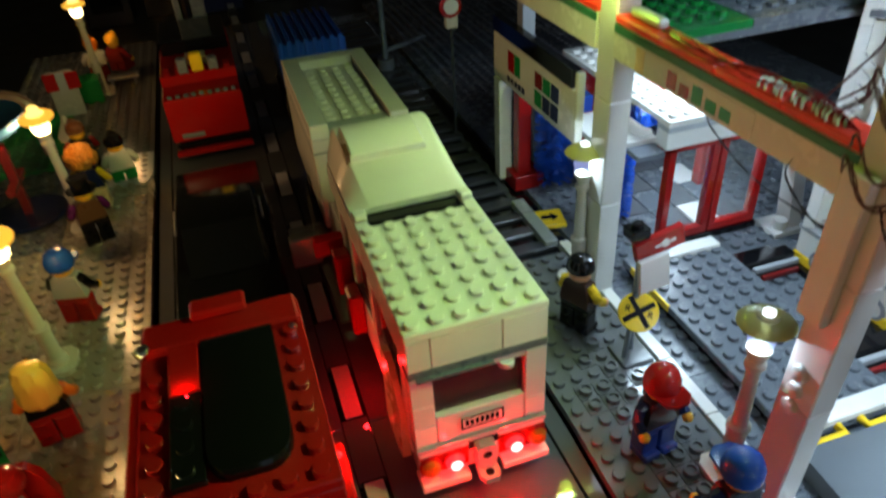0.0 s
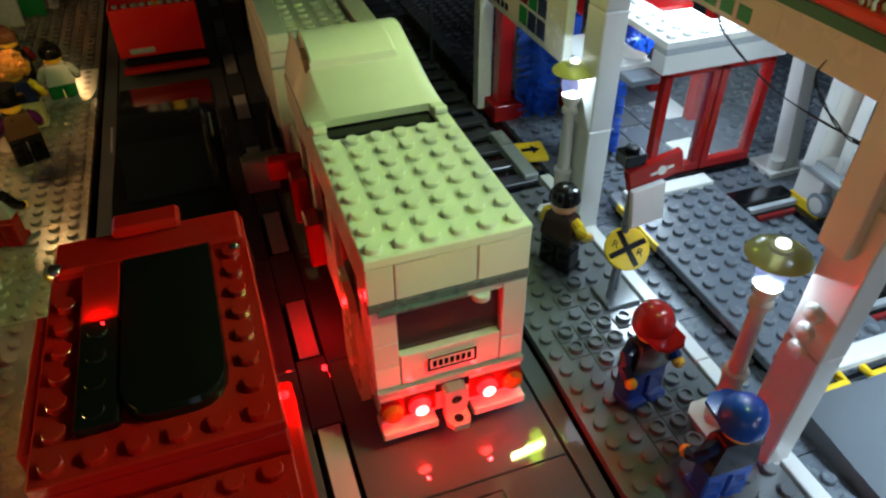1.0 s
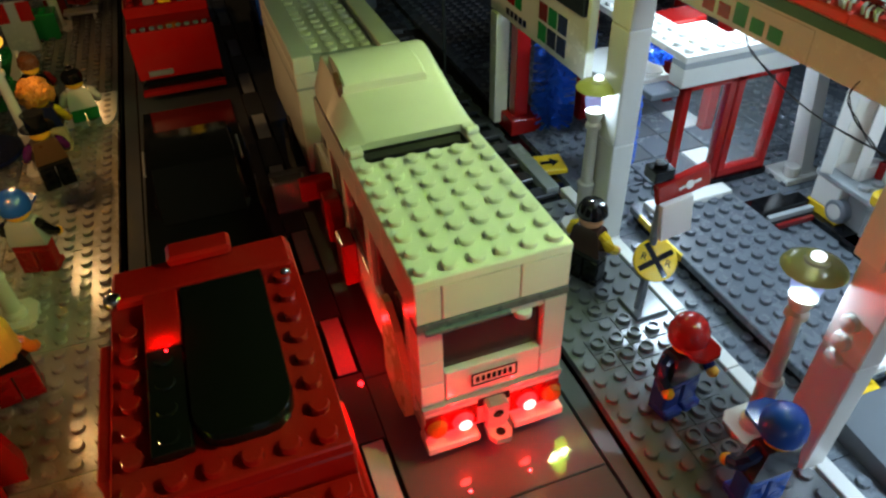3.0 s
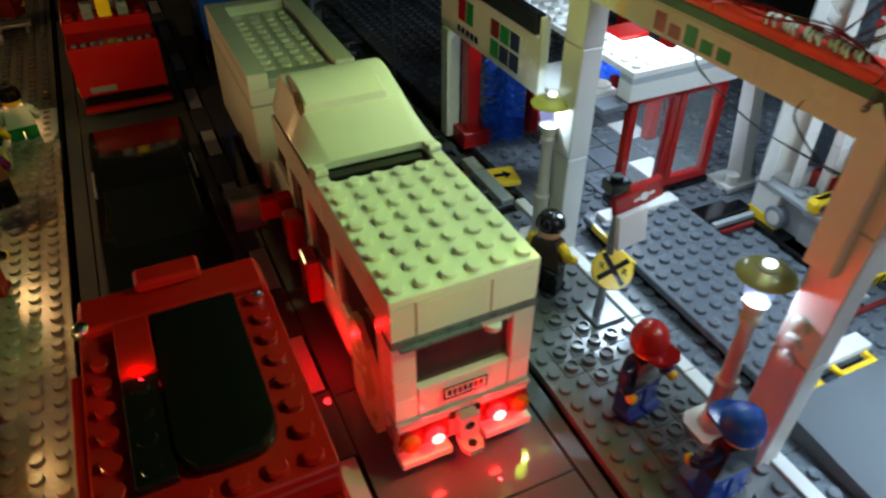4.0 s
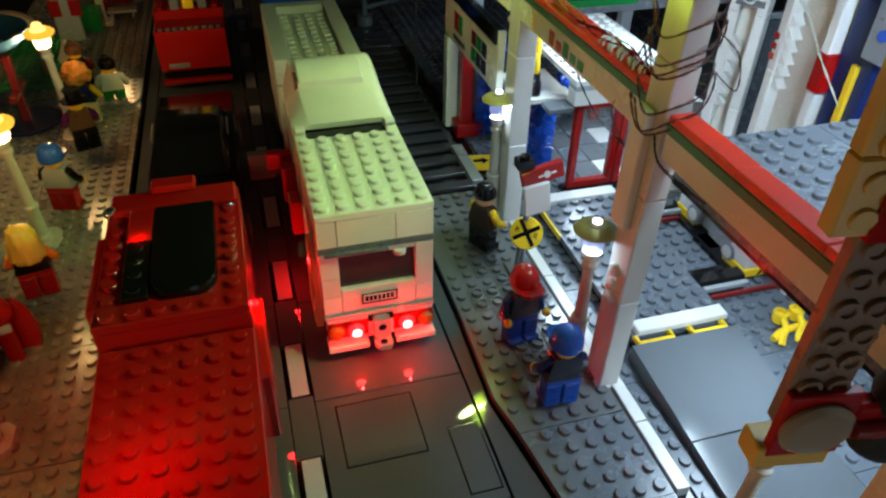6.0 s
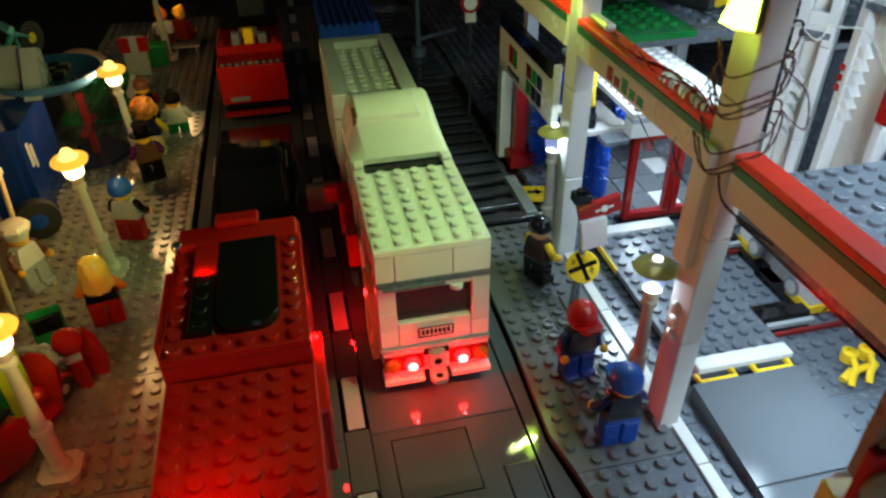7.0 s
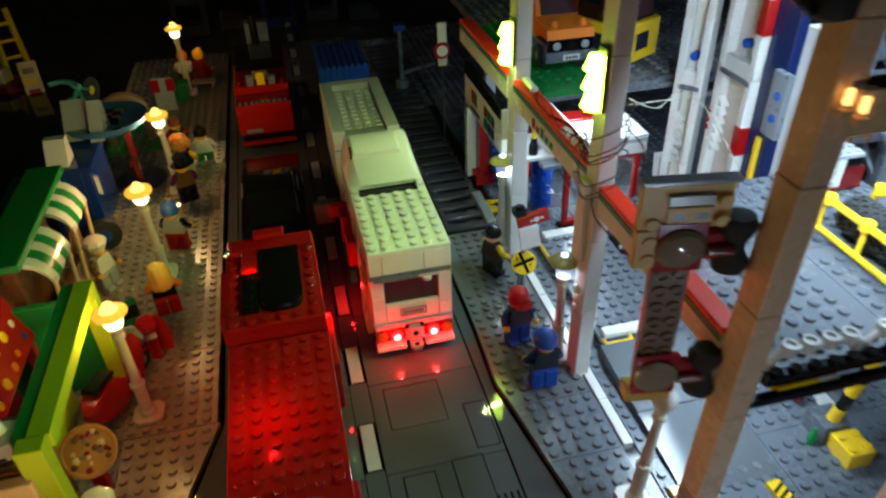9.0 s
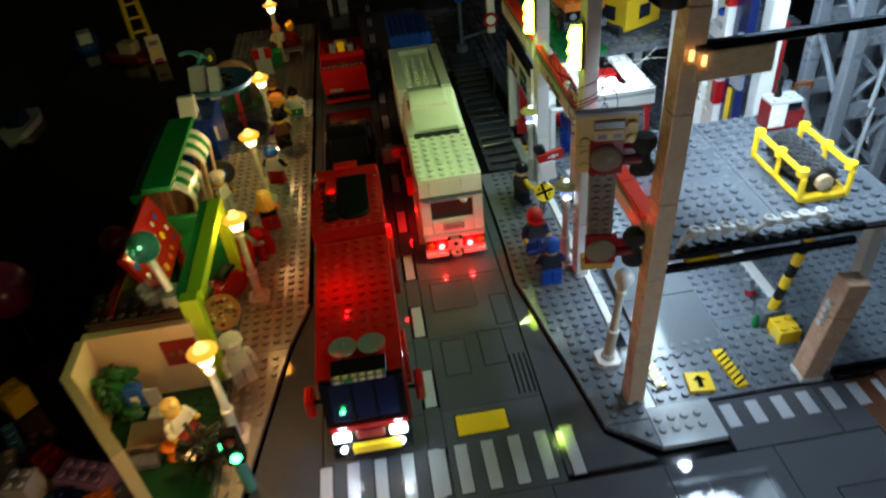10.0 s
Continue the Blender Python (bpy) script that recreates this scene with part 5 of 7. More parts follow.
for k in range(6):
    part("printed_bar", Solid().box(1.4 + 0.58 * k, 0.27, 7.8, 1.75 + 0.58 * k, 0.3, 8.05, 0), TAN, truck)
    part("printed_bar", Solid().box(1.4 + 0.58 * k, 0.36, 8.15, 1.75 + 0.58 * k, 0.66, 8.16, 0), TAN, truck)
part("green_lens", Solid().box(2.0, 0.25, 7.75, 2.7, 0.3, 8.1, 0.02), GREEN, truck)
part("cab_shell", Solid().box(0.2, 1.0, 1.2, 6.0, 1.25, 7.6, 0.05), BLACK, truck)
part("windscreen", loft([[(0.75, y, z0), (5.45, y, z0), (5.45, y, z1), (0.75, y, z1)] for y, z0, z1 in ((-0.15, 3.9, 4.3), (0.0, 3.9, 4.9), (0.55, 3.9, 7.45), (0.7, 3.9, 7.5))]), BLUECLEAR, truck, "smoked dark blue windscreen")
for x in (0.2, 5.45):
    part("screen_post", loft([[(x, y, z0), (x + 0.55, y, z0), (x + 0.55, y, z1), (x, y, z1)] for y, z0, z1 in ((-0.25, 3.9, 4.3), (-0.1, 3.9, 4.9), (0.5, 3.9, 7.6), (1.0, 3.9, 7.6))]), BLACK, truck)
for x in (2.25, 3.85):
    part("mullion", loft([[(x, y, z0), (x + 0.14, y, z0), (x + 0.14, y, z1), (x, y, z1)] for y, z0, z1 in ((-0.2, 3.9, 4.35), (-0.05, 3.9, 4.95), (0.5, 3.9, 7.5), (0.72, 3.9, 7.5))]), BLACK, truck)
part("dash", Solid().box(0.8, 0.72, 3.9, 5.4, 1.0, 5.2, 0.05), NAVY, truck)
part("cab_seat", Solid().box(3.2, 0.75, 5.2, 4.6, 1.0, 6.4, 0.06), LGREY, truck)
part("cab_base", Solid().box(0.2, -0.2, 1.2, 6.0, 1.0, 3.9, 0.06), BLACK, truck)
part("red_grille", Solid().box(0.3, -0.45, 3.6, 5.9, -0.2, 4.2, 0.06), RED, truck, "red front band")
part("grille_centre", Solid().box(2.1, -0.5, 2.6, 4.1, -0.2, 3.6, 0.06), DRED, truck)
part("screen_lamp", Solid().ball(1.5, -0.15, 5.4, 0.16, 8), LED_GREEN, truck, "tiny green light")
for x in (1.0, 5.2):
    part("fog_lamp", Solid().ball(x, -0.6, 1.9, 0.25, 10), LED_WHITE, truck, "small white lamp")
for x in (1.05, 5.1):
    part("headlight", Solid().box(x - 0.6, -0.6, 2.7, x + 0.6, -0.2, 3.4, 0.08), LED_WHITE, truck, "glaring white headlamp")
part("number_board", Solid().box(1.7, -1.0, 1.7, 5.2, -0.6, 2.5, 0.05), YELLOW, truck, "yellow bumper board")
part("bumper", Solid().box(0.2, -0.6, 1.0, 6.0, 0.0, 1.7, 0.05), BLACK, truck)
for x in (-1.3, 6.7):
    part("mirror", Solid().box(x, 1.2, 3.6, x + 0.7, 3.0, 5.4, 0.2), RED, truck, "red mirror")
    part("mirror_arm", Solid().tube([(x + 0.35, 2.0, 4.5), (3.0, 2.0, 4.5)], 0.15), BLACK, truck)
for xx in (0.5, 5.7):
    for yy in (3.8, 12.5, 23):
        wheel(truck, xx, yy, 1.12)
for x, y, z in ((6.3, 20.3, 6.2), (6.45, 16.5, 4.2), (-0.3, 20.0, 5.4), (6.3, 18.6, 5.0)):
    part("red_diode", Solid().ball(x, y, z, 0.14, 8), LED_RED, truck, "tiny red light")

# ---- black car and red truck further on ----
bk = thing("black_car", -15.6, 8.0, 0, "glossy black toy car between the red trucks", "toy car")
part("body", loft([[(0.1, y, 0.7), (6.1, y, 0.7), (6.1, y, z), (5.95, y, z + 0.4), (0.25, y, z + 0.4), (0.1, y, z)] for y, z in ((0, 2.6), (0.4, 3.1), (8, 3.6), (16, 3.2), (22, 2.8), (23, 2.2))]), BLACK, bk)
part("cabin", loft([[(0.6, y, 3.4), (5.6, y, 3.4), (5.2, y, z), (1.0, y, z)] for y, z in ((7, 3.9), (9.5, 5.8), (13.5, 5.9), (17, 3.9))]), BLACK, bk, "black glass cabin")
# grey bars stand in for the glints on the cabin sides
for x in (0.5, 5.6):
    part("trim", Solid().tube([(x, 10.5, 5.0), (x, 13.0, 5.1)], 0.08), GREYMET, bk, "grey bar in place of a glint")
for xx in (0.4, 5.8):
    for yy in (4, 18):
        wheel(bk, xx, yy, 1.1)
gt = thing("grey_mirror", -8.6, 20.6, 0.02, "grey slab lying by the lane line", "tile")
part("slab", Solid().box(0, 0, 0, 2.6, 2.4, 1.0, 0.06), DGREY, gt)
fr = thing("red_tender", -15.7, 38.6, 0, "red toy fire engine far along the street", "toy truck")
part("chassis", Solid().box(0.4, 0, 0.8, 5.9, 20, 1.8, 0.05), BLACK, fr)
part("rear_box", Solid().box(0, 0, 1.9, 6.3, 3.5, 5.6, 0.08), RED, fr)
part("bumper", Solid().box(0, -0.6, 0.8, 6.3, 0.1, 1.2, 0.06), RED, fr, "red rear bumper")
part("bed", Solid().box(0, 3.5, 1.9, 6.3, 16, 6.4, 0.08).studs(0.1, 3.6, 6, 2, 6.4), RED, fr)
part("cab", Solid().box(0.2, 9, 6.4, 6.1, 16, 7.6, 0.1), BLACK, fr)
part("crate", Solid().box(2.3, 5.2, 6.4, 4.0, 6.6, 7.2, 0.06), TAN, fr, "tan load")
for k in range(9):
    part("edge_stud", Solid().cyl(0.6 + 0.64 * k, 0.4, 5.6, 5.8, 0.2, 8), DGREY, fr)
part("grey_panel", Solid().box(1.6, 3.6, 6.4, 2.4, 4.4, 7.6, 0.08).box(4.1, 3.6, 6.4, 4.9, 4.4, 7.4, 0.08), GREYMET, fr)
part("yellow_block", Solid().box(2.7, 3.7, 6.4, 3.7, 4.5, 7.9, 0.1), YELLOW, fr, "small yellow block")
part("rear_bar", Solid().box(0.8, -0.12, 2.2, 2.6, 0.0, 2.6, 0.03), GREYMET, fr)
part("rear_step", Solid().box(0.2, -0.25, 1.5, 6.1, 0.0, 1.8, 0.05), BLACK, fr)
part("pole", Solid().tube([(3.2, 11, 9), (3.2, 11, 12.5)], 0.5, 10), BLACK, fr)
part("pale_box", Solid().box(1.9, 16.5, 6.4, 4.8, 18.5, 10.0, 0.1), DGREY, fr)
for xx in (0.4, 5.9):
    for yy in (2.5, 13):
        wheel(fr, xx, yy, 1.1)

# ---- billboard ----
bb = thing("billboard", 8.0, 13.6, 0.1, "cream billboard with black header and printed colour blocks", "billboard")
part("board", Solid().box(0, 0, 8.2, 0.5, 12.2, 11.4, 0.04), CREAM, bb)
part("header", Solid().box(-0.05, 0.4, 11.4, 0.55, 12.2, 12.5, 0.04), BLACK, bb, "black header strip")
part("end_post", Solid().box(0.0, -0.2, 8.0, 0.5, 0.1, 12.5, 0.04), CREAM, bb)
# print in darker colours, with the board's shade put into them
for i in range(2):
    for j in range(3):
        part("printed_block", Solid().box(-0.03, 2.0 + 1.15 * j, 8.6 + 1.2 * i, 0.0, 3.0 + 1.15 * j, 9.6 + 1.2 * i, 0), (NAVY, GREEN, DRED)[j] if i else (NAVY, NAVY, GREEN)[j], bb)
part("printed_drop", Solid().prism([(-0.03, 8.6), (0.0, 8.6), (0.0, 9.6), (-0.03, 9.6)], 9.4, 10.8), RED, bb)
part("printed_drop", Solid().prism([(-0.03, 7.6), (0.0, 7.6), (0.0, 8.5), (-0.03, 8.5)], 9.4, 10.8), GREEN, bb)
for i in range(5):
    part("printed_bar", Solid().box(-0.03, 6.9 + 0.6 * i, 8.6, 0.0, 7.3 + 0.6 * i, 9.0, 0), NAVY, bb)
part("leg", Solid().box(-0.2, 10.8, 0.3, 0.8, 11.8, 8.2, 0.05), CREAM, bb)
part("red_leg", Solid().box(0.8, 9.6, 0.3, 1.8, 10.6, 8.2, 0.05), RED, bb, "red post")
part("red_foot", Solid().box(0.3, 9.0, 0, 2.6, 11.2, 1.2, 0.06), RED, bb)

# ---- car wash ----
cw = thing("car_wash", 13.0, 12.6, 0.1, "toy car wash with red windows, blue brushes and white roof", "car wash")
# the few white tiles paint patches of reflected light on a dark floor
for i in range(4):
    for j in range(4):
        part("floor_tile", Solid().box(0.6 + 2 * i, 0.8 + 2.6 * j, 0.0, 2.5 + 2 * i, 3.3 + 2.6 * j, 0.32, 0.04), WHITE if (i, j) in ((2, 0), (0, 2), (3, 2)) else (SLATE if (i + j) % 2 else DGREY), cw)
part("frame_base", Solid().box(0.4, -0.6, 0, 8.2, 0.4, 0.45, 0.05), BLACK, cw)
for x0, x1 in ((0.8, 4.4), (4.5, 8.1)):
    w = part("window_frame", Solid().box(x0, -0.4, 0.45, x1, 0.2, 1.0, 0.05).box(x0, -0.4, 1.0, x0 + 0.5, 0.2, 7.2, 0.05).box(x1 - 0.5, -0.4, 1.0, x1, 0.2, 7.2, 0.05).box(x0, -0.4, 6.9, x1, 0.2, 7.3, 0.05), RED, cw, "red window frame")
    part("pane", Solid().box(x0 + 0.5, -0.12, 1.0, x1 - 0.5, -0.06, 6.9, 0.01), CLEAR, w)
part("lintel", Solid().box(0.3, -0.6, 7.3, 8.4, 0.6, 8.4, 0.05), WHITE, cw, "white lintel")
part("lintel_plate", Solid().box(-1.5, -0.6, 6.9, 0.3, 0.8, 7.3, 0.05), DGREY, cw)
part("grey_course", Solid().box(0.3, -0.62, 8.4, 8.42, 0.6, 8.75, 0.04), LGREY, cw)
for x0, y0, x1, y1 in ((0.3, -0.6, 8.4, 1.4), (0.3, 10.5, 8.4, 13.0), (6.2, 1.4, 8.4, 10.5), (0.3, 1.4, 2.6, 10.5)):
    nx, ny = int(x1 - x0), int(y1 - y0)
    part("roof_plate", Solid().box(x0, y0, 8.75, x1, y1, 9.15, 0.04).studs(x0 + 0.05, y0 + 0.05, nx, ny, 9.15, 8), WHITE, cw, "white studded roof plate")
part("red_hatch", Solid().box(2.7, 5.2, 8.1, 6.1, 7.2, 8.6, 0.05), RED, cw)
part("light_tube", Solid().box(3.0, 2.0, 8.2, 5.6, 4.8, 8.5, 0.05), TUBE, cw, "bright white light panel")
for x, y in ((0.9, 10.2), (8.0, 10.2), (8.0, 5.5)):
    part("corner_post", Solid().box(x - 0.4, y - 0.4, 0.3, x + 0.4, y + 0.4, 8.8, 0.05), RED, cw)


def brush(x, y, z0, z1, r, parent, laid=False, seed=1):
    s = Solid()
    rnd = random.Random(seed)
    s.cyl(0, 0, z0, z1, r * 0.45, 12)
    n = int(300 * (z1 - z0) / 5)
    for i in range(n):
        a, h = rnd.uniform(0, 6.283), rnd.uniform(z0, z1)
        for k in range(3):
            aa = a + 0.06 * k
            s.tube([(r * 0.4 * math.cos(aa), r * 0.4 * math.sin(aa), h), (r * math.cos(aa + 0.08), r * math.sin(aa + 0.08), h + rnd.uniform(-0.15, 0.15))], 0.04, 3)
    m = Matrix.Translation((x, y, 0)) if not laid else Matrix.Translation((x, y, 6.2)) @ Matrix.Rotation(radians(90), 4, "Y")
    s.turn(0, m)
    return part("brush", s, BLUE, parent, "blue bristle brush")


brush(0.2, 4.0, 0.4, 6.2, 1.05, cw, seed=2)
brush(0, 6.5, 2.4, 6.2, 0.95, cw, True, seed=3)
brush(-1.6, 10.0, 0.6, 6.8, 1.5, cw, seed=5)
part("white_wheel", Solid().cyl(0.6, 2.6, 6.4, 7.2, 0.7, 16).cyl(-0.6, 3.4, 6.4, 7.1, 0.5, 14), WHITE, cw)
part("blue_panel", Solid().box(-1.0, 8.0, 6.4, 0.2, 12.0, 7.6, 0.06), BLUE, cw)
part("red_arm", Solid().box(-0.6, 7.2, 2.6, 2.0, 8.0, 3.4, 0.06).box(1.4, 7.2, 0.3, 2.0, 8.0, 6.4, 0.06), RED, cw)
yh = thing("yellow_hose", 11.6, 15.0, 7.2, "yellow arched hose on a black nozzle above the car wash", "hose")
part("nozzle", Solid().lathe(0, 0, [(0.45, 0), (0.45, 0.9), (0.3, 1.2), (0.3, 1.6)], 12), BLACK, yh)
part("hose", Solid().tube([(0, 0, 1.6), (0.05, 0.2, 3.0), (0.3, 0.9, 4.2), (0.8, 1.8, 4.6), (1.4, 2.6, 4.4)], 0.24, 10), YELLOW, yh)
part("shelf", Solid().box(-1.2, -0.8, -0.4, 2.6, 4.2, 0, 0.05), WHITE, yh)
part("bracket", Solid().box(-1.2, -0.6, -7.1, -0.6, 0.2, -0.4, 0.04), WHITE, yh)

# ---- platform machine and end posts ----
for x, y in ((22.9, 11.1),):
    ps = thing("white_post", x, y, 0.1, "white sloping post at the platform end", "post")
    part("post", Solid().side([(-0.6, 0.4), (0.6, 0.4), (1.4, 6.8), (0.4, 6.8)], -0.4, 0.5), WHITE, ps)
    part("foot", Solid().box(-1.6, -0.9, 0, 1.2, 1.2, 0.4, 0.05), WHITE, ps)
    part("peg", Solid().cyl(-0.9, -0.3, 0.4, 1.1, 0.45, 14), WHITE, ps)
part("back_tile", Solid().box(0.6, 13.6, 1.0, 6.0, 14.6, 1.4, 0.05), WHITE, plat, "white tile")
part("edge_strip", Solid().box(-0.05, 10.0, 0.6, 0.12, 14.0, 1.02, 0.02), YELLOW, plat)
def lift_machine(x, y, label, k):
    """A machine beside the end of a black tile; k: 1 reaches north from it, -1 south."""
    m = thing("lift_machine", x, y, 0.1, label, "machine", group="lift machines")

    def block(x0, y0, z0, x1, y1, z1, e=0.05):
        a, b = sorted((k * y0, k * y1))
        return Solid().box(x0, a, z0, x1, b, z1, e)

    part("base", block(-0.4, 0.3, 0, 3.4, 5.0, 0.4, 0.04), BLACK, m)
    a, b = sorted((0.0, k * 2.3))
    part("plinth", Solid().box(0.0, a, 0.4, 3.0, b, 1.0, 0.04), YELLOW, m, "yellow plinth with black mark")
    q = Solid()
    for n in range(2):
        q.front([(1.0 + 0.5 * n, 0.5), (1.22 + 0.5 * n, 0.5), (1.5 + 0.5 * n, 0.95), (1.28 + 0.5 * n, 0.95)], a - 0.02, a + 0.1)
    part("mark", q, BLACK, m)
    part("housing", block(0.05, 0.1, 1.0, 2.7, 1.9, 2.6, 0.06), WHITE, m)
    part("rear_housing", block(0.6, 2.0, 0.4, 2.8, 4.8, 2.6, 0.06), LGREY, m, "smooth grey side panel")
    part("grey_plate", block(0.0, -0.05, 2.6, 2.8, 4.6, 2.95).studs(0.1, min(k * 2.2, k * 4.2), 2, 2, 2.95), LGREY, m)
    part("slope", Solid().side([(0.0, 2.95), (k * 2.0, 2.95), (k * 2.0, 3.75), (k * 1.4, 3.75)], 0.9, 2.6), WHITE, m, "white slope")
    part("cap", Solid().side([(k * 2.0, 2.95), (k * 4.4, 2.95), (k * 4.4, 3.6), (k * 2.9, 4.2), (k * 2.0, 4.0)], 2.0, 3.7), RED, m, "red sloped cap")
    arm = part("liftarm", block(-0.2, 3.7, 2.98, 1.95, 4.5, 3.8, 0.18), YELLOW, m, "yellow beam with holes")
    for xx in (0.3, 1.2):
        part("arm_hole", lying(xx, min(k * 3.7, k * 4.5), 3.4, [(0.26, 0), (0.26, 0.03)], "X"), BLACK, arm)
    w = part("roller", lying(0.28, k * 1.95, 1.15, [(0.3, -0.3), (0.62, -0.3), (0.74, -0.2), (0.74, 0.2), (0.62, 0.3), (0.3, 0.3)], "Y", 22), GREYMET, m, "grey grooved wheel")
    part("roller_face", lying(-0.04, k * 1.95, 1.15, [(0.05, -0.02), (0.46, 0.0), (0.46, 0.04), (0.05, 0.05)], "Y", 18), WHITE, w, "white wheel face")
    part("black_tile", Solid().box(-3.9, -0.3, 0.4, -0.05, 0.65, 0.95, 0.05), BLACK, m, "smooth black tile")
    part("tile_base", Solid().box(-3.8, -0.9, 0, -0.42, 1.6, 0.4, 0.04), BLACK, m)
    part("grey_strip", Solid().box(-3.2, -0.75, 0.4, -0.05, -0.4, 0.75, 0.04), LGREY, m)
    part("red_line", Solid().box(-3.0, -1.25, 0.2, 3.0 if k > 0 else -0.45, -1.0, 0.52, 0.03), DRED, m)
    if k > 0:
        post = part("end_post", Solid().side([(-1.7, 0), (-0.8, 0), (0.1, 3.2), (-0.7, 3.2)], 2.0, 2.9), WHITE, m, "white end post")
        part("post_hole", lying(2.45, -1.6, 0.55, [(0.24, 0), (0.24, 0.2)], "X"), BLACK, post)
    return m


lift_machine(20.3, -0.4, "white and yellow lift machine with grey wheel and red cap", 1)
lift_machine(20.5, 7.9, "white and yellow lift machine beside the car wash", -1)
yc = thing("yellow_clips", 19.6, -5.2, 0.3, "pair of yellow hinge clips standing on the base plate", "clips")
part("bar", Solid().tube([(-0.9, -0.5, 0.25), (-0.2, -0.2, 0.4), (1.6, 0.0, 0.4)], 0.22), YELLOW, yc)
for x in (0.0, 1.1):
    part("ring", Solid().lathe(x + 0.3, 0.7, [(0.42, 0.35), (0.46, 0.6), (0.46, 1.0), (0.26, 1.04), (0.24, 0.8)], 16), YELLOW, yc)
    part("prong", Solid().tube([(x + 0.25, 0.4, 0.8), (x - 0.1, -0.4, 0.75), (x - 0.5, -0.7, 0.55), (x - 0.7, -1.0, 0.2)], 0.2), YELLOW, yc)

# ---- white wall posts, lattice tower and deck behind ----
def wall_post(x, y, z0, z1, w, label, stripe, rz):
    p = thing("wall_post", x, y, z0, label, "post", rz, group="white posts")
    h = z1 - z0
    for k, nm in ((-1, "left_jamb"), (1, "right_jamb")):
        a, b = sorted((k * w / 2, k * (w / 2 - 0.62)))
        z = 0
        while z < h:
            part("jamb", Solid().box(a, 0, z, b, 1.6, min(z + 6, h) - 0.02, 0.05), WHITE, p)
            z += 6
    part("back_panel", Solid().box(-w / 2 + 0.62, 0.85, 0, w / 2 - 0.62, 1.4, h, 0.03), CREAM, p)
    part("grey_course", Solid().box(-w / 2 + 0.3, -0.03, stripe, w / 2 - 0.2, 1.0, stripe + 0.4, 0.04), DGREY, p, "dark grey stripe")
    part("ledge", Solid().box(-w / 2 + 0.6, 0.05, stripe + 0.4, w / 2 - 0.6, 1.2, stripe + 1.5, 0.05), WHITE, p)
    part("blue_pin", lying(0, 0.6, stripe + 2.6, [(0.36, -0.3), (0.36, 0.2), (0.25, 0.25)], "X", 14), BLUE, p, "blue round pin")
    q = Solid()
    for k in range(6):
        c = stripe - 6.4 + 0.75 * k
        q.front([(-w / 2 + 0.6, c), (-w / 2 + 1.25, c + 0.1), (-w / 2 + 0.6, c + 0.74)], 0.15, 0.8)
    part("tooth_strip", q, WHITE, p, "white toothed strip")
    return p


wall_post(20.9, 6.6, 3.07, 26.0, 2.2, "white ribbed wall post with grey stripe", 12.4, -50)
pp = wall_post(22.3, 3.2, 0.1, 30.0, 4.2, "wide white wall post with red blocks", 17.4, -90)
part("red_block", Solid().box(1.45, -0.12, 12.2, 2.3, 1.4, 14.4, 0.05), RED, pp, "red block")
part("red_block", Solid().box(1.45, -0.12, 21.2, 2.3, 1.4, 23.6, 0.05), RED, pp, "red block")
for k in range(3):
    part("red_block", Solid().box(-2.2, -0.1, 12.6 + 0.6 * k, -1.8, 1.2, 13.0 + 0.6 * k, 0.05), RED, pp, "thin red block")
part("navy_panel", Solid().box(2.3, 0.6, 0, 4.6, 1.4, 24.0, 0.05), NAVY, pp, "dark blue panel")
part("grey_panel", Solid().box(4.0, 0.1, 15.0, 5.6, 0.6, 19.6, 0.05), GREYMET, pp, "pearl grey panel")
for k in range(2):
    part("panel_pin", lying(4.9, 0.1, 16.4 + 1.6 * k, [(0.3, -0.1), (0.3, 0.1)], "X", 12), BLUE, pp, "blue pin")
part("yellow_strip", Solid().box(3.5, 0.3, 2, 3.9, 0.6, 14.4, 0.04), YELLOW, pp, "yellow strip")
bkp = thing("dark_wall_panel", 24.0, 9.0, 0.1, "smooth dark grey panel behind the white posts", "panel")
part("panel", Solid().box(-1.4, 0, 0, 4.5, 0.4, 13.5, 0.04), DGREY, bkp)
part("seam_tile", Solid().box(-1.4, -0.1, 13.5, 4.5, 0.5, 13.9, 0.04), LGREY, bkp)
wh = thing("leaning_wheel", 27.6, 1.0, 13.4, "black toy wheel with white hub by the deck edge", "wheel", rz=-20)
t = part("tyre", lying(0, 0, 1.2, [(0.5, -0.4), (1.15, -0.36), (1.2, 0), (1.15, 0.36), (0.5, 0.4)], "X", 22), RUBBER, wh)
part("hub", lying(0, 0, 1.2, [(0.15, -0.3), (0.48, -0.2), (0.48, 0.3), (0.15, 0.35)], "X", 16), WHITE, t, "white hub")
part("shelf", Solid().box(-2.2, -1.2, -0.6, 2.0, 1.2, -0.02, 0.05), DGREY, wh)
sx = thing("striped_post", 25.6, -1.2, 0.1, "white and red sloped post by the tower", "post")
part("white_side", Solid().box(-0.6, 0, 0, 0.8, 1.4, 22, 0.05), WHITE, sx)
part("red_side", Solid().box(0.82, 0.1, 0, 1.3, 1.3, 20, 0.04), DRED, sx)
cb = thing("control_box", 23.9, -6.6, 13.6, "white control box with dark red panel and black lever", "box")
cb.matrix_basis = cb.matrix_basis @ Matrix.Diagonal((0.66, 0.66, 0.66, 1))
part("box", Solid().box(-1.6, -0.8, 0.3, 0.6, 1.6, 3.4, 0.06), WHITE, cb)
part("foot", Solid().box(-1.7, -0.9, 0, 3.0, 1.7, 0.3, 0.04), DRED, cb, "dark red foot plate")
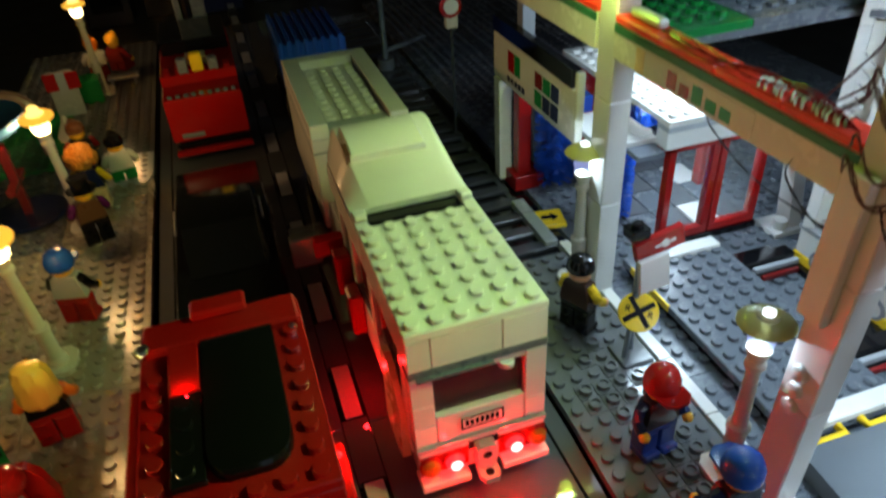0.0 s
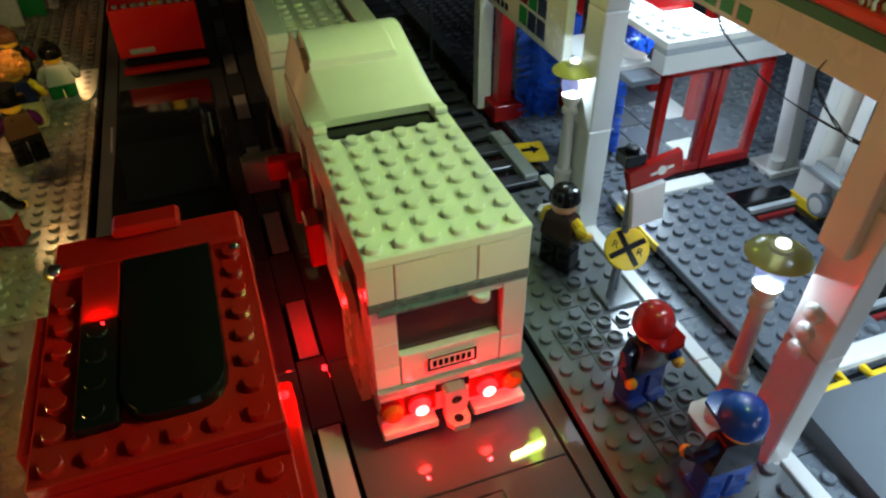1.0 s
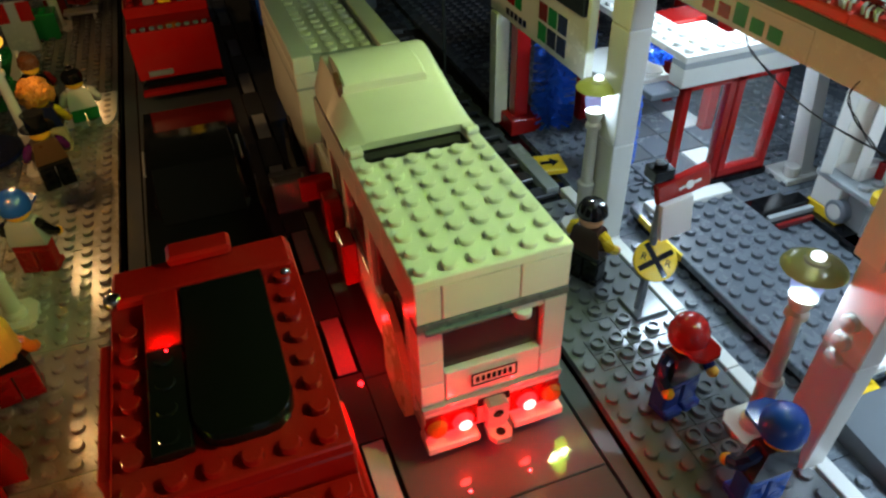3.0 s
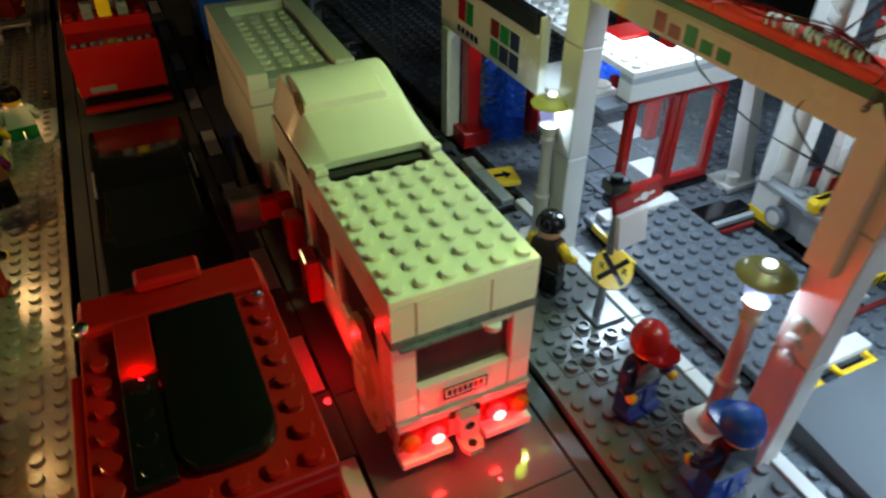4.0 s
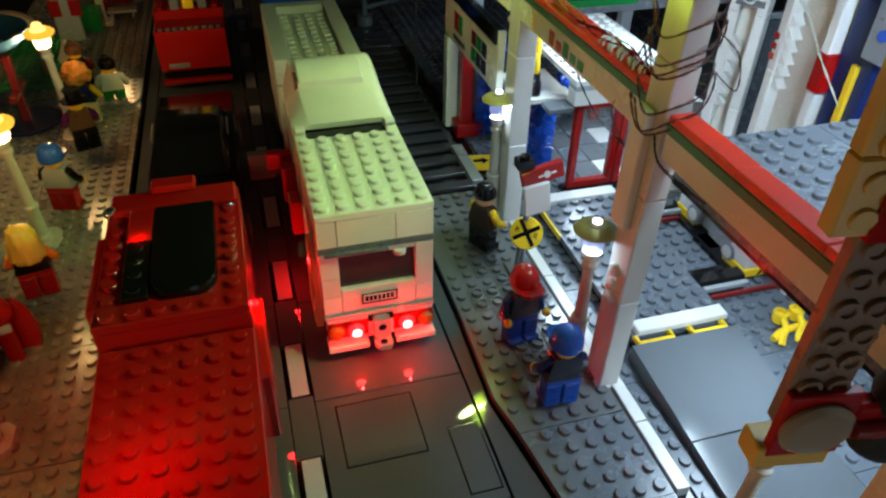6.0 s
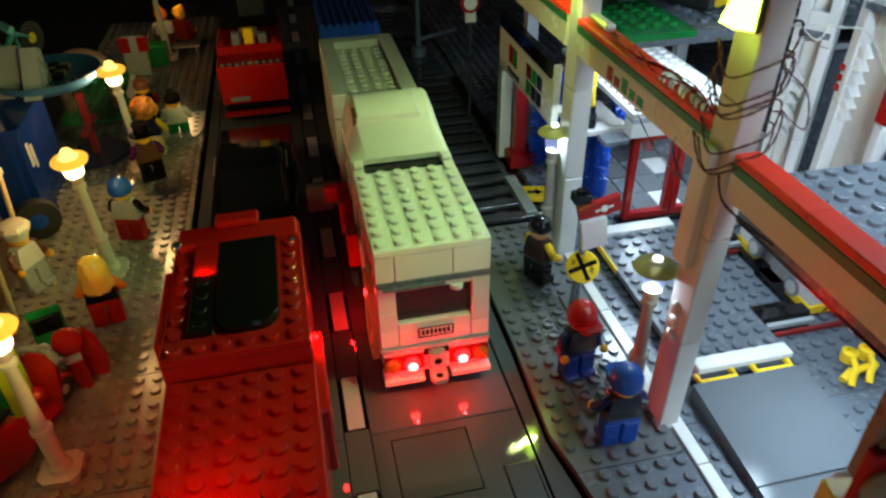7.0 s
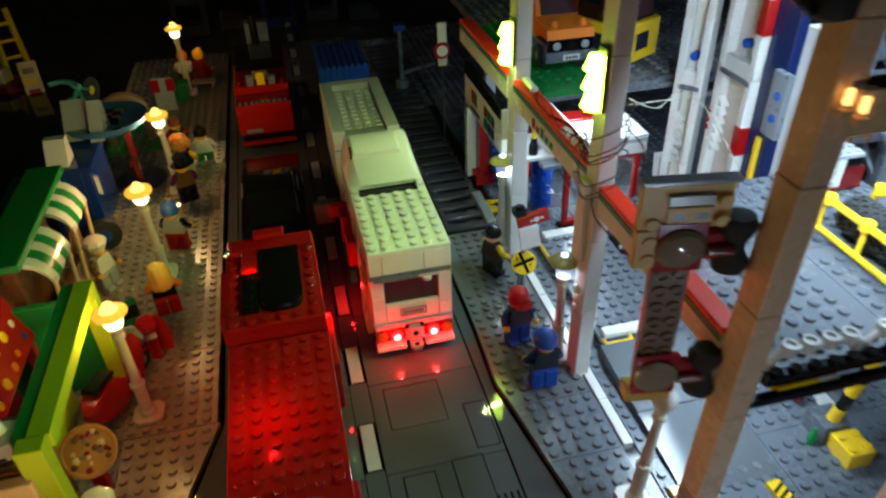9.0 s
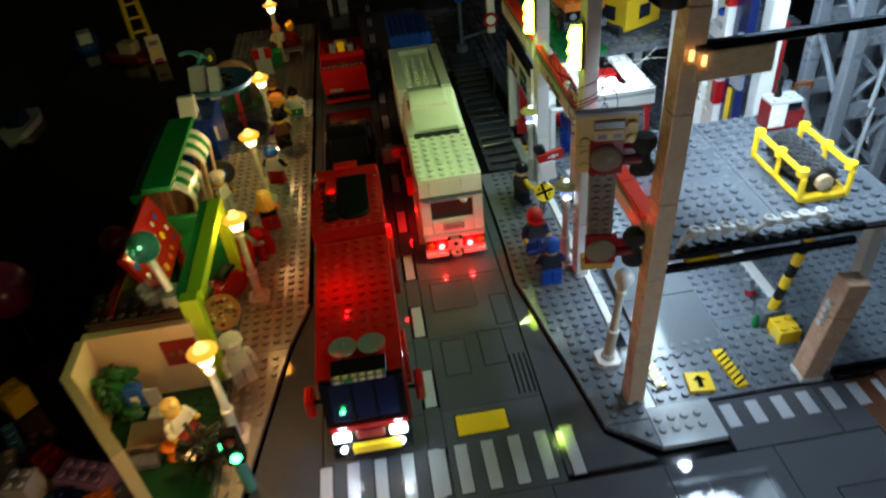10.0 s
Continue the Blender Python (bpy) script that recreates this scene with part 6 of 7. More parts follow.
part("edge", Solid().box(-1.75, -0.9, 0.3, -1.6, 1.6, 3.4, 0.03), DRED, cb)
part("red_panel", Solid().box(0.6, -0.8, 0.3, 3.0, 1.6, 2.2, 0.05), DRED, cb)
part("tray", Solid().box(-1.7, -0.9, 3.4, 2.4, 1.7, 3.8, 0.05).studs(-1.6, -0.8, 4, 2, 3.8), LGREY, cb, "pale studded tray")
for z in (1.0, 2.2):
    part("peg", lying(-0.6, -0.8, z, [(0.3, -0.05), (0.3, 0.35), (0.22, 0.4)], "X"), WHITE, cb)
part("lever", Solid().lathe(-0.1, 0.8, [(0.5, 3.8), (0.45, 4.4), (0.3, 4.8), (0.42, 5.6), (0.25, 6.3)], 12), BLACK, cb, "black lever")
part("black_drum", lying(1.4, -0.2, 2.9, [(0.5, -0.9), (0.8, -0.8), (0.8, 0.8), (0.5, 0.9)], "Y"), BLACK, cb)
part("brown_rail", Solid().box(2.2, 1.4, 4.2, 4.8, 1.9, 4.8, 0.06).box(2.2, 1.4, 3.6, 2.6, 1.9, 4.8, 0.05).box(4.4, 1.4, 3.6, 4.8, 1.9, 4.8, 0.05), BROWN, cb)


def lattice(x, y, z0, z1, label):
    t = thing("lattice_tower", x, y, z0, label, "tower", group="towers")
    h, a = z1 - z0, 5.2
    for cx in (0, a):
        for cy in (0, a):
            part("leg", Solid().box(cx - 0.6, cy - 0.5, 0, cx + 0.6, cy + 0.5, h, 0.12), GREYMET, t)
    n = int(h / 6.5)
    for k in range(n):
        zz = 0.6 + k * 6.5
        part("brace", Solid().tube([(0, 0, zz), (a, 0, zz + 5.4)], 0.24, 8), GREYMET, t)
        part("brace", Solid().tube([(a, 0, zz), (0, 0, zz + 5.4)], 0.24, 8), GREYMET, t)
        for cy in (0, a):
            part("gusset", Solid().box(-0.3, cy - 0.2, zz + 5.4, a + 0.3, cy + 0.2, zz + 6.9, 0.06), GREYMET, t)
        part("chrome_rod", Solid().tube([(a / 2, -0.4, zz), (a / 2 + 0.3, -0.4, zz + 6.3)], 0.2, 8), LGREY, t)
        for cx in (0, a):
            part("brace", Solid().tube([(cx, 0, zz), (cx, a, zz + 5.4)], 0.28, 6), GREYMET, t)
    return t


lattice(30.0, -5.5, 0.1, 34.0, "grey lattice crane tower behind the deck")
lattice(36.5, 1.0, 0.1, 34.0, "grey lattice crane tower further back")
fd = single("upper_deck_north", Solid().box(9.6, 8.2, 15.2, 34, 44, 15.6, 0.04), DGREY, "dark grey studded deck behind the car wash", "deck", kind="structure")
# west plate is green to carry the lime strip's tint on the deck
for x0, x1 in ((9.6, 14.4), (14.45, 19.3), (24.0, 34.0)):
    plate("plate", [(x0, 8.2), (x1, 8.2), (x1, 26.0), (x0, 26.0)], GREEN if x0 < 10 else DGREY, fd, 16.0, seg=8)
    plate("plate", [(x0, 26.1), (x1, 26.1), (x1, 44.0), (x0, 44.0)], DGREY, fd, 16.0, seg=8)
plate("plate", [(19.35, 8.8), (23.95, 8.8), (23.95, 26.0), (19.35, 26.0)], DGREY, fd, 16.0, seg=8)
for x, y in ((11.0, 27.0), (25.0, 27.0), (33.0, 10.0)):
    part("support", Solid().box(x - 0.5, y - 0.5, 0.1, x + 0.5, y + 0.5, 15.2, 0.05), LGREY, fd)
o = thing("orange_truck", 13.2, 12.0, 16.2, "orange and dark grey toy truck on the far deck", "toy truck")
part("bumper", Solid().box(-2.2, -0.3, 0.7, 2.2, 0.4, 1.5, 0.08), DGREY, o)
part("grille", Solid().box(-1.9, 0.0, 1.5, 1.9, 0.5, 2.5, 0.06), BLACK, o)
for x in (-1.5, 0.9):
    part("headlamp", lying(x + 0.3, 0.0, 2.0, [(0.3, -0.05), (0.34, 0.1), (0.2, 0.2)], "X", 12), LGREY, o)
part("number_board", Solid().box(-0.7, -0.36, 0.85, 0.7, -0.3, 1.35, 0.02), WHITE, o, "white plate with dark bars")
for k in range(4):
    part("printed_bar", Solid().box(-0.5 + 0.28 * k, -0.38, 0.98, -0.34 + 0.28 * k, -0.36, 1.22, 0), BLACK, o)
part("bonnet", Solid().side([(0.0, 2.5), (3.0, 2.5), (3.0, 3.6), (0.3, 3.2)], -2.0, 2.0), ORANGE, o)
part("cab", Solid().side([(3.0, 2.0), (6.2, 2.0), (6.2, 5.4), (3.9, 5.4), (3.0, 3.6)], -1.9, 1.9), ORANGE, o)
part("windscreen", Solid().side([(2.9, 3.65), (3.05, 3.6), (3.95, 5.1), (3.8, 5.15)], -1.5, 1.5), SMOKE, o)
for x in (-1.6, 0.8):
    part("beacon", Solid().lathe(x + 0.4, 0.9, [(0.35, 3.2), (0.4, 3.5), (0.25, 3.8), (0.05, 3.85)], 12), ORANGE, o)
part("body", Solid().box(-2.0, 0.4, 0.9, 2.0, 8.0, 2.0, 0.08), DGREY, o)
for xx in (-1.9, 1.9):
    for yy in (1.6, 6.4):
        wheel(o, xx, yy, 0.9, 0.9, 0.8)
o = thing("yellow_machine", 18.2, 10.9, 16.2, "yellow toy machine with black cab on the far deck", "toy truck", rz=28)
part("body", Solid().box(-1.6, 0, 0.3, 3.4, 5.5, 3.4, 0.08), YELLOW, o)
part("side_panel", Solid().box(0.2, -0.06, 1.2, 1.8, 0.0, 2.6, 0.03), CHAR, o, "dark square panel")
part("side_panel", Solid().box(-1.66, 1.4, 1.2, -1.6, 3.4, 2.6, 0.03), CHAR, o, "dark square panel")
part("cab", Solid().box(-1.3, 0.4, 3.4, 3.0, 5.0, 5.6, 0.1), BLACK, o)
part("cab_window", Solid().box(-0.9, 0.34, 3.8, 2.6, 0.4, 5.2, 0.02), SMOKE, o)
part("roof", Solid().box(-1.6, 0.0, 5.6, 3.4, 5.4, 6.0, 0.06).studs(-1.6, 0.2, 5, 5, 6.0, 8), YELLOW, o)
part("track", Solid().box(-1.9, 0.3, 0, -1.0, 5.2, 0.9, 0.2).box(2.8, 0.3, 0, 3.7, 5.2, 0.9, 0.2), RUBBER, o)
rs = thing("red_round_sign", 7.6, 34.0, 0.1, "white board with red round sign far along the track", "sign")
part("board", Solid().box(-0.4, 0, 9.2, 0.6, 0.5, 14, 0.05), CREAM, rs)
part("disc", lying(0, -0.1, 11, [(0.9, -0.1), (0.95, 0.0), (0.9, 0.1)], "X", 20), RED, rs, "red disc")
part("inner", lying(0, -0.25, 11, [(0.6, -0.05), (0.6, 0.05)], "X", 20), WHITE, rs)
part("leg", Solid().cyl(0.1, 0.25, 0, 9.2, 0.14, 8), CHARG, rs, "thin dark post")
fl = thing("grey_lamp_post", 6.0, 52.0, 0.1, "grey lamp post by the track with blue cap", "lamp post")
part("base", Solid().cyl(0, 0, 0, 1.2, 0.9, 14), GREYMET, fl)
part("post", Solid().cyl(0, 0, 1.2, 8.0, 0.3, 10), GREYMET, fl)
part("cap", Solid().box(-0.8, -0.8, 8.0, 0.8, 0.8, 8.8, 0.15), BLUE, fl)
part("arm", Solid().tube([(0, 0, 2.0), (5, 2.0, 2.2)], 0.25), GREYMET, fl)

# ---- shops along the west pavement ----
# lime framed pizza shop
ps = thing("pizza_shop", -27.0, -12.2, PZ, "lime framed toy pizza shop with red picture board", "shop")
part("eaves_beam", Solid().box(1.7, 0.9, 8.2, 2.9, 14.4, 9.2, 0.05), LIMEP, ps, "lime eaves beam")
part("inner_strip", Solid().box(0.9, 0.9, 7.4, 1.7, 14.4, 9.1, 0.04), GREEN, ps, "green inner strip")
part("corner_post", Solid().box(1.3, -0.2, 0, 2.7, 0.9, 9.2, 0.05), LIMEP, ps, "lime corner post")
part("far_post", Solid().box(1.9, 13.4, 0, 2.9, 14.4, 8.2, 0.05), LIMEP, ps, "lime far post")
part("back_wall", Solid().box(-5.2, 0.9, 0, -4.4, 14.4, 8.0, 0.05), DRED, ps)
part("side_wall", Solid().box(-4.4, 13.8, 0, 1.9, 14.4, 8.0, 0.05), GREEN, ps)
part("counter", Solid().box(-1.6, 2.0, 0, -0.4, 12.5, 3.2, 0.06), LIMEP, ps)
b_m = at(-2.2, 10.8, 5.6, 0, 0, -20)
part("picture_board", Solid().box(0, -6.2, 0, 0.6, 3.6, 5.2, 0.08), RED, ps, "red sloping picture board", b_m)
rp = random.Random(12)
q = Solid()
for i in range(3):
    for j in range(6):
        for mt in ((WHITE, ORANGE, BLUE, YELLOW)[rp.randrange(4)],):
            q.use(mt)
            yy, zz = -5.4 + 1.5 * j + rp.uniform(-0.2, 0.2), 0.7 + 1.5 * i + rp.uniform(-0.2, 0.2)
            st = len(q.v)
            q.lathe(0, 0, [(rp.uniform(0.25, 0.5), 0), (0.2, 0.05)], 8).turn(st, Matrix.Translation((0.6, yy, zz)) @ Matrix.Rotation(radians(90), 4, "Y"))
tagged(part("picture_print", q, None, ps, "", b_m), kind="stuff")
part("bulb", Solid().ball(0.9, -2.0, 3.0, 0.5, 12), LED_WARM, ps, "warm lit bulb", b_m)
for y in (4.8, 13.2):
    part("board_post", Solid().box(-2.6, y, 0, -1.9, y + 0.6, 6.0, 0.04), DRED, ps)
pz = thing("pizza_sign", -24.4, -8.0, PZ, "round pizza sign with toppings on a red stand", "sign")
part("stand", Solid().box(-0.4, -0.3, 0, 0.4, 0.4, 3.2, 0.05), RED, pz)
disc = at(0.1, -0.1, 4.0, 20, 38)
part("crust", Solid().lathe(0, 0, [(1.5, -0.12), (1.62, 0.0), (1.6, 0.14), (1.42, 0.16), (1.35, 0.1)], 26), plastic("baked_orange_plastic", (0.42, 0.17, 0.05), 0.35), pz, "baked brown crust", disc)
q = Solid()
for i in range(26):
    a, r = rp.uniform(0, 6.28), rp.uniform(0.1, 1.25)
    q.use((DRED, BROWN, UMBER, TAN)[i % 4])
    q.lathe(r * math.cos(a), r * math.sin(a), [(rp.uniform(0.12, 0.24), 0.1), (0.1, 0.17)], 7)
tagged(part("topping", q, None, pz, "", disc), kind="stuff")

# red scooter
sc = thing("red_scooter", -24.5, 0.2, PZ, "shiny red toy scooter parked by the lamp", "scooter", rz=-22)
sc.matrix_basis = sc.matrix_basis @ Matrix.Scale(1.05, 4)
part("body", loft([[(-w, y, z0), (w, y, z0), (w * 1.1, y, (z0 + z1) / 2), (w * 0.7, y, z1), (-w * 0.7, y, z1), (-w * 1.1, y, (z0 + z1) / 2)] for y, w, z0, z1 in ((-3.4, 0.3, 1.4, 1.9), (-2.8, 0.8, 0.8, 2.5), (-1.6, 1.1, 0.6, 2.9), (-0.4, 1.0, 0.6, 2.5), (0.6, 0.7, 0.5, 1.0), (1.8, 0.8, 0.5, 1.1))]), RED, sc, "red moulded body")
part("leg_shield", loft([[(-w, y, z), (w, y, z), (w * 0.8, y + 0.4, z), (-w * 0.8, y + 0.4, z)] for w, y, z in ((0.8, 1.8, 0.6), (1.1, 2.0, 2.0), (0.9, 2.4, 3.4), (0.4, 2.6, 3.8))]), RED, sc)
part("seat", Solid().box(-0.6, -2.6, 2.8, 0.6, -0.4, 3.2, 0.15), BLACK, sc)
part("handlebar", Solid().tube([(-1.5, 2.2, 3.6), (-0.6, 2.6, 3.9), (0.6, 2.6, 3.9), (1.5, 2.2, 3.6)], 0.2), GREYMET, sc)
part("headlamp", Solid().ball(0, 3.0, 3.4, 0.4, 12), GREYMET, sc)
wheel(sc, 0, -2.6, 0.75, 0.75, 0.5)
wheel(sc, 0, 3.0, 0.75, 0.75, 0.5)
part("fender", loft([[(-0.45, y, z), (0.45, y, z), (0.4, y, z + 0.2), (-0.4, y, z + 0.2)] for y, z in ((2.2, 1.2), (3.0, 1.6), (3.8, 1.2))]), RED, sc)
hm = thing("red_helmet", -22.4, 3.9, PZ + 3.4, "shiny red toy helmet on a post", "helmet")
part("shell", Solid().lathe(0, 0, [(0.6, -0.5), (0.78, -0.2), (0.8, 0.1), (0.6, 0.5), (0.2, 0.72)], 16), RED, hm)
part("stand", Solid().cyl(0, 0, -3.4, -0.5, 0.45, 12), RED, hm)
part("clip", Solid().tube([(-0.55, -0.6, -0.75), (0.0, -0.85, -0.7), (0.6, -0.55, -0.75)], 0.22, 10), LGREY, hm, "light grey clip")
part("back_panel", loft([[(-w, 0.3, z), (w, 0.3, z), (w, 0.75, z), (-w, 0.75, z)] for w, z in ((0.95, -3.0), (1.1, -1.8), (0.8, -0.4), (0.35, 0.2))]), RED, hm, "red tapered back panel", at(0.35, 0, 0, 0))
ap = thing("small_red_ball", -24.0, 2.0, PZ + 0.2, "small red knob on the kerb plates", "knob")
part("ball", Solid().ball(0, 0, 1.4, 0.6, 12), RED, ap)
part("stem", Solid().cyl(0, 0, 0, 1.0, 0.3, 10), GREEN, ap)
gs = thing("chalk_board", -24.2, 6.5, PZ, "dark green leaning menu board", "sign", rz=20)
part("board", Solid().box(-0.9, -0.15, 0, 0.9, 0.15, 3.4, 0.05), GREEN, gs, "", at(0, 0, 0, 0, -14))
part("back_leg", Solid().box(-0.8, -0.1, 0, 0.8, 0.1, 3.3, 0.05), BLACK, gs, "", at(0, 0.9, 0, 0, 14))

# green roofed shop with striped awning
gsx = thing("green_roof_shop", -31.0, 2.6, PZ, "brown toy shop with green roof and striped awnings", "shop")
part("roof", Solid().box(0, 0, 10.3, 2.7, 14.4, 10.9, 0.06), GREEN, gsx, "green roof slab")
part("roof_low", Solid().box(-1.2, 0, 9.4, 0.0, 14.4, 10.3, 0.06), GREEN, gsx)
part("back_wall", Solid().box(-0.6, 0.2, 0, 0.0, 14.2, 9.4, 0.05), BROWN, gsx)
part("front_wall", Solid().box(1.4, 0.2, 0, 2.0, 14.2, 3.0, 0.05), BROWN, gsx)
for y in (0.2, 6.8, 13.6):
    part("post", Solid().box(1.4, y, 3.0, 2.2, y + 0.7, 10.3, 0.05), BROWN, gsx)
for k, y0 in enumerate((1.2, 8.0)):
    for i in range(5):
        part("awning_stripe", loft([[(x, y0 + i, z), (x, y0 + i + 0.97, z), (x, y0 + i + 0.97, z - 0.35), (x, y0 + i, z - 0.35)] for x, z in ((2.3, 10.2), (3.0, 9.9), (3.6, 9.3), (4.0, 8.4))]), WHITE if i % 2 == 0 else GREEN, gsx, "white awning stripe" if i % 2 == 0 else "dark green awning stripe")
    part("awning_pole", Solid().tube([(3.9, y0 + 0.3, 8.5), (3.2, y0 + 0.3, 0.2)], 0.16), TAN, gsx)
    part("awning_pole", Solid().tube([(3.9, y0 + 4.6, 8.5), (3.2, y0 + 4.6, 0.2)], 0.16), TAN, gsx)
part("bread_sign", lying(3.3, 9.2, 6.8, [(0.9, -0.25), (1.1, 0), (0.9, 0.25)], "Y", 20), BROWN, gsx, "round brown sign")

# blue kiosk with skate bowl on top
KBLUE = plastic("deep_blue_plastic", (0.006, 0.03, 0.20), 0.14)
kk = thing("blue_kiosk", -32.0, 21.5, PZ, "dark blue toy kiosk with white emblem and skate bowl", "kiosk")
part("wall", Solid().box(0, 0, 0, 3.4, 9.5, 8.0, 0.06), KBLUE, kk)
part("deck", Solid().box(0.4, 9.5, 8.0, 4.6, 14.0, 8.5, 0.06), KBLUE, kk)
part("corner", Solid().box(2.8, 0.4, 0, 4.0, 3.0, 7.6, 0.06), KBLUE, kk)
part("rim", Solid().box(-0.6, -0.6, 8.0, 4.6, 10.4, 8.5, 0.08), KBLUE, kk)
part("emblem", Solid().box(4.0, 1.2, 4.8, 4.03, 1.7, 6.6, 0).box(4.0, 1.9, 4.4, 4.03, 2.3, 6.2, 0), WHITE, kk, "white printed shape")
part("bowl", Solid().lathe(4.6, 8.6, [(3.4, 8.4), (3.9, 8.8), (4.0, 9.3), (3.6, 9.2), (2.4, 8.9), (0.2, 8.8)], 28), plastic("light_blue_plastic", (0.05, 0.15, 0.32), 0.1), kk, "pale blue shiny bowl")
for i in range(4):
    for j in range(4):
        part("grille_tile", Solid().box(2.9 + 0.8 * i, 7.2 + 0.8 * j, 8.9, 3.65 + 0.8 * i, 7.95 + 0.8 * j, 9.3 + 0.05 * ((i + j) % 2), 0.04), BLACK if (i + j) % 2 else UMBER, kk)
for x, y, w in ((1.4, 5.4, 2.0), (3.8, 4.6, 1.2)):
    part("ramp", Solid().side([(y, 8.5), (y + 3.4, 8.5), (y + 3.4, 11.2), (y + 2.6, 11.6), (y + 1.0, 9.6)], x, x + w), LGREY if x else PALE, kk, "pale ramp")
part("white_slope", Solid().side([(0, 8.5), (2.2, 8.5), (2.2, 10.6), (1.4, 10.6)], 0.9, 2.7), WHITE, kk)
TEALP = plastic("teal_plastic", (0.08, 0.3, 0.32), 0.25)
wb = thing("teal_bicycle", -28.9, 32.6, 9.3, "teal toy bicycle with yellow wheels on the ramp", "bicycle", rz=-25, rx=38)
wb.matrix_basis = wb.matrix_basis @ Matrix.Scale(0.85, 4)
for y in (-2.1, 2.1):
    w = part("wheel", lying(0, y, 1.5, [(0.95, -0.25), (1.5, -0.22), (1.5, 0.22), (0.95, 0.25)], "Y", 22), RUBBER, wb)
    part("disc", lying(0, y, 1.5, [(0.2, -0.28), (0.95, -0.2), (0.95, 0.2), (0.2, 0.28)], "Y", 18), YELLOW, w, "yellow wheel disc")
part("bike_body", Solid().tube([(0, -2.1, 1.5), (0, -0.9, 3.3), (0, 1.2, 3.5), (0, 2.1, 1.5)], 0.3).tube([(0, -0.9, 3.3), (0, 0.2, 1.5), (0, 1.2, 3.5), (0, 1.0, 5.2)], 0.3), TEALP, wb)
part("bars", Solid().tube([(-1.9, 0.4, 5.4), (-0.8, 0.9, 5.3), (0.8, 0.9, 5.3), (1.9, 0.4, 5.4)], 0.28), TEALP, wb)
part("saddle", Solid().box(-0.5, -1.6, 3.4, 0.5, -0.2, 3.9, 0.15), TEALP, wb)
part("stand", Solid().box(-0.6, -0.5, -0.4, 0.6, 0.6, 1.2, 0.05), LGREY, wb)
cl = thing("clear_tube", -26.6, 33.5, PZ, "curved clear plastic tube wall by the kiosk", "tube")
part("shell", Solid().lathe(0, 0, [(2.9, 0), (2.9, 6.6), (2.75, 6.6), (2.75, 0.05)], 24), CLEARB, cl)
part("red_frame", Solid().box(-0.3, -2.0, 2.8, 0.3, 2.0, 3.3, 0.05).box(-0.3, -0.3, 0.2, 0.3, 0.3, 6.0, 0.05), DRED, cl, "dark red inner frame")
part("floor", Solid().cyl(0, 0, 0.2, 0.5, 2.7, 24), NAVY, cl)
tw = thing("spare_tyre", -28.2, 20.6, PZ + 0.2, "black toy tyre with blue hub leaning on the kiosk", "tyre", rz=20)
t = part("tyre", lying(0, 0, 1.5, [(0.75, -0.5), (1.5, -0.4), (1.55, 0), (1.5, 0.4), (0.75, 0.5)], "X", 24), RUBBER, tw)
part("hub", lying(0, 0, 1.5, [(0.15, -0.6), (0.4, -0.58), (0.62, -0.5), (0.62, 0.5), (0.4, 0.58), (0.15, 0.6)], "X", 18), BLUE, t, "blue hub")

# signs and hedge further on
st = thing("red_white_sign", -24.9, 46.5, PZ, "white board with red corner tiles on a white foot", "sign")
part("foot", Solid().lathe(0, 0, [(1.3, 0), (1.2, 0.4), (0.3, 2.2), (0.2, 2.6)], 4), WHITE, st)
part("board", Solid().box(-1.2, 4.0, 1.0, 1.2, 4.5, 5.2, 0.06), LGREY, st)
for x in (-1.4, 0.5):
    part("red_tile", Solid().box(x, 3.8, 3.6, x + 1.1, 4.0, 5.2, 0.05), RED, st, "red tile")
gl = thing("green_lawn_plate", -27.5, 47.0, PZ, "green studded plate under the signs", "plate")
part("plate", Solid().box(-4, -6, 0, 2.2, 7, 0.4, 0.05).studs(-4, -6, 6, 13, 0.4, 8), GREEN, gl)
bn = thing("street_bench", -20.9, 60.0, PZ, "grey toy bench under the far lamp", "bench")
part("bench_seat", Solid().box(-1.6, -0.6, 0.7, 1.6, 0.9, 1.0, 0.05), LGREY, bn)
for x in (-1.3, 1.0):
    part("leg", Solid().box(x, -0.5, 0, x + 0.3, 0.8, 0.7, 0.04), LGREY, bn)
kp = thing("grey_kerb_plate", -19.5, 38.0, PZ, "pale grey curved kerb plate with the shoppers", "plate")
part("plate", Solid().prism([(-2.6, -2.4), (1.4, -2.4), (1.7, -1.0), (1.7, 3.0), (-2.6, 3.0)], 0, 0.2), LGREY, kp)
gb = thing("green_block", -24.2, 55.5, PZ, "green toy block beyond the signs", "block")
part("block", Solid().box(-2.2, 0, 0, 1.6, 2.4, 2.4, 0.06).studs(-2, 0.1, 3, 2, 2.4), GREEN, gb)
ba = thing("brown_arch", -28.6, 44.0, PZ, "brown grey curved toy arch behind the kiosk bowl", "arch")
part("arch", Solid().tube([(-2.3 * math.cos(a), 0, 4.0 + 2.0 * math.sin(a)) for a in [math.pi * k / 10 for k in range(11)]], 0.55, 10), UMBER, ba)
for x in (-2.3, 2.3):
    part("foot", Solid().cyl(x, 0, 0, 4.0, 0.55, 12), UMBER, ba)
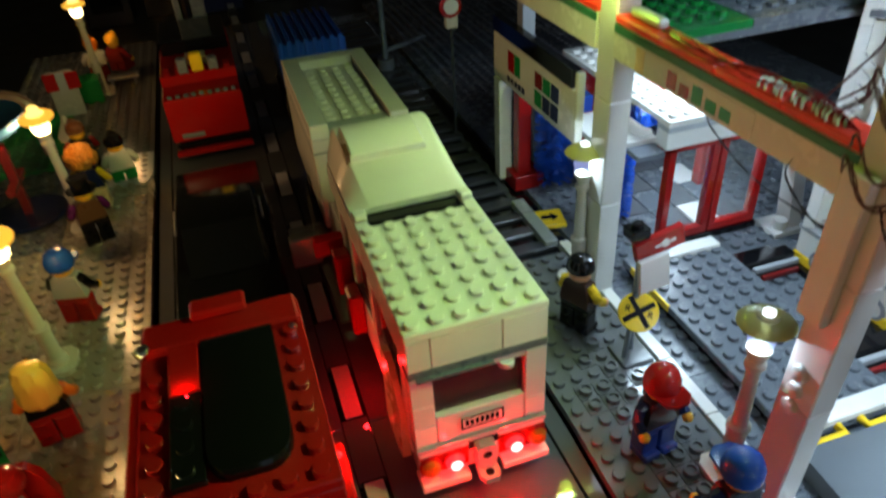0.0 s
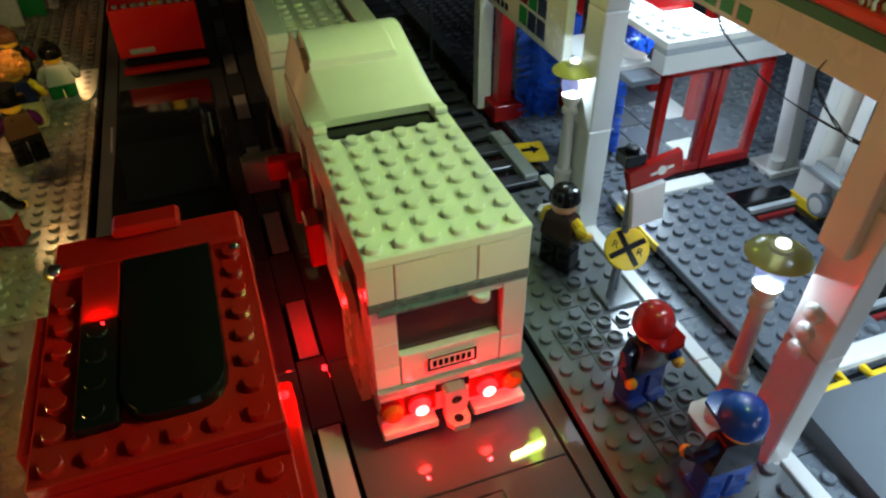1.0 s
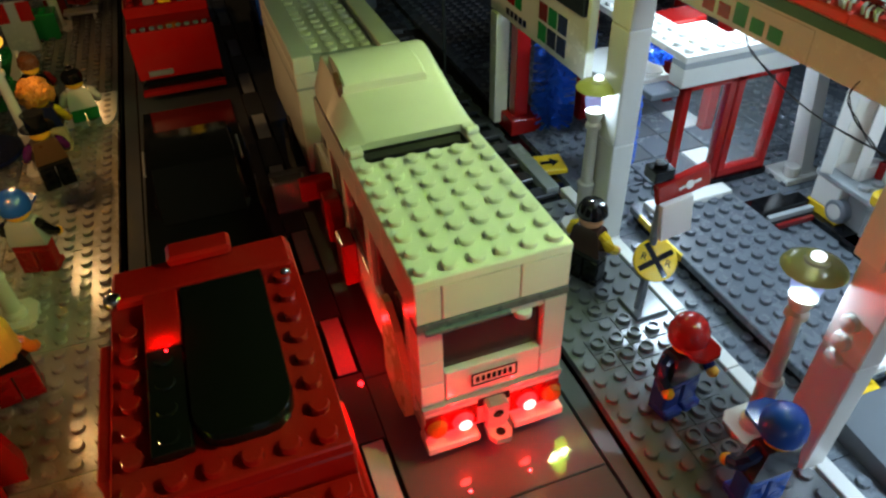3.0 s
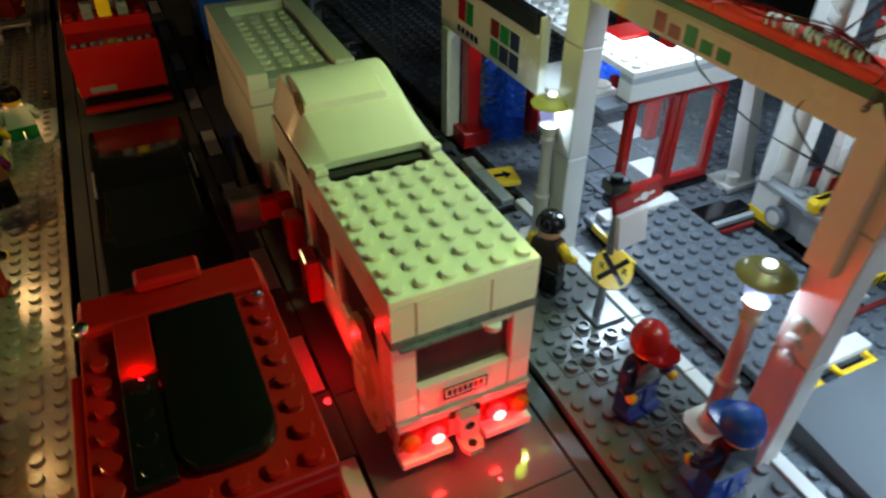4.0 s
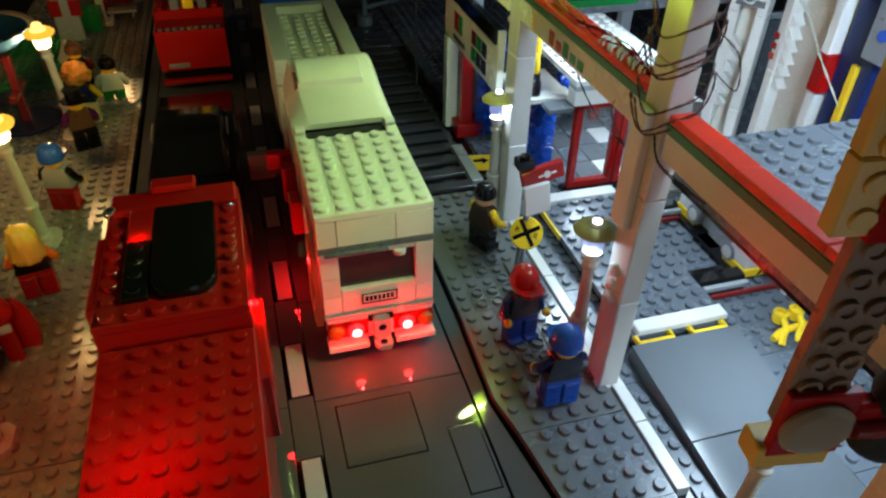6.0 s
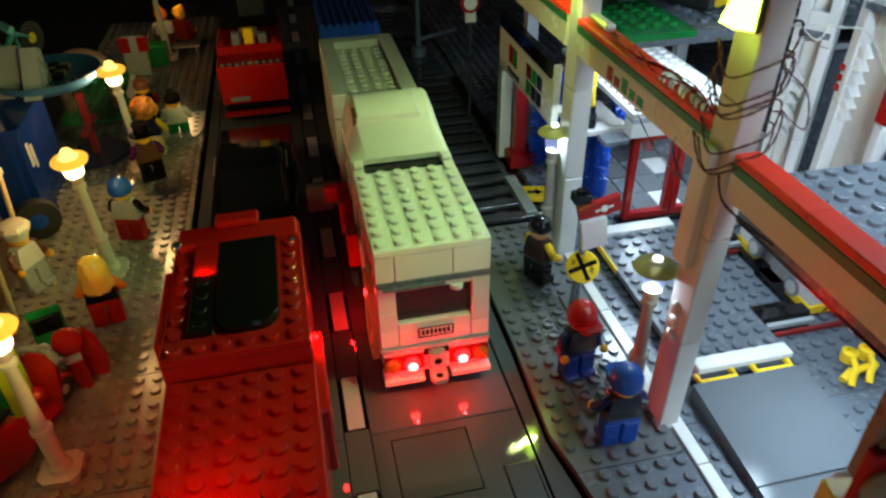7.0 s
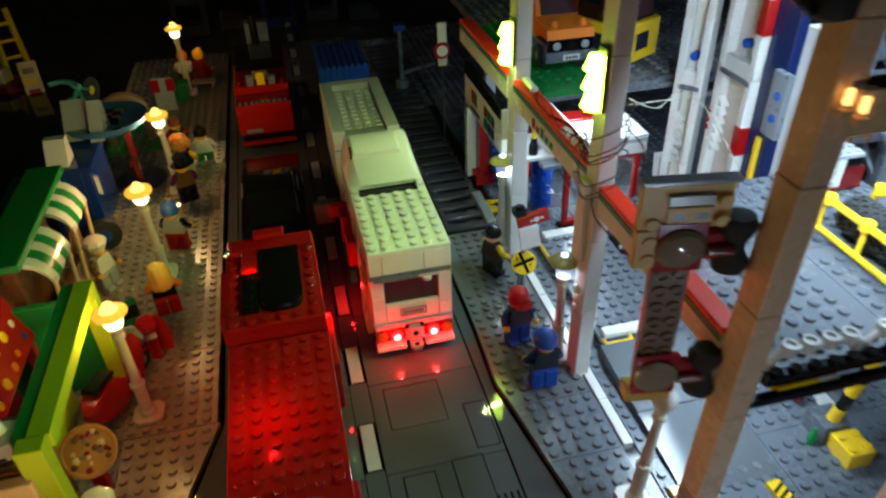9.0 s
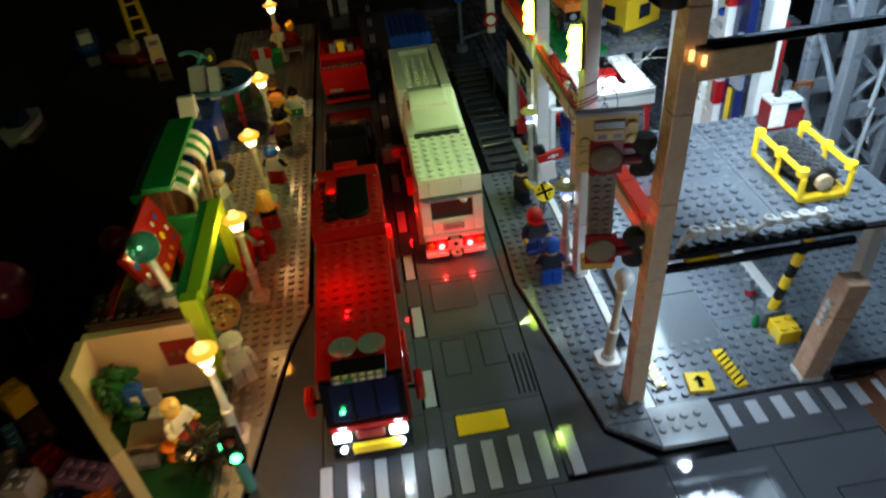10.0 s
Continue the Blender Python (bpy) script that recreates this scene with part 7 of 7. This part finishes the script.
for x, y in ((-19.2, -1.0), (-19.6, 14.8), (-20.4, -8.5)):
    fo = thing("clear_flower", x, y, PZ + 0.2, "small clear plastic piece catching the lamp light", "clear piece", group="clear pieces")
    part("petal", Solid().ball(0.0, 0, 0.25, 0.25, 8), CLEAR, fo)
    for k in range(3):
        part("petal", Solid().ball(0.45 * math.cos(2.1 * k), 0.45 * math.sin(2.1 * k), 0.16, 0.2, 8), CLEAR, fo)

# corner cafe with an open roof
cf = thing("corner_cafe", -33.5, -26.0, PZ, "tan walled toy cafe, open roof, with green plant and seats", "cafe")
CAFEW = plastic("tan_wall_plastic", (0.60, 0.44, 0.24), 0.35)
part("back_wall", Solid().box(-0.2, 13.2, 0, 8.2, 14.0, 7.3, 0.06), CAFEW, cf)
part("west_wall", Solid().box(-0.6, 9.4, 0, 0.2, 13.2, 7.3, 0.06), CAFEW, cf)
part("slant_wall", Solid().prism([(-0.6, 9.4), (5.0, 1.3), (5.7, 1.8), (0.2, 9.4)], 0, 7.2), CAFEW, cf, "tan slanting wall")
part("slant_cap", Solid().prism([(-0.62, 9.4), (4.98, 1.28), (5.72, 1.8), (0.22, 9.4)], 7.2, 7.35), TAN, cf)
part("floor", Solid().prism([(0.2, 9.4), (5.7, 1.8), (9.2, 1.2), (9.2, 13.2), (0.2, 13.2)], 0, 0.25), plastic("dark_green_plastic", (0.006, 0.055, 0.018), 0.3), cf, "dark green floor")
part("red_sign", Solid().side([(13.0, 3.4), (13.15, 3.4), (13.15, 5.9), (13.0, 5.9)], 5.4, 8.1), DRED, cf, "dark red wall sign")
for k in range(3):
    part("printed_bar", Solid().box(5.8 + 0.7 * k, 12.98, 4.2 + 0.2 * k, 6.2 + 0.7 * k, 13.0, 4.8 + 0.2 * k, 0), BROWN, cf)
part("bench", Solid().box(2.4, 7.0, 0.25, 5.4, 9.6, 1.3, 0.08), UMBER, cf, "brown bench")
part("bench_end", Solid().box(2.6, 5.6, 0.25, 5.0, 6.8, 0.9, 0.08), DGREY, cf)
q = Solid()
for i in range(150):
    a, r = rp.uniform(0, 6.28), 1.6 * math.sqrt(rp.uniform(0.02, 1))
    z = rp.uniform(0.8, 5.2) - 0.5 * r
    b = len(q.v)
    q.ball(0, 0, 0, rp.uniform(0.25, 0.5), 6, 0.35).turn(b, Matrix.Translation((1.6 + r * math.cos(a), 11.6 + r * math.sin(a), z)) @ Matrix.Rotation(rp.uniform(-0.8, 0.8), 4, "X") @ Matrix.Rotation(rp.uniform(-0.8, 0.8), 4, "Y"))
part("plant", q, plastic("leaf_green_plastic", (0.008, 0.10, 0.02), 0.3), cf, "leafy green plant")
part("blue_box", Solid().box(2.2, 10.6, 1.8, 3.6, 11.4, 3.8, 0.08), BLUE, cf, "blue box with white mark")
part("white_mark", Solid().box(2.6, 10.57, 2.3, 3.2, 10.6, 3.0, 0), WHITE, cf)
part("grey_chair", Solid().box(3.6, 9.6, 0.25, 4.8, 11.0, 1.5, 0.12).box(3.6, 10.7, 1.5, 4.8, 11.0, 3.4, 0.12), LGREY, cf, "pale grey chair")
part("pink_stool", Solid().lathe(6.0, 6.6, [(0.7, 0.25), (0.5, 0.8), (0.8, 1.5), (0.6, 1.7)], 14), ORANGE, cf, "coral stool")
bpx = thing("dark_plant", -25.0, -20.6, PZ, "black leafy toy plant beside the traffic light", "plant")
q = Solid()
for i in range(60):
    a, e, ln = rp.uniform(0, 6.28), rp.uniform(0.2, 1.3), rp.uniform(1.2, 2.4)
    d = Vector((math.cos(a) * math.cos(e), math.sin(a) * math.cos(e), math.sin(e)))
    o = Vector((0, 0, rp.uniform(0.2, 2.4)))
    q.tube([o, o + d * ln * 0.6, o + d * ln + Vector((0, 0, -0.4))], 0.22, 5)
part("leaves", q, plastic("black_green_plastic", (0.012, 0.016, 0.010), 0.3), bpx)
part("stem", Solid().cyl(0, 0, 0, 2.6, 0.3, 8), BLACK, bpx)
rf = thing("cafe_roof", -33.3, -11.8, PZ, "dark studded roof plate with a clear teal globe on a brick post", "roof")
part("wall", Solid().box(0, 0, 0, 7.6, 3.6, 7.4, 0.05), BROWN, rf)
part("plate", Solid().box(-0.2, 0.1, 7.4, 8.0, 3.8, 7.8, 0.05).studs(0, 0.1, 8, 3, 7.8), plastic("dark_brown_plastic", (0.03, 0.02, 0.016), 0.3), rf)
part("round_brick", Solid().lathe(6.6, 1.4, [(0.95, 7.8), (0.95, 8.9), (0.7, 9.0)], 18), LGREY, rf, "pale round brick")
part("globe_post", Solid().tube([(6.6, 1.4, 9.0), (5.9, 1.8, 12.2)], 0.32, 10), WHITE, rf)
part("globe", Solid().ball(5.8, 1.9, 13.0, 1.25, 18), TEALC, rf, "clear teal globe")
part("clear_cup", Solid().lathe(5.0, 1.7, [(0.7, 7.8), (1.0, 9.4), (0.9, 9.4), (0.6, 7.9)], 16), CLEAR, rf)
# traffic light with green lamp
tl = thing("traffic_light", -21.6, -23.3, PZ, "black toy traffic light showing green on a blue grey post", "traffic light")
part("post", Solid().cyl(0, 0, 0, 3.4, 0.45, 12), TEALP, tl)
part("box", Solid().box(-0.6, -0.5, 3.4, 0.6, 0.5, 6.4, 0.08), BLACK, tl)
part("green_lamp", Solid().ball(0.1, -0.5, 4.2, 0.38, 12), LED_GREEN, tl, "lit green lamp")
part("green_lamp", Solid().ball(-0.5, 0.0, 5.1, 0.36, 12), LED_GREEN, tl, "lit green lamp")
part("red_lamp", Solid().ball(0.1, -0.5, 5.9, 0.36, 12), DRED, tl)

# dim toys on the dark west side
def loose_toy(name, x, y, rz, a, b, label):
    o = thing(name, x, y, -1.0, label, "toy")
    part("hull", loft([[(-w, yy, 0), (w, yy, 0), (w * 1.15, yy, h), (-w * 1.15, yy, h)] for yy, w, h in ((-4, 0.6, 1.2), (-2.5, 1.8, 2.0), (2.5, 1.9, 2.2), (4.4, 1.2, 2.4))]), a, o, "", at(0, 0, 0, rz))
    part("top", Solid().box(-1.2, -1.6, 2.0, 1.2, 1.4, 4.0, 0.15), b, o, "", at(0, 0, 0, rz))
    return o


loose_toy("toy_boat", -61.0, 46.0, -4, LGREY, NAVY, "dull grey toy boat in the dark beyond the shops")
loose_toy("toy_car", -60.0, 79.0, 20, BLUE, WHITE, "blue and white toy car in the dark beyond the shops")
loose_toy("toy_van", -50.0, 70.0, 70, DRED, TAN, "dark red toy vehicle in the dark beyond the shops")
dp = thing("dark_base_plate", -49.0, 24.0, -0.95, "dark grey studded base plate beyond the shops", "plate")
part("plate", Solid().box(0, 0, 0, 14, 28, 0.4, 0.05).studs(0, 0, 14, 28, 0.4, 8), DGREY, dp)
ya = thing("toy_ladder", -51.0, 82.0, -0.95, "yellow toy ladder leaning in the dark", "ladder", rz=25)
part("side_bar", Solid().tube([(-1.6, 0, 0.3), (-1.2, 0.5, 9.0)], 0.5, 10), YELLOW, ya)
part("side_bar", Solid().tube([(1.6, 0, 0.3), (1.2, 0.5, 9.0)], 0.5, 10), YELLOW, ya)
for k in range(3):
    part("rung", Solid().tube([(-1.5, 0.1, 1.6 + 2.6 * k), (1.5, 0.1, 1.6 + 2.6 * k)], 0.3, 8), YELLOW, ya)
fp = thing("folded_leaflet", -44.5, 66.0, -0.95, "pale printed leaflet leaning in the dark", "leaflet", rz=15)
part("sheet", Solid().box(-1.2, 0, 0, 1.2, 0.12, 5.5, 0.02), TAN, fp, "", at(0, 0, 0, 0, -25))
for k in range(3):
    part("printed_bar", Solid().box(-0.8, -0.02, 0.8 + 1.5 * k, 0.7, 0.0, 1.6 + 1.5 * k, 0), (RED, YELLOW, UMBER)[k], fp, "", at(0, 0, 0, 0, -25))
gp = thing("grey_crate", -11.0, 88.0, -0.95, "dim grey toy crates at the end of the street", "crate")
for k in range(5):
    part("crate", Solid().box(-16 + 7.5 * k, 2.0 * (k % 2), 0, -10 + 7.5 * k, 6 + 2.0 * (k % 2), 7 + 2.5 * (k % 3), 0.15), (CHAR, BLACK, NAVY, CHAR, BLACK)[k], gp)
    part("crate_panel", Solid().box(-15 + 7.5 * k, 2.0 * (k % 2) - 0.2, 2, -11 + 7.5 * k, 2.0 * (k % 2), 5.5, 0.1), BLACK, gp)
rd = thing("red_dome", -35.5, 3.6, -1.0, "red round toy dome beside the shop", "dome")
part("drum", Solid().cyl(0, 0, 0, 6.0, 1.5, 20), BROWN, rd)
part("dome", Solid().ball(0, 0, 6.4, 1.7, 18), RED, rd)
mg = thing("pink_balloon", -45.6, 0.0, -1.0, "large dull pink toy ball on a dark stand", "ball")
part("stand", Solid().cyl(0, 0, 0, 3.0, 1.2, 14), BLACK, mg)
part("ball", Solid().ball(0, 0, 5.4, 2.8, 20), plastic("magenta_plastic", (0.2, 0.012, 0.06)), mg)
LILAC = plastic("lilac_plastic", (0.35, 0.2, 0.4))
heap = ((-35.6, -20.4, 30, ORANGE, 2, 4), (-33.6, -20.6, 70, LILAC, 2, 4), (-34.4, -22.4, 20, NAVY, 2, 3), (-36.8, -18.4, 55, RED, 2, 3), (-38.6, -16.6, 10, BROWN, 2, 4), (-37.8, -20.8, 80, WHITE, 2, 2),
        (-36.2, -22.8, 40, TEALP, 2, 4), (-39.8, -19.4, 25, TAN, 2, 4), (-32.2, -23.4, 15, ORANGE, 2, 3), (-38.8, -23.0, 65, RED, 2, 4), (-41.0, -15.2, 35, TEALP, 1, 4), (-42.0, -11.2, 50, YELLOW, 2, 2))
for k, (x, y, a, mt, nx, ny) in enumerate(heap):
    o = thing("loose_brick", x, y, -0.9 + 0.5 * (k % 3), "loose coloured toy brick in a heap by the cafe", "toy brick", rz=a, rx=(k * 7) % 16 - 8, group="loose bricks")
    part("brick", Solid().box(-nx / 2, -ny / 2, 0, nx / 2, ny / 2, 1.2 + 1.2 * (k % 2), 0.06), mt, o)
    part("studs", Solid().studs(-nx / 2, -ny / 2, nx, ny, 1.2 + 1.2 * (k % 2)), mt, o)
